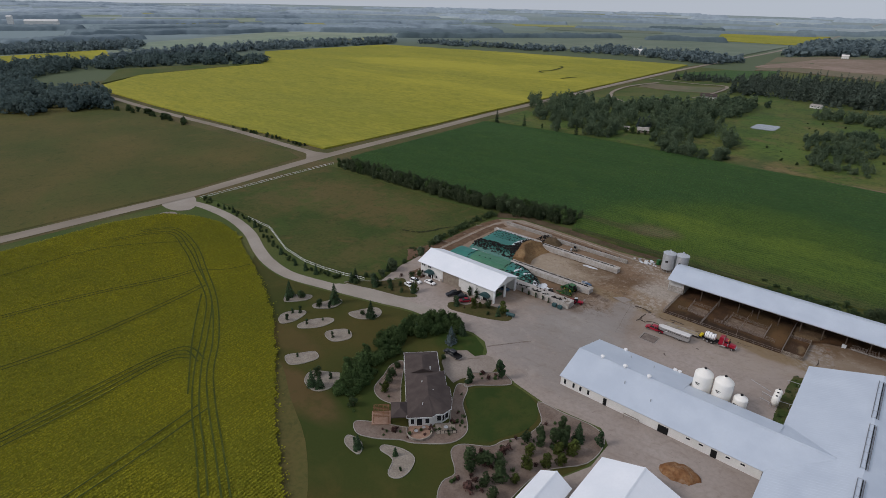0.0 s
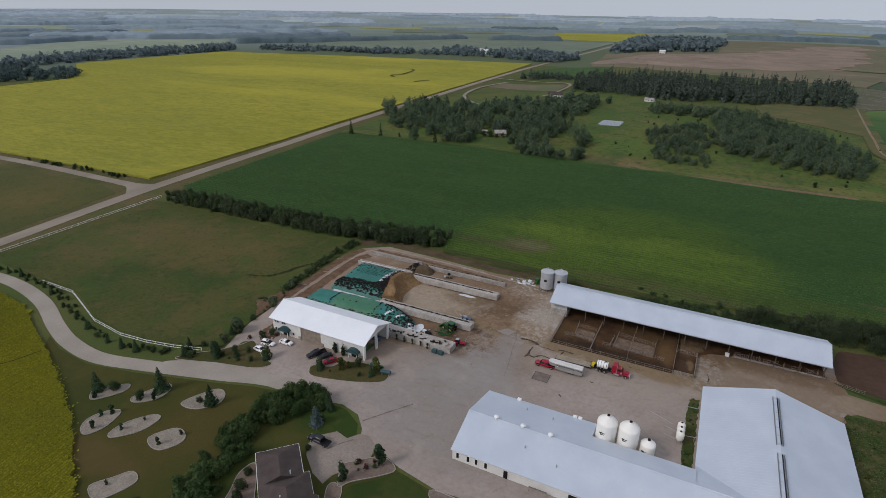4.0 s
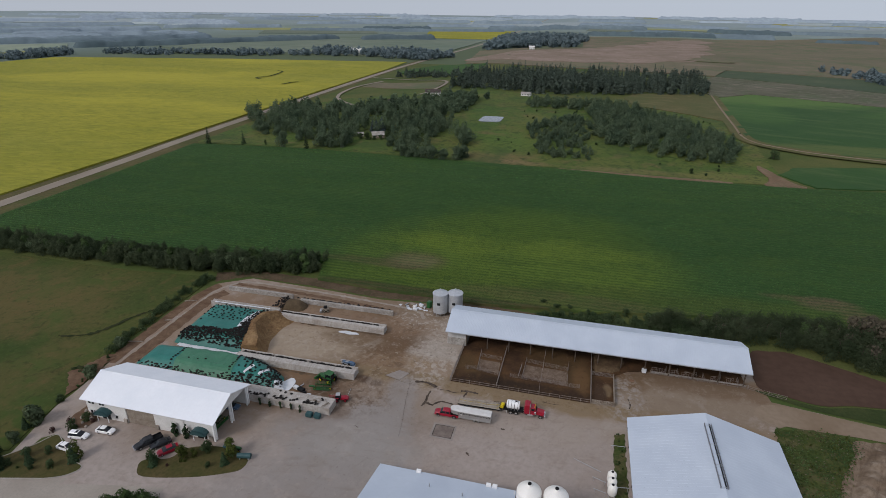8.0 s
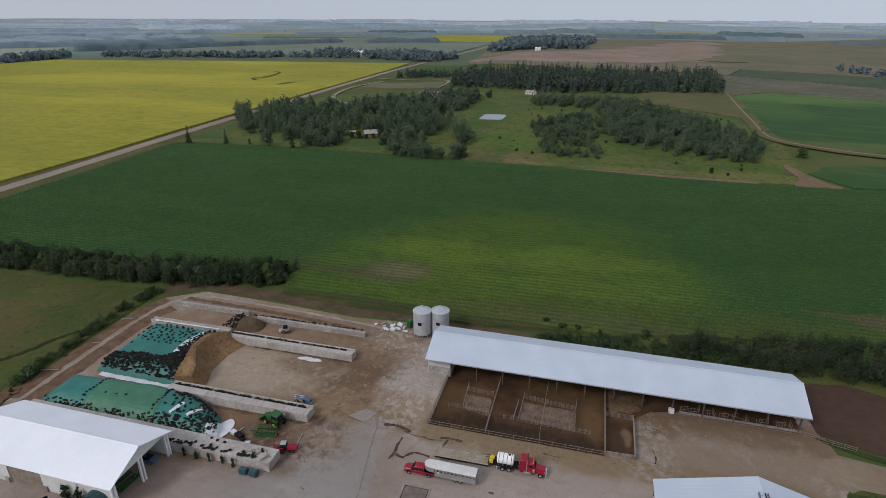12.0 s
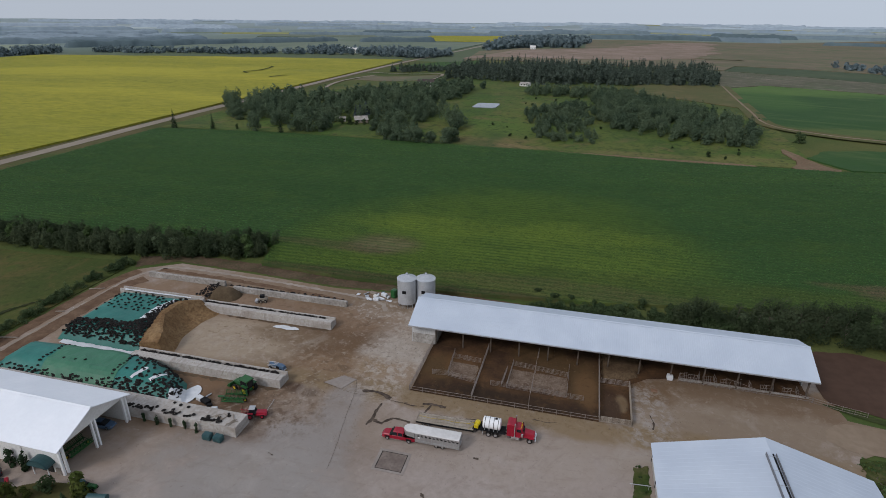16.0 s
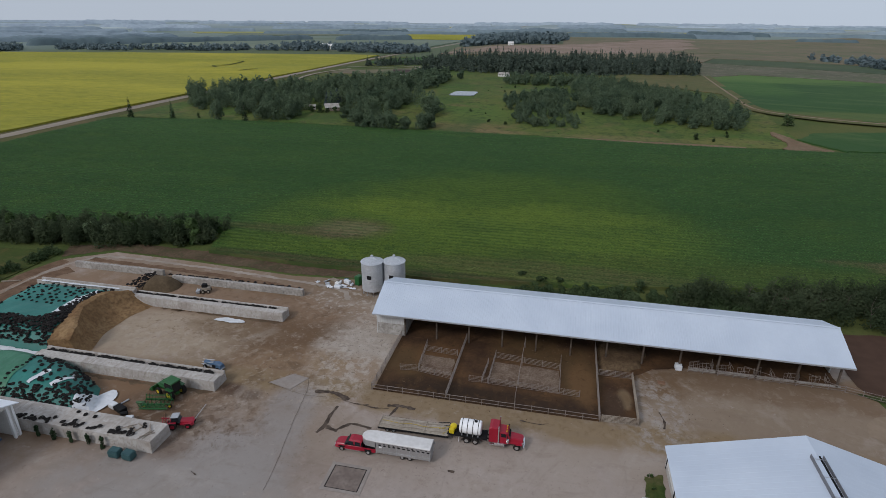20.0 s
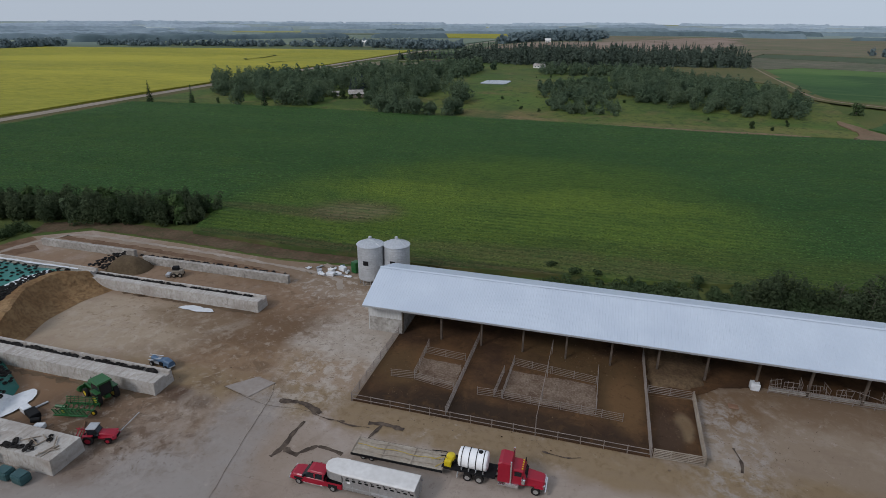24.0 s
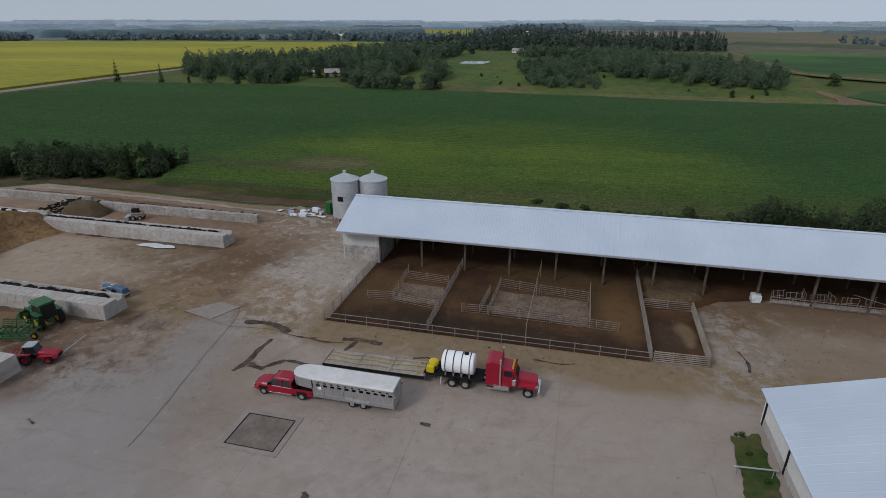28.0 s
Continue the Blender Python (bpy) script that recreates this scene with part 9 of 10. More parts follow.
for x, y, a, h, r, m, lab in ((-67.8, 217.0, 80, 0.9, 0.3, "plastic_white", "white drum lying by the grain bins"), (-70.0, 219.2, 20, 0.9, 0.3, "blue_paint", "blue drum lying by the grain bins"), (-72.0, 214.6, 0, 0.85, 0.3, "plastic_white", "white drum standing by the grain bins"), (-74.4, 217.8, 60, 1.6, 0.2, "steel", "short steel pipe by the grain bins"), (-68.6, 215.6, 10, 2.4, 0.1, "galv", "bent galvanised pipe by the grain bins"),
                              (-75.4, 215.0, 150, 2.0, 0.12, "old_wood", "weathered post lying by the grain bins"), (-86.2, 165.6, 30, 1.0, 0.3, "dark", "black drum among machinery"), (-88.4, 168.2, 70, 1.6, 0.14, "steel", "steel pipe among machinery"), (-85.6, 168.6, 10, 1.4, 0.22, "green_paint", "green roller among machinery"), (-79.6, 166.4, 130, 2.2, 0.08, "rust", "rusty bar among machinery")):
    bm = bmesh.new()
    tube(bm, (-h / 2, 0, r), (h / 2, 0, r), r, n=12)
    ob = link("drum" if r > 0.25 else "pipe", bm, M[m])
    ob.matrix_basis = at(x, y, 0.16, a)
    tagged(ob, lab, "drum" if r > 0.25 else "pipe")
for x, y, a, w, d in ((-71.4, 218.0, 20, 1.2, 1.2), (-69.6, 216.4, -15, 1.8, 0.9), (-73.0, 215.4, 40, 1.1, 1.4), (-67.0, 215.4, 5, 1.5, 0.8), (-76.4, 217.0, 70, 1.0, 1.0)):
    bm = bmesh.new()
    bmesh.ops.create_grid(bm, x_segments=7, y_segments=6, size=0.5)
    for v in bm.verts:
        v.co = Vector((v.co.x * w, v.co.y * d, 0.06 + 0.35 * abs(noise.noise((v.co.x * 3 + x, v.co.y * 3 + y, 1)))))
    ob = link("plastic_sheet", bm, M["plastic_white"])
    ob.matrix_basis = at(x, y, 0.17, a)
    tagged(ob, "crumpled white plastic by the grain bins", "plastic sheet", "plastic scraps")
# ride-on mower by the shed and weeds
t = thing("garden_tractor", at(-92, 143, 0.16, 0), "small dark green garden tractor with a cart", "mower")
block(t, "body", -0.9, 0.6, -0.4, 0.4, 0.35, 0.8, M["green_paint"], 0.08)
block(t, "hood", 0.5, 1.4, -0.32, 0.32, 0.4, 0.95, M["green_paint"], 0.08)
block(t, "seat", -0.7, -0.2, -0.25, 0.25, 0.8, 1.1, M["dark"], 0.05)
block(t, "cart", -2.9, -1.2, -0.6, 0.6, 0.4, 0.9, M["teal"], 0.05)
for x, r in ((-0.5, 0.32), (1.0, 0.25), (-2.0, 0.28)):
    for y in (-0.45, 0.45):
        wheel(t, x, y, r, 0.2, "yellow_paint")


# small white tanks in a stack by the barn
for k, y in enumerate((150.2, 152.0, 153.8)):
    t = thing("small_tank", at(-8.6, y, 0.16), "small cream hopper tank on legs beside the barn", "tank", "hopper tanks")
    ob = part("body", lathe(bmesh.new(), [(0.3, 0.9), (0.95, 1.8), (0.95, 3.4), (0.6, 3.9), (0.25, 4.0)], 20), M["tank"], t)
    for f in ob.data.polygons:
        f.use_smooth = True
    part("lid", lathe(bmesh.new(), [(0.27, 3.98), (0.27, 4.12), (0.1, 4.16)], 12), M["dark"], t)
    for i in range(4):
        a = 0.785 + 1.5708 * i
        bm = bmesh.new()
        tube(bm, (0.85 * math.cos(a), 0.85 * math.sin(a), 0), (0.9 * math.cos(a), 0.9 * math.sin(a), 2.0), 0.05, n=6)
        part("leg", bm, M["steel"], t)
for k, (xa, ya, xb, yb, z) in enumerate(((-8.6, 152, -4.9, 152.5, 1.7), (-8.2, 165.5, -4.9, 165.6, 0.9), (-16.5, 160, -10.5, 157.2, 0.12), (-12.4, 154.5, -9.6, 153.4, 1.1), (-12.2, 151.4, -9.6, 150.6, 1.0))):
    bm = bmesh.new()
    tube(bm, (xa, ya, z), (xb, yb, z + 0.15), 0.07, n=8)
    for q in (0.1, 0.9):
        px, py = xa + (xb - xa) * q, ya + (yb - ya) * q
        tube(bm, (px, py, 0.1), (px, py, z + 0.05), 0.04, n=6)
    tagged(link("auger_pipe", bm, M["steel"]), "thin steel feed pipe running to the barn", "pipe", "feed pipes")


# ---- garden ----
M["island"] = mat("island", (0.055, 0.058, 0.018), (0.095, 0.072, 0.032), 0.15, bump=0.6, fine=1.5, c3=(0.034, 0.042, 0.013), amount=0.5, distance=0.08)
def bed(name, pts, material, label, kerb=True, lift=0.2):
    pts = smooth(pts, True, 4)
    t = thing(name, at(0, 0), label, "garden bed", "garden beds")
    bm = bmesh.new()
    slab(bm, pts, 0.0, lift)
    part("fill", bm, M[material], t)
    if kerb:
        n = len(pts)
        left, right = [], []
        c = Vector((sum(p[0] for p in pts) / n, sum(p[1] for p in pts) / n))
        bm = bmesh.new()
        rings = []
        area = sum(pts[i][0] * pts[(i + 1) % n][1] - pts[(i + 1) % n][0] * pts[i][1] for i in range(n))
        for i in range(n):
            d = (Vector(pts[(i + 1) % n]) - Vector(pts[i - 1])).normalized()
            o = Vector((d.y, -d.x)) * (0.14 if area > 0 else -0.14)
            p = Vector(pts[i])
            rings.append([bm.verts.new((*(p + o * a), z)) for a, z in ((-0.15, 0.0), (-0.15, lift + 0.10), (1.0, lift + 0.10), (1.0, 0.0))])
        for i in range(n):
            a, b = rings[i], rings[(i + 1) % n]
            for j in range(3):
                bm.faces.new((a[j], b[j], b[j + 1], a[j + 1]))
        bmesh.ops.recalc_face_normals(bm, faces=bm.faces[:])
        part("kerb", bm, M["kerb"], t)
    return t


for pts in (([(-157, 98), (-155, 94.5), (-152, 96), (-149.5, 101), (-150, 104), (-153, 102.5)], [(-145, 100.5), (-142.5, 99.5), (-138.5, 103), (-138.5, 108), (-141.5, 109), (-143.5, 105)],
            [(-147.5, 90), (-146, 86.5), (-142, 85.5), (-140.5, 90), (-142, 95.5), (-145.5, 95)], [(-138, 89), (-135.5, 87.5), (-131.5, 93), (-130.5, 98), (-133.5, 98.5), (-137, 94)],
            [(-131, 104.5), (-126, 105), (-122, 109), (-123.5, 113.5), (-127, 114), (-130, 109)], [(-127.5, 92), (-124.5, 90), (-121, 91), (-119, 95), (-121, 98), (-125, 97)])
    + ([(-126.5, 76), (-122, 73.5), (-119, 76.5), (-118, 82), (-121, 83.5), (-124, 80)], [(-114.5, 76), (-112, 72), (-106, 71), (-103.5, 75), (-106, 81), (-110, 80)],
            [(-86, 66.5), (-84.5, 64), (-79.5, 64), (-80, 66), (-83, 67.5)], [(-77, 70.5), (-76.5, 68.5), (-72, 68.6), (-69.5, 64.5), (-67, 64.8), (-66.2, 68.5), (-68.5, 72.3), (-73, 72)])):
    cx, cy = sum(p[0] for p in pts) / len(pts), sum(p[1] for p in pts) / len(pts)
    bed("garden_bed", [(cx + 0.95 * (x - cx) + 0.3 * math.sin(3 * y), cy + 0.95 * (y - cy) + 0.3 * math.sin(2.3 * x)) for x, y in pts], "gravel", "free-form pale gravel bed with a kerb in the lawn")
bed("garden_bed", [(-56, 66), (-59, 71), (-58.5, 75), (-63.5, 79.5), (-63, 83), (-57.5, 87), (-56, 91), (-53, 96), (-52.6, 103), (-57.4, 109.2), (-50, 109.8), (-41, 110.4), (-37, 107), (-37.2, 98), (-44, 88), (-45, 72), (-47, 60)], "mulch", "large brown mulch garden bed with a pale kerb")
bed("garden_bed", [(-79, 106.5), (-76.5, 101), (-74.5, 103.5), (-70, 107.5), (-67.4, 111), (-72, 113), (-77, 109)], "mulch", "brown mulch bed with young spruces")
bed("garden_bed", [(-88.5, 71), (-85, 68.5), (-80, 70.5), (-75.5, 74), (-72, 75.6), (-65.5, 81.5), (-64.8, 87), (-68, 91), (-72.5, 95), (-75.5, 101), (-78.5, 100), (-74, 92), (-70, 85.5), (-76, 79), (-83, 75)], "mulch", "curved brown mulch bed along the house")
# house forecourt
field("pavement", [(-89, 105.4), (-91, 108.8), (-90, 112.4), (-87.1, 115.3), (-83.4, 114.4), (-81.4, 117.2), (-79, 117.6), (-75.1, 115.2), (-74.6, 110.6), (-79.5, 103.0), (-80, 100), (-84, 101.5)], M["forecourt"], 0.13, "pinkish paved forecourt of the house", "driveway")
field("lawn", smooth([(-74.5, 99.6), (-73.6, 102.8), (-69, 107.2), (-66, 110.6), (-58, 108.6), (-54, 103), (-54.4, 97), (-57.4, 90.6), (-59, 87.4), (-64.6, 83.4), (-66.4, 91), (-71.6, 95.4)], True, 3), M["front_lawn"], 0.14, "trimmed green front lawn", "lawn")

GS = "garden shrubs"
for x, y, s in ((-76.8, 103.2, 1.9), (-71.5, 110.3, 2.2), (-37.6, 105.5, 1.7)):
    tree("cedar", x, y, s, "narrow brownish green cedar in the garden bed", "garden cedars", tall=1.1)
for x, y, s in ((-46, 97.5, 1.1), (-47, 104, 0.8), (-44.5, 99.5, 1.0), (-42.4, 103.6, 0.9), (-48.4, 96, 0.85), (-44.6, 101.8, 0.8)):
    tree("garden_tree" if x < -44 else "spruce", x, y, s * 1.05, "dark leafy tree in a garden clump", "garden spruces")
for x, y, s in ((-41, 98.5, 0.9), (-41.4, 93.5, 0.8), (-47, 87, 0.85), (-43.6, 96, 0.8), (-48.8, 91.5, 0.7), (-44.0, 91.0, 0.75), (-46.6, 82, 0.6)):
    tree("bright", x, y, s * 1.15, "yellow-green leafy shrub in the garden bed", GS, "shrub", "shrub")
for x, y, s in ((-58, 80.4, 1.2), (-55.6, 80.8, 1.0), (-54.2, 81.6, 1.3), (-51, 82.6, 1.0), (-49, 79.4, 1.2), (-52, 94.2, 0.9), (-50.4, 99, 0.8), (-51.5, 77.5, 0.9), (-53, 85, 0.8), (-47.8, 75.5, 0.9), (-56.4, 77.5, 0.9)):
    tree("bush", x, y, s * 1.15, "rounded dark green bush in the garden bed", GS, "shrub", "shrub")
for x, y, s in ((-54, 87.4, 1.5), (-53.6, 89.4, 1.2), (-53.2, 73.4, 2.0), (-53.6, 76.4, 0.9), (-57, 74, 0.8)):
    tree("red_shrub", x, y, s, "dark red-leaved shrub in the garden bed", GS, "shrub", "shrub")
for pts, n in (([(-75, 106), (-70, 110.5), (-73, 112), (-77.6, 108.5)], 10), ([(-58, 70), (-62, 80), (-56, 90), (-54, 104), (-42, 108), (-40, 100), (-46, 84), (-48, 68)], 34), ([(-86, 70.5), (-80, 72), (-74, 76), (-67, 83), (-66, 88), (-72, 94), (-75, 99), (-76, 97), (-69, 85), (-77, 78)], 34)):
    for x, y in scatter(pts, n):
        tree(random.choice(["shrub", "shrub", "red_shrub"]), x, y, random.uniform(0.45, 1.0), "small shrub planted in a garden bed", GS, "shrub", "shrub")
for x, y, s in ((-154, 96, .55), (-156, 98.4, .6), (-152, 100, .65), (-142.4, 101.4, .55), (-138.8, 103, .6), (-140.4, 106.4, .7), (-123.6, 108.4, .6), (-127, 107.6, .35), (-142.6, 88, .6), (-145.6, 92, .5), (-143.6, 94, .6), (-136, 91, .45), (-134, 96, .3), (-123.4, 91.6, .5),
                (-121, 96.4, .4), (-123, 78, .35), (-108.6, 72.4, .5), (-106.4, 73.4, .45), (-107.4, 78, .5), (-111.6, 76.6, .55), (-72.6, 69.6, .25), (-68.4, 67, .3), (-82.6, 65.6, .5), (-81, 65.2, .4)):
    tree(random.choice(["cedar", "bush", "cedar", "spruce"]), x, y, s * 1.8, "small dark tree in a pale gravel bed", "bed trees")
HT = "trees round the house"
HEDGE = [(-108, 124), (-110.5, 117), (-111, 107), (-110.5, 97), (-108.5, 88), (-105, 80), (-101, 74.5), (-97.5, 75.5), (-100.5, 82), (-104, 90), (-105, 99), (-104, 108), (-101, 115), (-96, 121), (-98, 125.5), (-103, 125.5)]
woods("garden_hedge", [(x, y) for x, y in HEDGE if y > 90], 120, 3.9, 3.4, M["leaf"], "soft dense green hedge row behind the house", 0.21, 380)
woods("garden_hedge", [(-106, 94), (-104, 82), (-99, 75), (-95.5, 77), (-97.5, 84), (-101, 92), (-100.5, 99), (-103, 101)], 44, 3.8, 3.4, M["leaf"], "leafy thicket between the hedge and the house", 0.26, 280)
woods("garden_hedge", [(-109, 91), (-108.5, 88), (-105, 80), (-101, 74.5), (-97.5, 75.5), (-100.5, 82), (-104.5, 91)], 52, 3.6, 3.0, M["leaf"], "thinner green hedge row at the lawn's edge", 0.22, 260)
for x, y, s, k in ((-107, 84, .7, "poplar"), (-105.5, 86, .8, "bush"), (-107.5, 92, .85, "poplar"), (-106.5, 97, .8, "poplar"), (-108.5, 101, .75, "poplar"), (-107, 105, .85, "poplar"), (-108.5, 110, .8, "poplar"), (-105.5, 112, .75, "spruce"), (-106, 117, .85, "poplar"),
                   (-103.5, 120, .8, "poplar"), (-101, 122.5, .8, "spruce"), (-98.6, 123, .85, "poplar"), (-104.5, 124, .75, "poplar"), (-102.6, 79, .7, "bush"), (-100, 77, .6, "bush"), (-93.4, 115.0, 1.15, "blue_spruce"), (-89.4, 106.6, 0.75, "bush"), (-93.4, 121.2, 0.8, "spruce"), (-94.4, 121.4, .85, "spruce"), (-93.4, 117, .7, "bush"), (-95.4, 119.6, .75, "bush")):
    tree(k, x, y, s * (0.6 if k == "poplar" else 0.9), "dense green tree sheltering the house", HT)
bed("garden_bed", smooth([(-97.5, 97.6), (-99, 94), (-97, 89), (-95, 83.6), (-91, 81.5), (-87, 82), (-85, 83.5), (-90.5, 89.5)], True, 3), "mulch", "kerbed shrub bed along the house wall", True, 0.14)
for x, y, s, k in ((-96.6, 94, 1.1, "bush"), (-95.4, 90.6, 1.2, "bush"), (-93.6, 87.6, 1.2, "bush"), (-94.6, 85.4, .9, "shrub"), (-91.6, 84.6, 1.0, "bright"), (-89, 83.4, .8, "shrub"), (-93.6, 74.6, 1.2, "bush"), (-92, 73.2, .9, "shrub")):
    tree(k, x, y, s * 0.8, "dark shrub in the bed beside the house", "house shrubs", "shrub", "shrub")
# trees along the drive and in the parking islands
for x, y in ((-270, 128), (-262, 129.5), (-256, 129), (-249, 129.4), (-243, 129), (-236, 128.6), (-231, 128), (-224, 126.4), (-217, 125), (-205, 121), (-198, 119), (-190, 117), (-182, 116), (-176, 115.4), (-170, 115.2), (-163, 116.6), (-154.6, 118.6), (-146, 121.4), (-138.4, 124.4), (-149, 121.2), (-158, 117.6), (-210, 123)):
    tree(random.choice(["spruce", "bush", "bush"]), x + random.uniform(-.8, .8), y + random.uniform(-.6, .6), random.uniform(0.5, 0.75), "small dark tree lining the driveway", "driveway trees")
    for k in range(3):
        tree(random.choice(["shrub", "bush"]), x + random.uniform(-3.5, 3.5), y + random.uniform(0.6, 2.2), random.uniform(0.35, 0.6), "low dark shrub lining the driveway", "driveway shrubs", "shrub", "shrub")
bed("planted_island", [(-122, 130), (-123.5, 127), (-129, 124.6), (-137, 122.6), (-146, 119.6), (-150, 119), (-146, 124), (-142, 127.5), (-138, 132.6), (-136, 136.5), (-133.2, 135.6), (-127, 131.4)], "island", "grassy planted island with small trees", True, 0.14)
bed("planted_island", [(-107, 131), (-110, 133), (-110, 135.2), (-105, 137), (-103, 140.8), (-96, 143), (-88.6, 142), (-87.4, 138.6), (-90, 136.4), (-97, 133.4)], "island", "grassy planted island before the shed", False, 0.16)
for x, y, s, k in ((-108, 135, 1.1, "bush"), (-125.4, 132, 1.0, "bright"), (-92, 141.6, 1.0, "bright"), (-137.6, 137.4, 1.0, "red_shrub"), (-107, 134.2, .6, "spruce"), (-102, 137.4, .9, "bright"), (-98, 140.6, 1.0, "bush"), (-92.4, 141.4, .8, "bush"), (-100, 139, .5, "bright"), (-92, 138.6, .6, "spruce"), (-95, 137, .5, "bush"), (-134, 128, .6, "spruce"), (-128.4, 128.4, .7, "bush"), (-125, 131, .75, "spruce"), (-139, 126, .6, "spruce"), (-134, 139.4, .9, "bush"), (-133, 143, .8, "bush"), (-131, 142.6, .8, "red_shrub"), (-136.4, 141, .9, "red_shrub"), (-132, 126.4, .5, "bush"), (-104, 135, .5, "red_shrub")):
    tree(k, x, y, s, "young tree in a planted parking island", "island trees")
for x in (-108.6, -105.2):
    tree("cedar", x, 143.6, 1.25, "narrow dark cedar against the shed wall", "cedars", tall=1.2)
for x in (-95.2, -92.3, -89.4, -86.4, -83.9):
    tree("cedar", x, 158.7, 0.62, "narrow dark cedar against the bunker wall", "cedars", tall=1.3)
woods("edge_hedge", [(-148.6, 168), (-150, 186), (-151.2, 204), (-149, 218), (-153.5, 219), (-154.2, 202), (-152.2, 180), (-150.4, 167)], 62, 2.6, 2.3, M["leaf_dark"], "scrubby thin hedge along the bunker yard edge", 0.19, 190)
EDGE = [(-143.5, 127), (-144.2, 139), (-145.6, 152), (-147.6, 165), (-150, 176), (-151.4, 200), (-151.6, 216)]
for (xa, ya), (xb, yb), n in zip(EDGE, EDGE[1:], (7, 5, 7, 6, 6, 5)):
    for k in range(n):
        u = random.random()
        tree(random.choice(["bush", "shrub", "shrub", "willow"]), xa + (xb - xa) * u + random.uniform(-1.0, 0.8), ya + (yb - ya) * u, random.uniform(0.38, 0.78), "scrubby bush along the bunker yard edge", "edge bushes", "bush", "bush")
# gully and heaped spoil at the pasture's edge, pale logs across the dirt
M["gully"] = mat("gully", (0.020, 0.030, 0.010), (0.042, 0.044, 0.018), 0.4, bump=0.8, fine=1.5, distance=0.1)
left, right = ribbon_points(smooth([(-152.5, 196), (-155.9, 190.6), (-158.7, 185.3), (-161.4, 177.4), (-166, 173.2), (-172, 171.4)], False, 6), [random.uniform(0.3, 1.7) for k in range(31)])
field("gully", ragged_outline(left + right[::-1], 0.6, 0.5), M["gully"], 0.36, "dark weedy gully in the pasture", "gully", kind="stuff")
field("ground_dirt", ragged_outline([(-147, 168), (-149.4, 167), (-151.6, 162), (-153.4, 157), (-150, 153.5), (-146.2, 149), (-145.2, 152)], 0.9, 0.6), M["brown_weeds"], 0.34, "trampled brown earth at the pasture's edge", "dirt")
for x, y, s in ((-151.6, 159.6, 1.5), (-149.6, 160.8, 1.2), (-153.2, 158.8, 1.1), (-150.4, 158.2, 0.9)):
    pile("earth_mound", ragged_outline(smooth([(x - 1.2 * s, y), (x, y + 0.6 * s), (x + 1.2 * s, y + .2), (x + .2, y - 0.6 * s)], True, 3), 0.3, 0.4), 0.6 * s, M["gully"], "low heap of dark spoil at the pasture's edge", "earth mound", 1.0, 0.5)
for xa, ya, xb, yb in ((-148.9, 200.2, -145.2, 201.7), (-149.4, 174.2, -144.6, 175.4), (-146.8, 187.6, -144.8, 188.4)):
    bm = bmesh.new()
    tube(bm, (xa, ya, 0.32), (xb, yb, 0.32), 0.2, 0.15, 8)
    tagged(link("log", bm, M["old_wood"]), "pale log lying across the dirt", "log", "logs")
field("gravel_bed", ragged_outline([(-137.4, 147.6), (-134.2, 147.4), (-130.4, 143.6), (-131, 140.4), (-135, 139.2), (-137.6, 143)], 0.5, 0.6), M["brown_weeds"], 0.17, "tan gravel bed with rocks beside the shed", "gravel bed")
for x, y, r in ((-134.8, 143.0, .45), (-134.7, 140.4, .5), (-131.2, 140.6, .4), (-132.1, 143.2, .55), (-135.8, 145.4, .4), (-133.2, 141.6, .35), (-136.4, 142.2, .3), (-133.6, 145.2, .4)):
    bm = bmesh.new()
    bmesh.ops.create_icosphere(bm, subdivisions=2, radius=r)
    for v in bm.verts:
        v.co *= 1 + 0.3 * noise.noise(v.co * 2.1 + Vector((x, y, 0)))
    ob = link("boulder", bm, M["stone"])
    ob.location = (x, y, 0.12 + 0.4 * r)
    tagged(ob, "rounded tan rock in the gravel bed", "boulder", "boulders")
field("driveway", [(-153.5, 113.8), (-140, 116.5), (-131, 119.8), (-123, 123), (-122, 126.6), (-129, 124.9), (-137, 122.9), (-146, 119.7), (-150.5, 117.0)], M["drive"], 0.15, "paved driveway edge along the planted island", "driveway")
for x, y, s, k in ((-143.2, 128.2, .8, "bush"), (-141.2, 126.0, .75, "spruce"), (-145.4, 133.0, .7, "bush"), (-144.6, 136.6, .6, "spruce"), (-147.4, 127.6, .7, "bush"), (-150.2, 124.6, .7, "spruce"), (-136.4, 129.4, .8, "bush"), (-132.4, 131.8, .7, "bush")):
    tree(k, x, y, s, "dark tree beside the parking island", "island trees")
fence("white_fence", [(-280.5, 129), (-281.5, 160), (-283, 195), (-283.8, 222)], 1.1, 2, M["white_paint"], "white plank fence beside the road", step=3.5, r=0.07)
fence("white_fence", [(-236, 130.5), (-218, 130.5), (-205, 126), (-192, 121.4), (-176, 119.6), (-165, 120.6), (-155, 122.6), (-146, 125.4)], 1.1, 2, M["white_paint"], "white plank fence along the driveway", step=3.5, r=0.07)
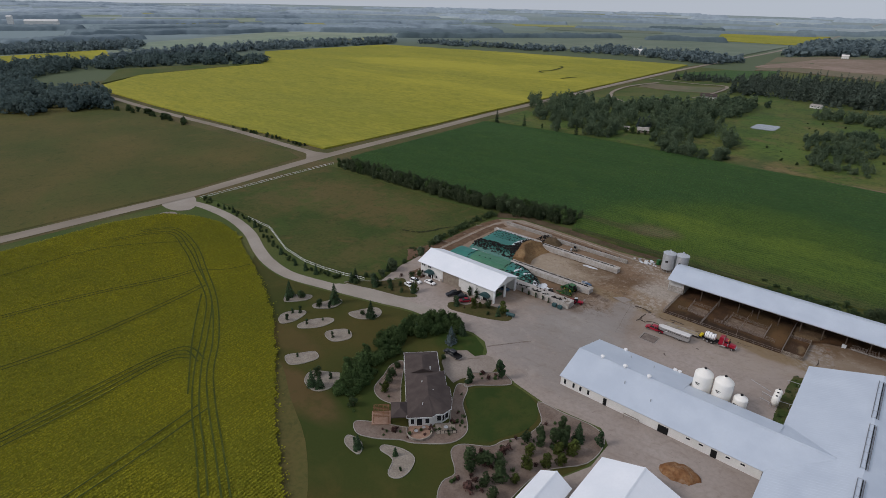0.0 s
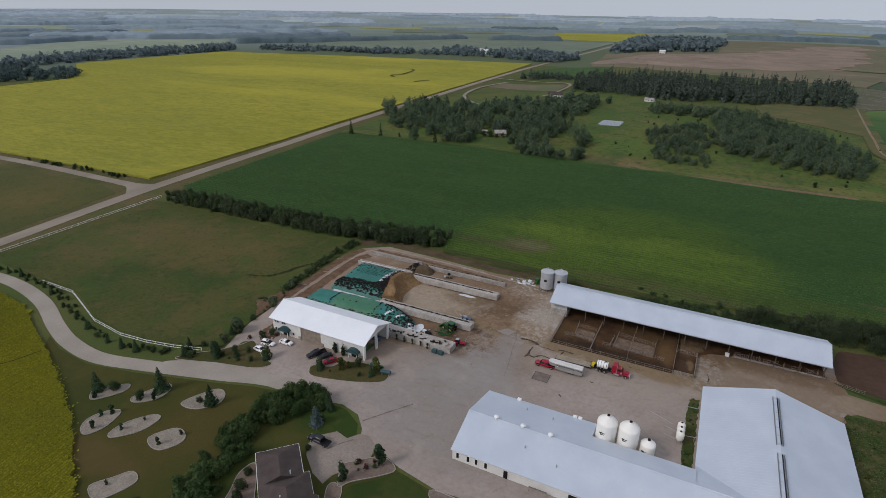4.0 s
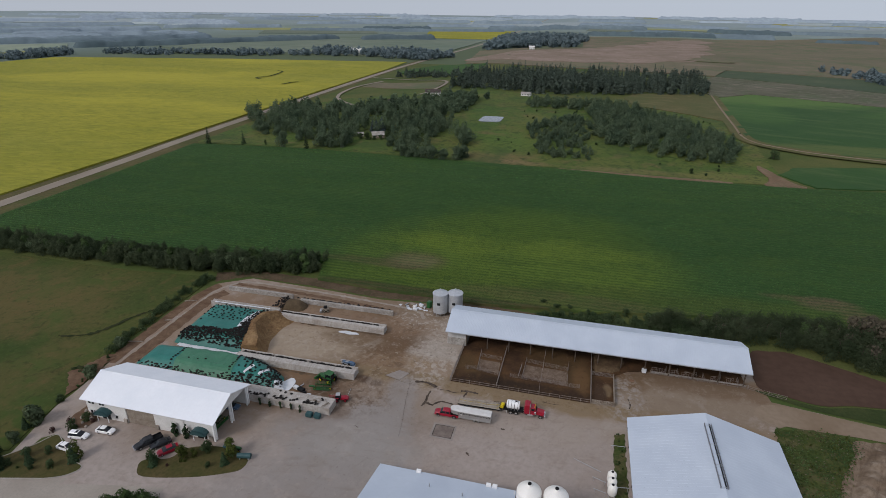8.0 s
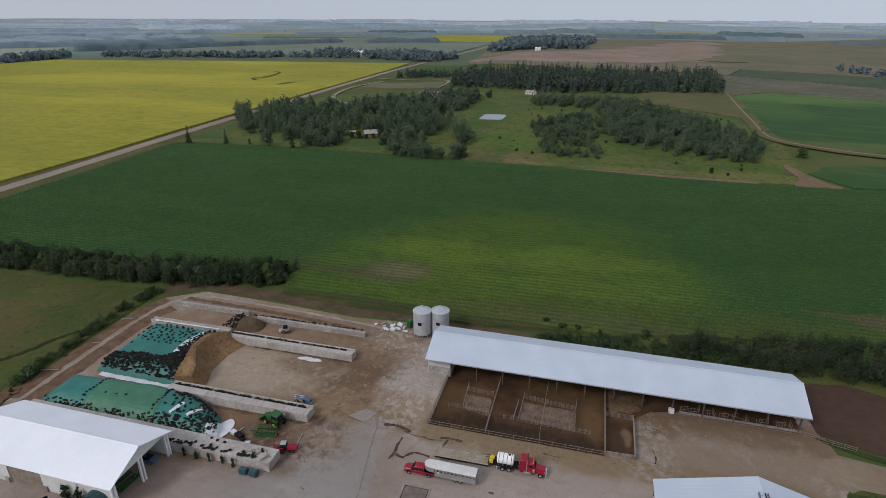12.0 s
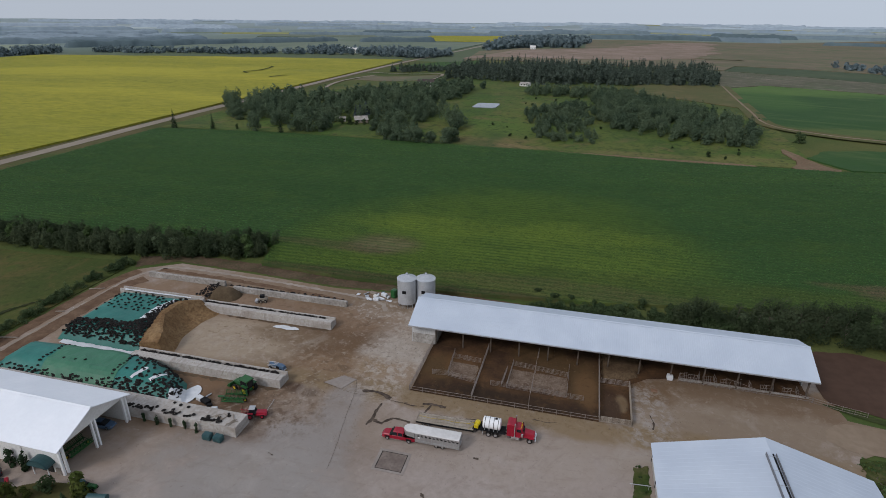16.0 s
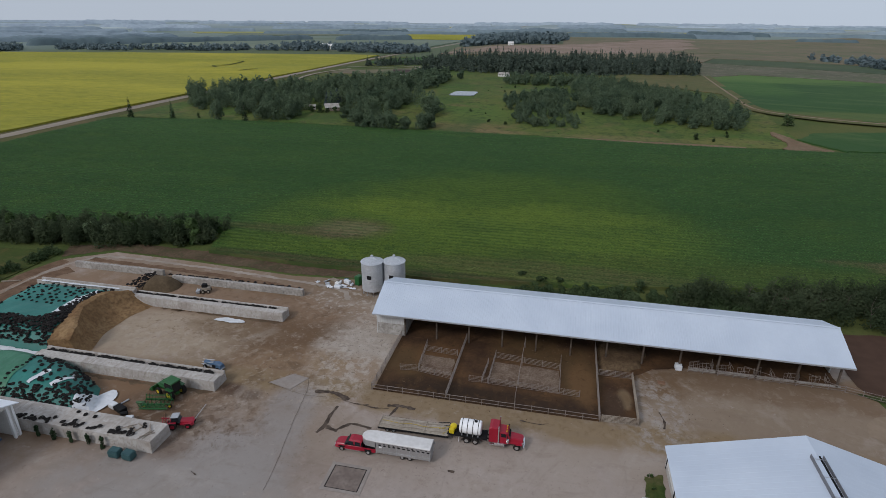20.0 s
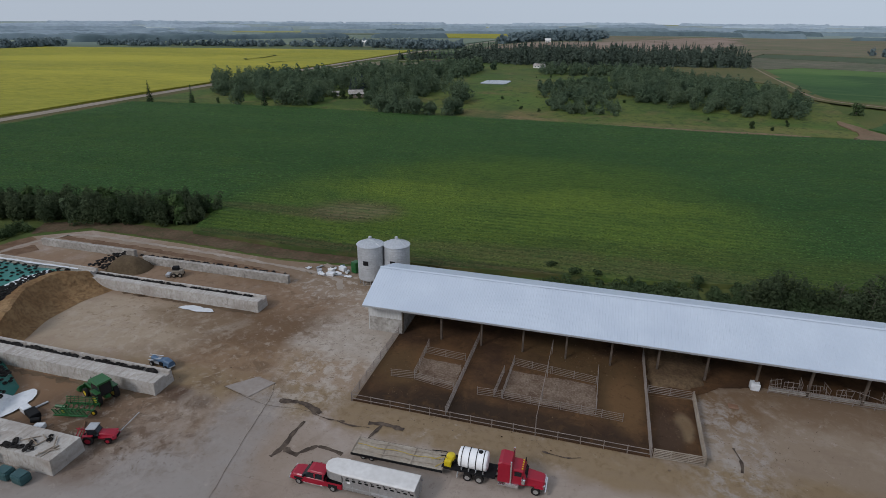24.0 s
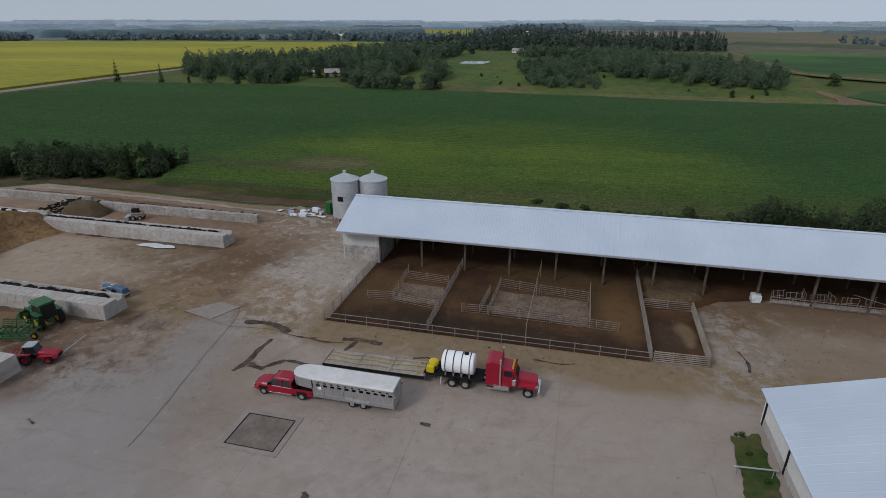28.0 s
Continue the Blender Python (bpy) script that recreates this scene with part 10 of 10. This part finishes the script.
# gate sign bed and stones
bed("garden_bed", [(-273, 105), (-271, 103), (-267, 105), (-266, 109), (-269, 110), (-272, 108)], "gravel", "pale gravel sign bed by the driveway mouth", True)
for x, y in ((-270, 106), (-268.4, 107.4)):
    bm = bmesh.new()
    bmesh.ops.create_icosphere(bm, subdivisions=2, radius=0.8)
    for v in bm.verts:
        v.co *= 1 + 0.25 * noise.noise(v.co * 1.3)
    ob = link("boulder", bm, M["stone"])
    ob.location = (x, y, 0.4)
    tagged(ob, "grey boulder in the gravel sign bed", "boulder", "boulders")
for x, y, s in ((-276, 129.6, 0.8), (-273, 131, 0.7), (-278, 131.4, 0.5)):
    tree("bush", x, y, s, "red-brown bush at the driveway gate", "gate bushes", "bush", "bush")
for i in range(26):
    x, y = random.uniform(34, 72), random.uniform(132, 178)
    if inside(x, y, [(40, 148), (42, 164), (50, 178), (60, 180), (68, 164), (62, 144)]):
        pile("earth_mound", smooth([(x - 2.6, y), (x, y + 2), (x + 2.8, y + .4), (x + .4, y - 2.2)], True, 3), random.uniform(0.5, 1.3), M["earth"], "low mound of dumped brown earth", "earth mound", 1.6, 0.8)
WEEDY = [(30.2, 181), (40, 183.6), (49, 182.4), (47, 177), (41, 167), (37, 158), (36.5, 146), (30.2, 141)]
for n, m, size, lab in ((2600, "leaf", 0.20, "rank green weeds beside the barn"), (1500, "leaf_bright", 0.18, "yellow-green flowering weeds beside the barn"), (500, "leaf_dry", 0.16, "dead brown weed stalks beside the barn")):
    pts = [(x + random.gauss(0, 0.7), y + random.gauss(0, 0.7)) for x, y in scatter(WEEDY, n) if noise.noise((x * 0.25, y * 0.25, size * 90)) > -0.08]
    c = np.array([(x, y, 0.25 + abs(random.gauss(0, 0.18))) for x, y in pts if x > 29.9])
    v, f = quads(c, rng.uniform(0.6, 1.5, len(c)) * size, out=np.tile((0.0, 0.0, 1.0), (len(c), 1)) + rng.normal(0, 0.4, (len(c), 3)))
    tagged(new("weed_patch", mesh_of("weed_patch", v, f, M[m])), lab, "weeds", kind="stuff")
for x, y in scatter(WEEDY, 26):
    tree(random.choice(["shrub", "bright"]), x, y, random.uniform(0.15, 0.32), "weedy green clump beside the barn", "weeds", "weed", "weed")

# ---- woods and lone trees ----
BELT = "leafy tree in the dense shelter belt beside the corn"
woods("shelter_belt", [(-277, 220), (-240, 218), (-184, 219.5), (-150, 222), (-116, 231), (-114, 243), (-150, 236), (-200, 231), (-275, 229)], 430, 6.4, 4.0, M["leaf_belt"], "dense leafy shelter belt beside the corn", 0.25, 380)
for i in range(46):
    u = (i + random.random()) / 46
    x = -276 + 162 * u
    tree(random.choice(["poplar", "willow", "willow"]), x, 220.5 + 13 * u * u + random.uniform(-1.5, 3.5), random.uniform(0.55, 0.8), BELT, "shelter belt trees")
woods("barn_thicket", [(-30, 219), (0, 220), (22, 221), (24, 229), (0, 227), (-30, 223)], 90, 3.0, 3.6, M["leaf_dark"], "low leafy thicket behind the cattle barn", 0.21, 400)
woods("barn_thicket", [(6, 221), (30, 220.5), (48, 220.5), (60, 215.5), (74, 210), (110, 208), (110, 230), (60, 237), (22, 231), (6, 227)], 380, 6.4, 4.4, M["leaf_belt"], "dense leafy thicket behind the lagoon", 0.21, 400)
for i in range(40):
    u = (i + random.random()) / 40
    tree(random.choice(["poplar", "willow", "willow"]) if u > 0.38 else "bush", -30 + 135 * u, 222.5 + 4 * u + random.uniform(-0.5, 8), random.uniform(0.5, 0.9) * (0.75 if u > 0.38 else 1.1), "leafy tree behind the long cattle barn", "trees behind the barn")
for x, y, s in ((66, 219, 1.0), (69, 233, 1.35), (75, 235, 1.2), (62, 226, 0.9), (80, 228, 1.2), (27, 224, 0.7), (72, 229, 1.35), (77, 231, 1.3), (67, 237, 1.1), (73, 238, 1.1)):
    tree("dry_bush", x, y, s, "thin grey-brown half-bare willow", "trees behind the barn")
for x, y in ((26, 228), (31, 230), (47, 231), (20, 226), (55, 229), (24, 223.5), (34, 224), (39, 226.5), (43, 222.5), (50, 224), (58, 221), (63, 219), (68, 223), (60, 231), (36, 232)):
    t = thing("dead_tree", at(x, y, 0, random.uniform(0, 360)), "bare grey leaning dead tree among willows", "tree", "dead trees")
    bm = bmesh.new()
    tube(bm, (0, 0, 0), (0.9, 0.3, 5.0), 0.09, 0.035, 6)
    part("trunk", bm, M["bark"], t)
    for k in range(6):
        bm = bmesh.new()
        z = 1.5 + 0.7 * k
        tube(bm, (z * 0.18, z * 0.05, z), (z * 0.18 + math.cos(k * 2.2) * 1.6, z * 0.05 + math.sin(k * 2.2) * 1.6, z + 1.5), 0.03, 0.012, 5)
        part("branch", bm, M["bark"], t)
FARM = [(-300, 486), (-267, 458), (-240, 446), (-207, 424), (-186, 426), (-184, 446), (-186, 462), (-166, 464), (-160, 440), (-138, 416), (-110, 409), (-98, 416), (-95, 452), (-125, 500), (-130, 545), (-200, 545), (-300, 555), (-330, 535)]
woods("farmstead_grove", FARM, 235, 13.5, 7.6, M["hazed_leaf"], "tall leafy grove round a farmstead", 0.52, 430)
for x, y, s in ((-138, 414, 1.1), (-131, 411.5, 1.25), (-124, 410, 1.1), (-117, 409.5, 1.2), (-109, 410, 1.05), (-101, 413, 1.15), (-98, 421, 1.1), (-205, 423, 1.2), (-197, 422, 1.35), (-189, 425, 1.1), (-266, 452, 1.2), (-278, 462, 1.1), (-252, 447, 1.0), (-228, 436, 1.1), (-146, 424, 1.0), (-155, 436, 1.0)):
    tree("far_willow", x, y, s, "round soft willow at the edge of the grove", "grove willows")
for x, y, s in ((-287, 409, 1.0), (-262, 415, 0.85), (-210, 412, 0.95)):
    tree("big_spruce", x, y, s, "lone dark spruce at the edge of the corn", "lone spruces", tall=0.85)
tree("far_willow", -231, 416, 1.05, "lone leafy tree at the edge of the corn", tall=1.3)
tree("bush", -246, 418, 0.9, "thin young tree in the meadow", tall=1.5)
for x, y, s in ((-178, 468, 0.8), (-172, 466, 0.9), (-182, 470, 0.75), (-176, 474, 0.9)):
    tree("blue_spruce", x, y, s * 2, "blue-grey spruce behind the farmhouse", "blue spruces")


def farmhouse(x, y, rz, l, w, roof, label, h=3.2, walls="wall_white"):
    z = ground_z(x, y)
    b = thing("farmhouse", at(x, y, z + 0.3, rz), label, "house", "distant houses")
    wall_box(b, "wall", -l / 2, l / 2, -w / 2, w / 2, -0.5, h, M[walls])
    for s in (-1, 1):
        bm = bmesh.new()
        roof_half(bm, -l / 2 - 0.4, l / 2 + 0.4, s * (w / 2 + 0.5), h - 0.1, 0, h + w * 0.3, rib=3.0)
        part("roof_panel", bm, M[roof], b)
    for s in (-1, 1):
        gable(b, "gable", s * l / 2 - 0.1, s * l / 2 + 0.1, [(-w / 2, h - 0.2), (w / 2, h - 0.2), (0, h + w * 0.27)], M[walls])
    for k in range(3):
        wall_window(b, -l / 2 + (k + 0.7) * l / 3.4, -w / 2, 1.6, 1.3, 1.1, -1)
    return b


farmhouse(-172, 455, 25, 9, 7, "concrete_dirty", "pale-roofed farmhouse half hidden in trees", 2.2, "old_wood")
for x, y, s in ((-178, 447, 1.3), (-184, 448, 1.0), (-168, 449, 0.9), (-172, 446.5, 0.7), (-163, 452, 1.4)):
    tree("bush", x, y, s * 1.5, "bush before the farmhouse", "farmhouse bushes", "bush", "bush")
farmhouse(-186, 455, 25, 4, 3, "concrete_dirty", "small pale shed beside the farmhouse", 2.4, "concrete_dirty")
farmhouse(-202, 585, 10, 14, 8, "shingle", "dark-roofed house at the end of a lane", 4.0)
farmhouse(-181, 650, 10, 16, 9, "shingle", "dark-roofed house beside a paddock", 4.2)
farmhouse(-84, 676, -15, 10, 6, "concrete_dirty", "white house before the spruce wood", 2.2)
farmhouse(-511, 1239, -20, 34, 14, "wall_white", "big white barn in a distant farmyard", 7)
farmhouse(-470, 1250, 0, 10, 8, "wall_white", "white house in a distant farmyard", 5)
farmhouse(-452, 1246, 0, 8, 7, "wall_white", "white bin house in a distant farmyard", 5)
farmhouse(-150, 1398, 0, 12, 8, "wall_white", "white building before a distant wood", 6)
farmhouse(-2150, 590, 60, 90, 18, "wall_white", "long white building in the far valley", 12)
farmhouse(-2195, 520, 60, 14, 12, "wall_white", "tall white works building in the far valley", 24)
woods("willow_wood", [(-66, 505), (-48, 434), (-20, 428), (-12, 440), (-22, 470), (-8, 500), (-30, 560)], 180, 6.6, 4.6, M["hazed_leaf"], "grey-green willow thicket", 0.36, 290)
woods("willow_wood", [(-8, 470), (8, 462), (36, 448), (74, 442), (88, 478), (66, 535), (24, 615), (-6, 626), (-20, 590), (-10, 520)], 520, 9.0, 5.4, M["hazed_leaf"], "grey-green willow and poplar thicket", 0.44, 270)
woods("willow_wood", [(-75, 600), (-72, 632), (0, 632), (20, 612), (-5, 600)], 90, 10, 6, M["hazed_leaf"], "grey-green poplar thicket", 0.6, 150)
woods("spruce_wood", [(-178, 712), (-120, 716), (-78, 690), (-15, 706), (30, 718), (104, 730), (118, 780), (117, 880), (-60, 890), (-178, 870)], 700, 17, 7.5, M["hazed_spruce"], "dense dark spruce wood", 1.6, 90, 0.75)
woods("tree_line", [(-330, 540), (-300, 560), (-200, 548), (-130, 552), (-130, 590), (-190, 585), (-230, 575), (-310, 575)], 90, 12, 8, M["hazed_leaf"], "leafy trees behind the farmstead", 1.2, 110)
woods("tree_line", [(-190, 590), (-130, 570), (-120, 640), (-170, 640)], 60, 11, 8, M["hazed_leaf"], "leafy trees behind the farmstead", 1.2, 110)
woods("tree_line", [(-290, 850), (-205, 842), (-178, 850), (-180, 866), (-290, 884)], 60, 11, 7, M["hazed_spruce"], "row of dark trees along a field", 1.4, 60, 0.6)
woods("tree_line", [(-600, 1180), (-300, 1120), (-290, 1230), (-420, 1300), (-440, 1260), (-540, 1255), (-600, 1290)], 170, 15, 14, M["hazed_wood_far"], "trees round a distant farmstead", 2.6, 60)
woods("tree_line", [(-1000, 1040), (-700, 1100), (-560, 1160), (-570, 1200), (-1000, 1100)], 120, 12, 13, M["hazed_wood_far"], "broken row of trees behind the canola", 2.4, 50)
woods("far_wood", [(-272, 1420), (-60, 1490), (-30, 1900), (-290, 1950)], 340, 20, 22, M["hazed_wood_far"], "distant dark square wood", 4.5, 50)
woods("far_wood", [(-600, 115), (-575, 195), (-660, 225), (-690, 190), (-740, 180), (-860, 205), (-920, 290), (-1000, 290), (-1000, 140), (-760, 150), (-680, 110)], 380, 15, 13, M["hazed_wood_mid"], "dark wood beyond the hay field", 1.5, 140)
woods("far_wood", [(-900, 280), (-870, 395), (-820, 505), (-850, 560), (-960, 500), (-1000, 340)], 200, 14, 12, M["hazed_wood_mid"], "dark wood behind the canola field", 1.5, 120)
for x, y in scatter([(-575, 194), (-530, 205), (-463, 208), (-463, 214), (-530, 216), (-575, 206)], 22):
    tree("bush", x, y, random.uniform(1.0, 1.8), "dark bush along the side road", "roadside bushes", "bush", "bush")
for x, y in scatter([(-430, 233), (-330, 235), (-330, 238), (-430, 236)], 26):
    tree("bush", x, y, random.uniform(0.6, 1.0), "grey-green bush along the canola edge", "roadside bushes", "bush", "bush")
woods("tree_line", [(325, 1075), (345, 910), (420, 900), (470, 960), (400, 1080)], 60, 11, 10, M["hazed_wood_far"], "far clump of trees in the stubble", 2.2, 60)
tree("bush", 103, 462, 2.2, "lone bush beside the dirt track", "meadow bushes", "bush", "bush")
tree("bush", 46, 420, 1.2, "lone bush in the meadow", "meadow bushes", "bush", "bush")

# distance: belts of trees and fields out to the horizon, haze painted into their colours
woods("far_wood", [(-943, 297), (-1010, 461), (-1030, 651), (-1018, 1003), (-1090, 1080), (-1110, 700), (-1065, 480), (-975, 300)], 330, 15, 15, M["hazed_wood_far"], "dark band of woods behind the canola", 2.6, 40)
woods("far_wood", [(-1198, 230), (-1197, 476), (-1320, 540), (-1350, 250)], 200, 14, 17, M["hazed_wood_far"], "dark wood in the valley", 3.0, 34)
field("far_field", [(-960, 190), (-1040, 370), (-1190, 470), (-1190, 230), (-1000, 130)], M["hazed_field"], 0.9, "haze-paled green field between far woods", "field", 90)
field("far_field", [(-1050, 480), (-1120, 700), (-1120, 1090), (-1300, 1270), (-1560, 1040), (-1340, 560), (-1210, 490)], M["hazed_field"], 0.95, "haze-paled green field in the valley", "field", 90)
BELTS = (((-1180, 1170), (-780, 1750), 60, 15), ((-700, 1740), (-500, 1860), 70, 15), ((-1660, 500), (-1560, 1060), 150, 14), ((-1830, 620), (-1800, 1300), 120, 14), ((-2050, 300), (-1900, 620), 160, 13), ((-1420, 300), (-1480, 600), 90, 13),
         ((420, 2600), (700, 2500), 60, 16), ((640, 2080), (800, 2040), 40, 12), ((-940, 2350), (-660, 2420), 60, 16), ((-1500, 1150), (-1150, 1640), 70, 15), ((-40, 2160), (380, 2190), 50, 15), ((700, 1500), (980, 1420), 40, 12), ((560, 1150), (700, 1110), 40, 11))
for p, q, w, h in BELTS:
    belt("far_wood", p, q, w, h, M["mid_haze" if p[0] < -1400 else "distance"], "distant dark belt of trees")
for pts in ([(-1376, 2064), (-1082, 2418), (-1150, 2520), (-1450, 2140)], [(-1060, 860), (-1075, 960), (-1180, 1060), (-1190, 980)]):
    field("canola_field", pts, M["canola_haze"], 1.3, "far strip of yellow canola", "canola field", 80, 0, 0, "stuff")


# picks a wood tone with more painted haze the farther off it lies
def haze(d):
    return M["distance" if d < 2150 else "mid_haze" if d < 2800 else "far_haze" if d < 3700 else "last_haze"]


def across(a, d, w, q):
    """An upright rectangle w wide and q deep, d metres off in the direction a, as its long middle line and its outline."""
    x, y, c, s = -d * math.sin(a), d * math.cos(a), math.cos(a), math.sin(a)
    return ((x - c * w / 2, y - s * w / 2), (x + c * w / 2, y + s * w / 2)), [(x + c * u - s * v, y + s * u + c * v) for u, v in ((-w / 2, -q / 2), (w / 2, -q / 2), (w / 2, q / 2), (-w / 2, q / 2))]


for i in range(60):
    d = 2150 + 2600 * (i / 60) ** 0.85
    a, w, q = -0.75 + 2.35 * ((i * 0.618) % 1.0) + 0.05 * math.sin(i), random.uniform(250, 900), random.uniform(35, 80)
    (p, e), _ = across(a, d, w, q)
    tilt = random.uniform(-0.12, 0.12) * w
    # belts on the valley side get an extra step of painted haze
    belt("far_wood", p, (e[0] - tilt * math.sin(a), e[1] + tilt * math.cos(a)), q, random.uniform(12, 18), haze(d + (750 if a > 0.5 else 0)), "distant haze-tinted belt of trees", 7.0 if d < 2800 else 12.0)
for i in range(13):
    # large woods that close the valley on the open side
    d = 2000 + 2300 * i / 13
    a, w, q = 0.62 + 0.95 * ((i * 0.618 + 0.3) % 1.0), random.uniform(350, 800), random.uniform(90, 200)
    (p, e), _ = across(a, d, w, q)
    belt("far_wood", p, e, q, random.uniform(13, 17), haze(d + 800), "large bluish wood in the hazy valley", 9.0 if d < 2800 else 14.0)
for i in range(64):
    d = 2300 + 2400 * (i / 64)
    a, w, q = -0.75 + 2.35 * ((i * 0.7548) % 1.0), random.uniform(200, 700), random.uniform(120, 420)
    k = ["hazed_field", "canola_haze", "hazed_field", "haze_field", "hazed_field"][i % 5]
    if d > 3000 and k == "hazed_field":
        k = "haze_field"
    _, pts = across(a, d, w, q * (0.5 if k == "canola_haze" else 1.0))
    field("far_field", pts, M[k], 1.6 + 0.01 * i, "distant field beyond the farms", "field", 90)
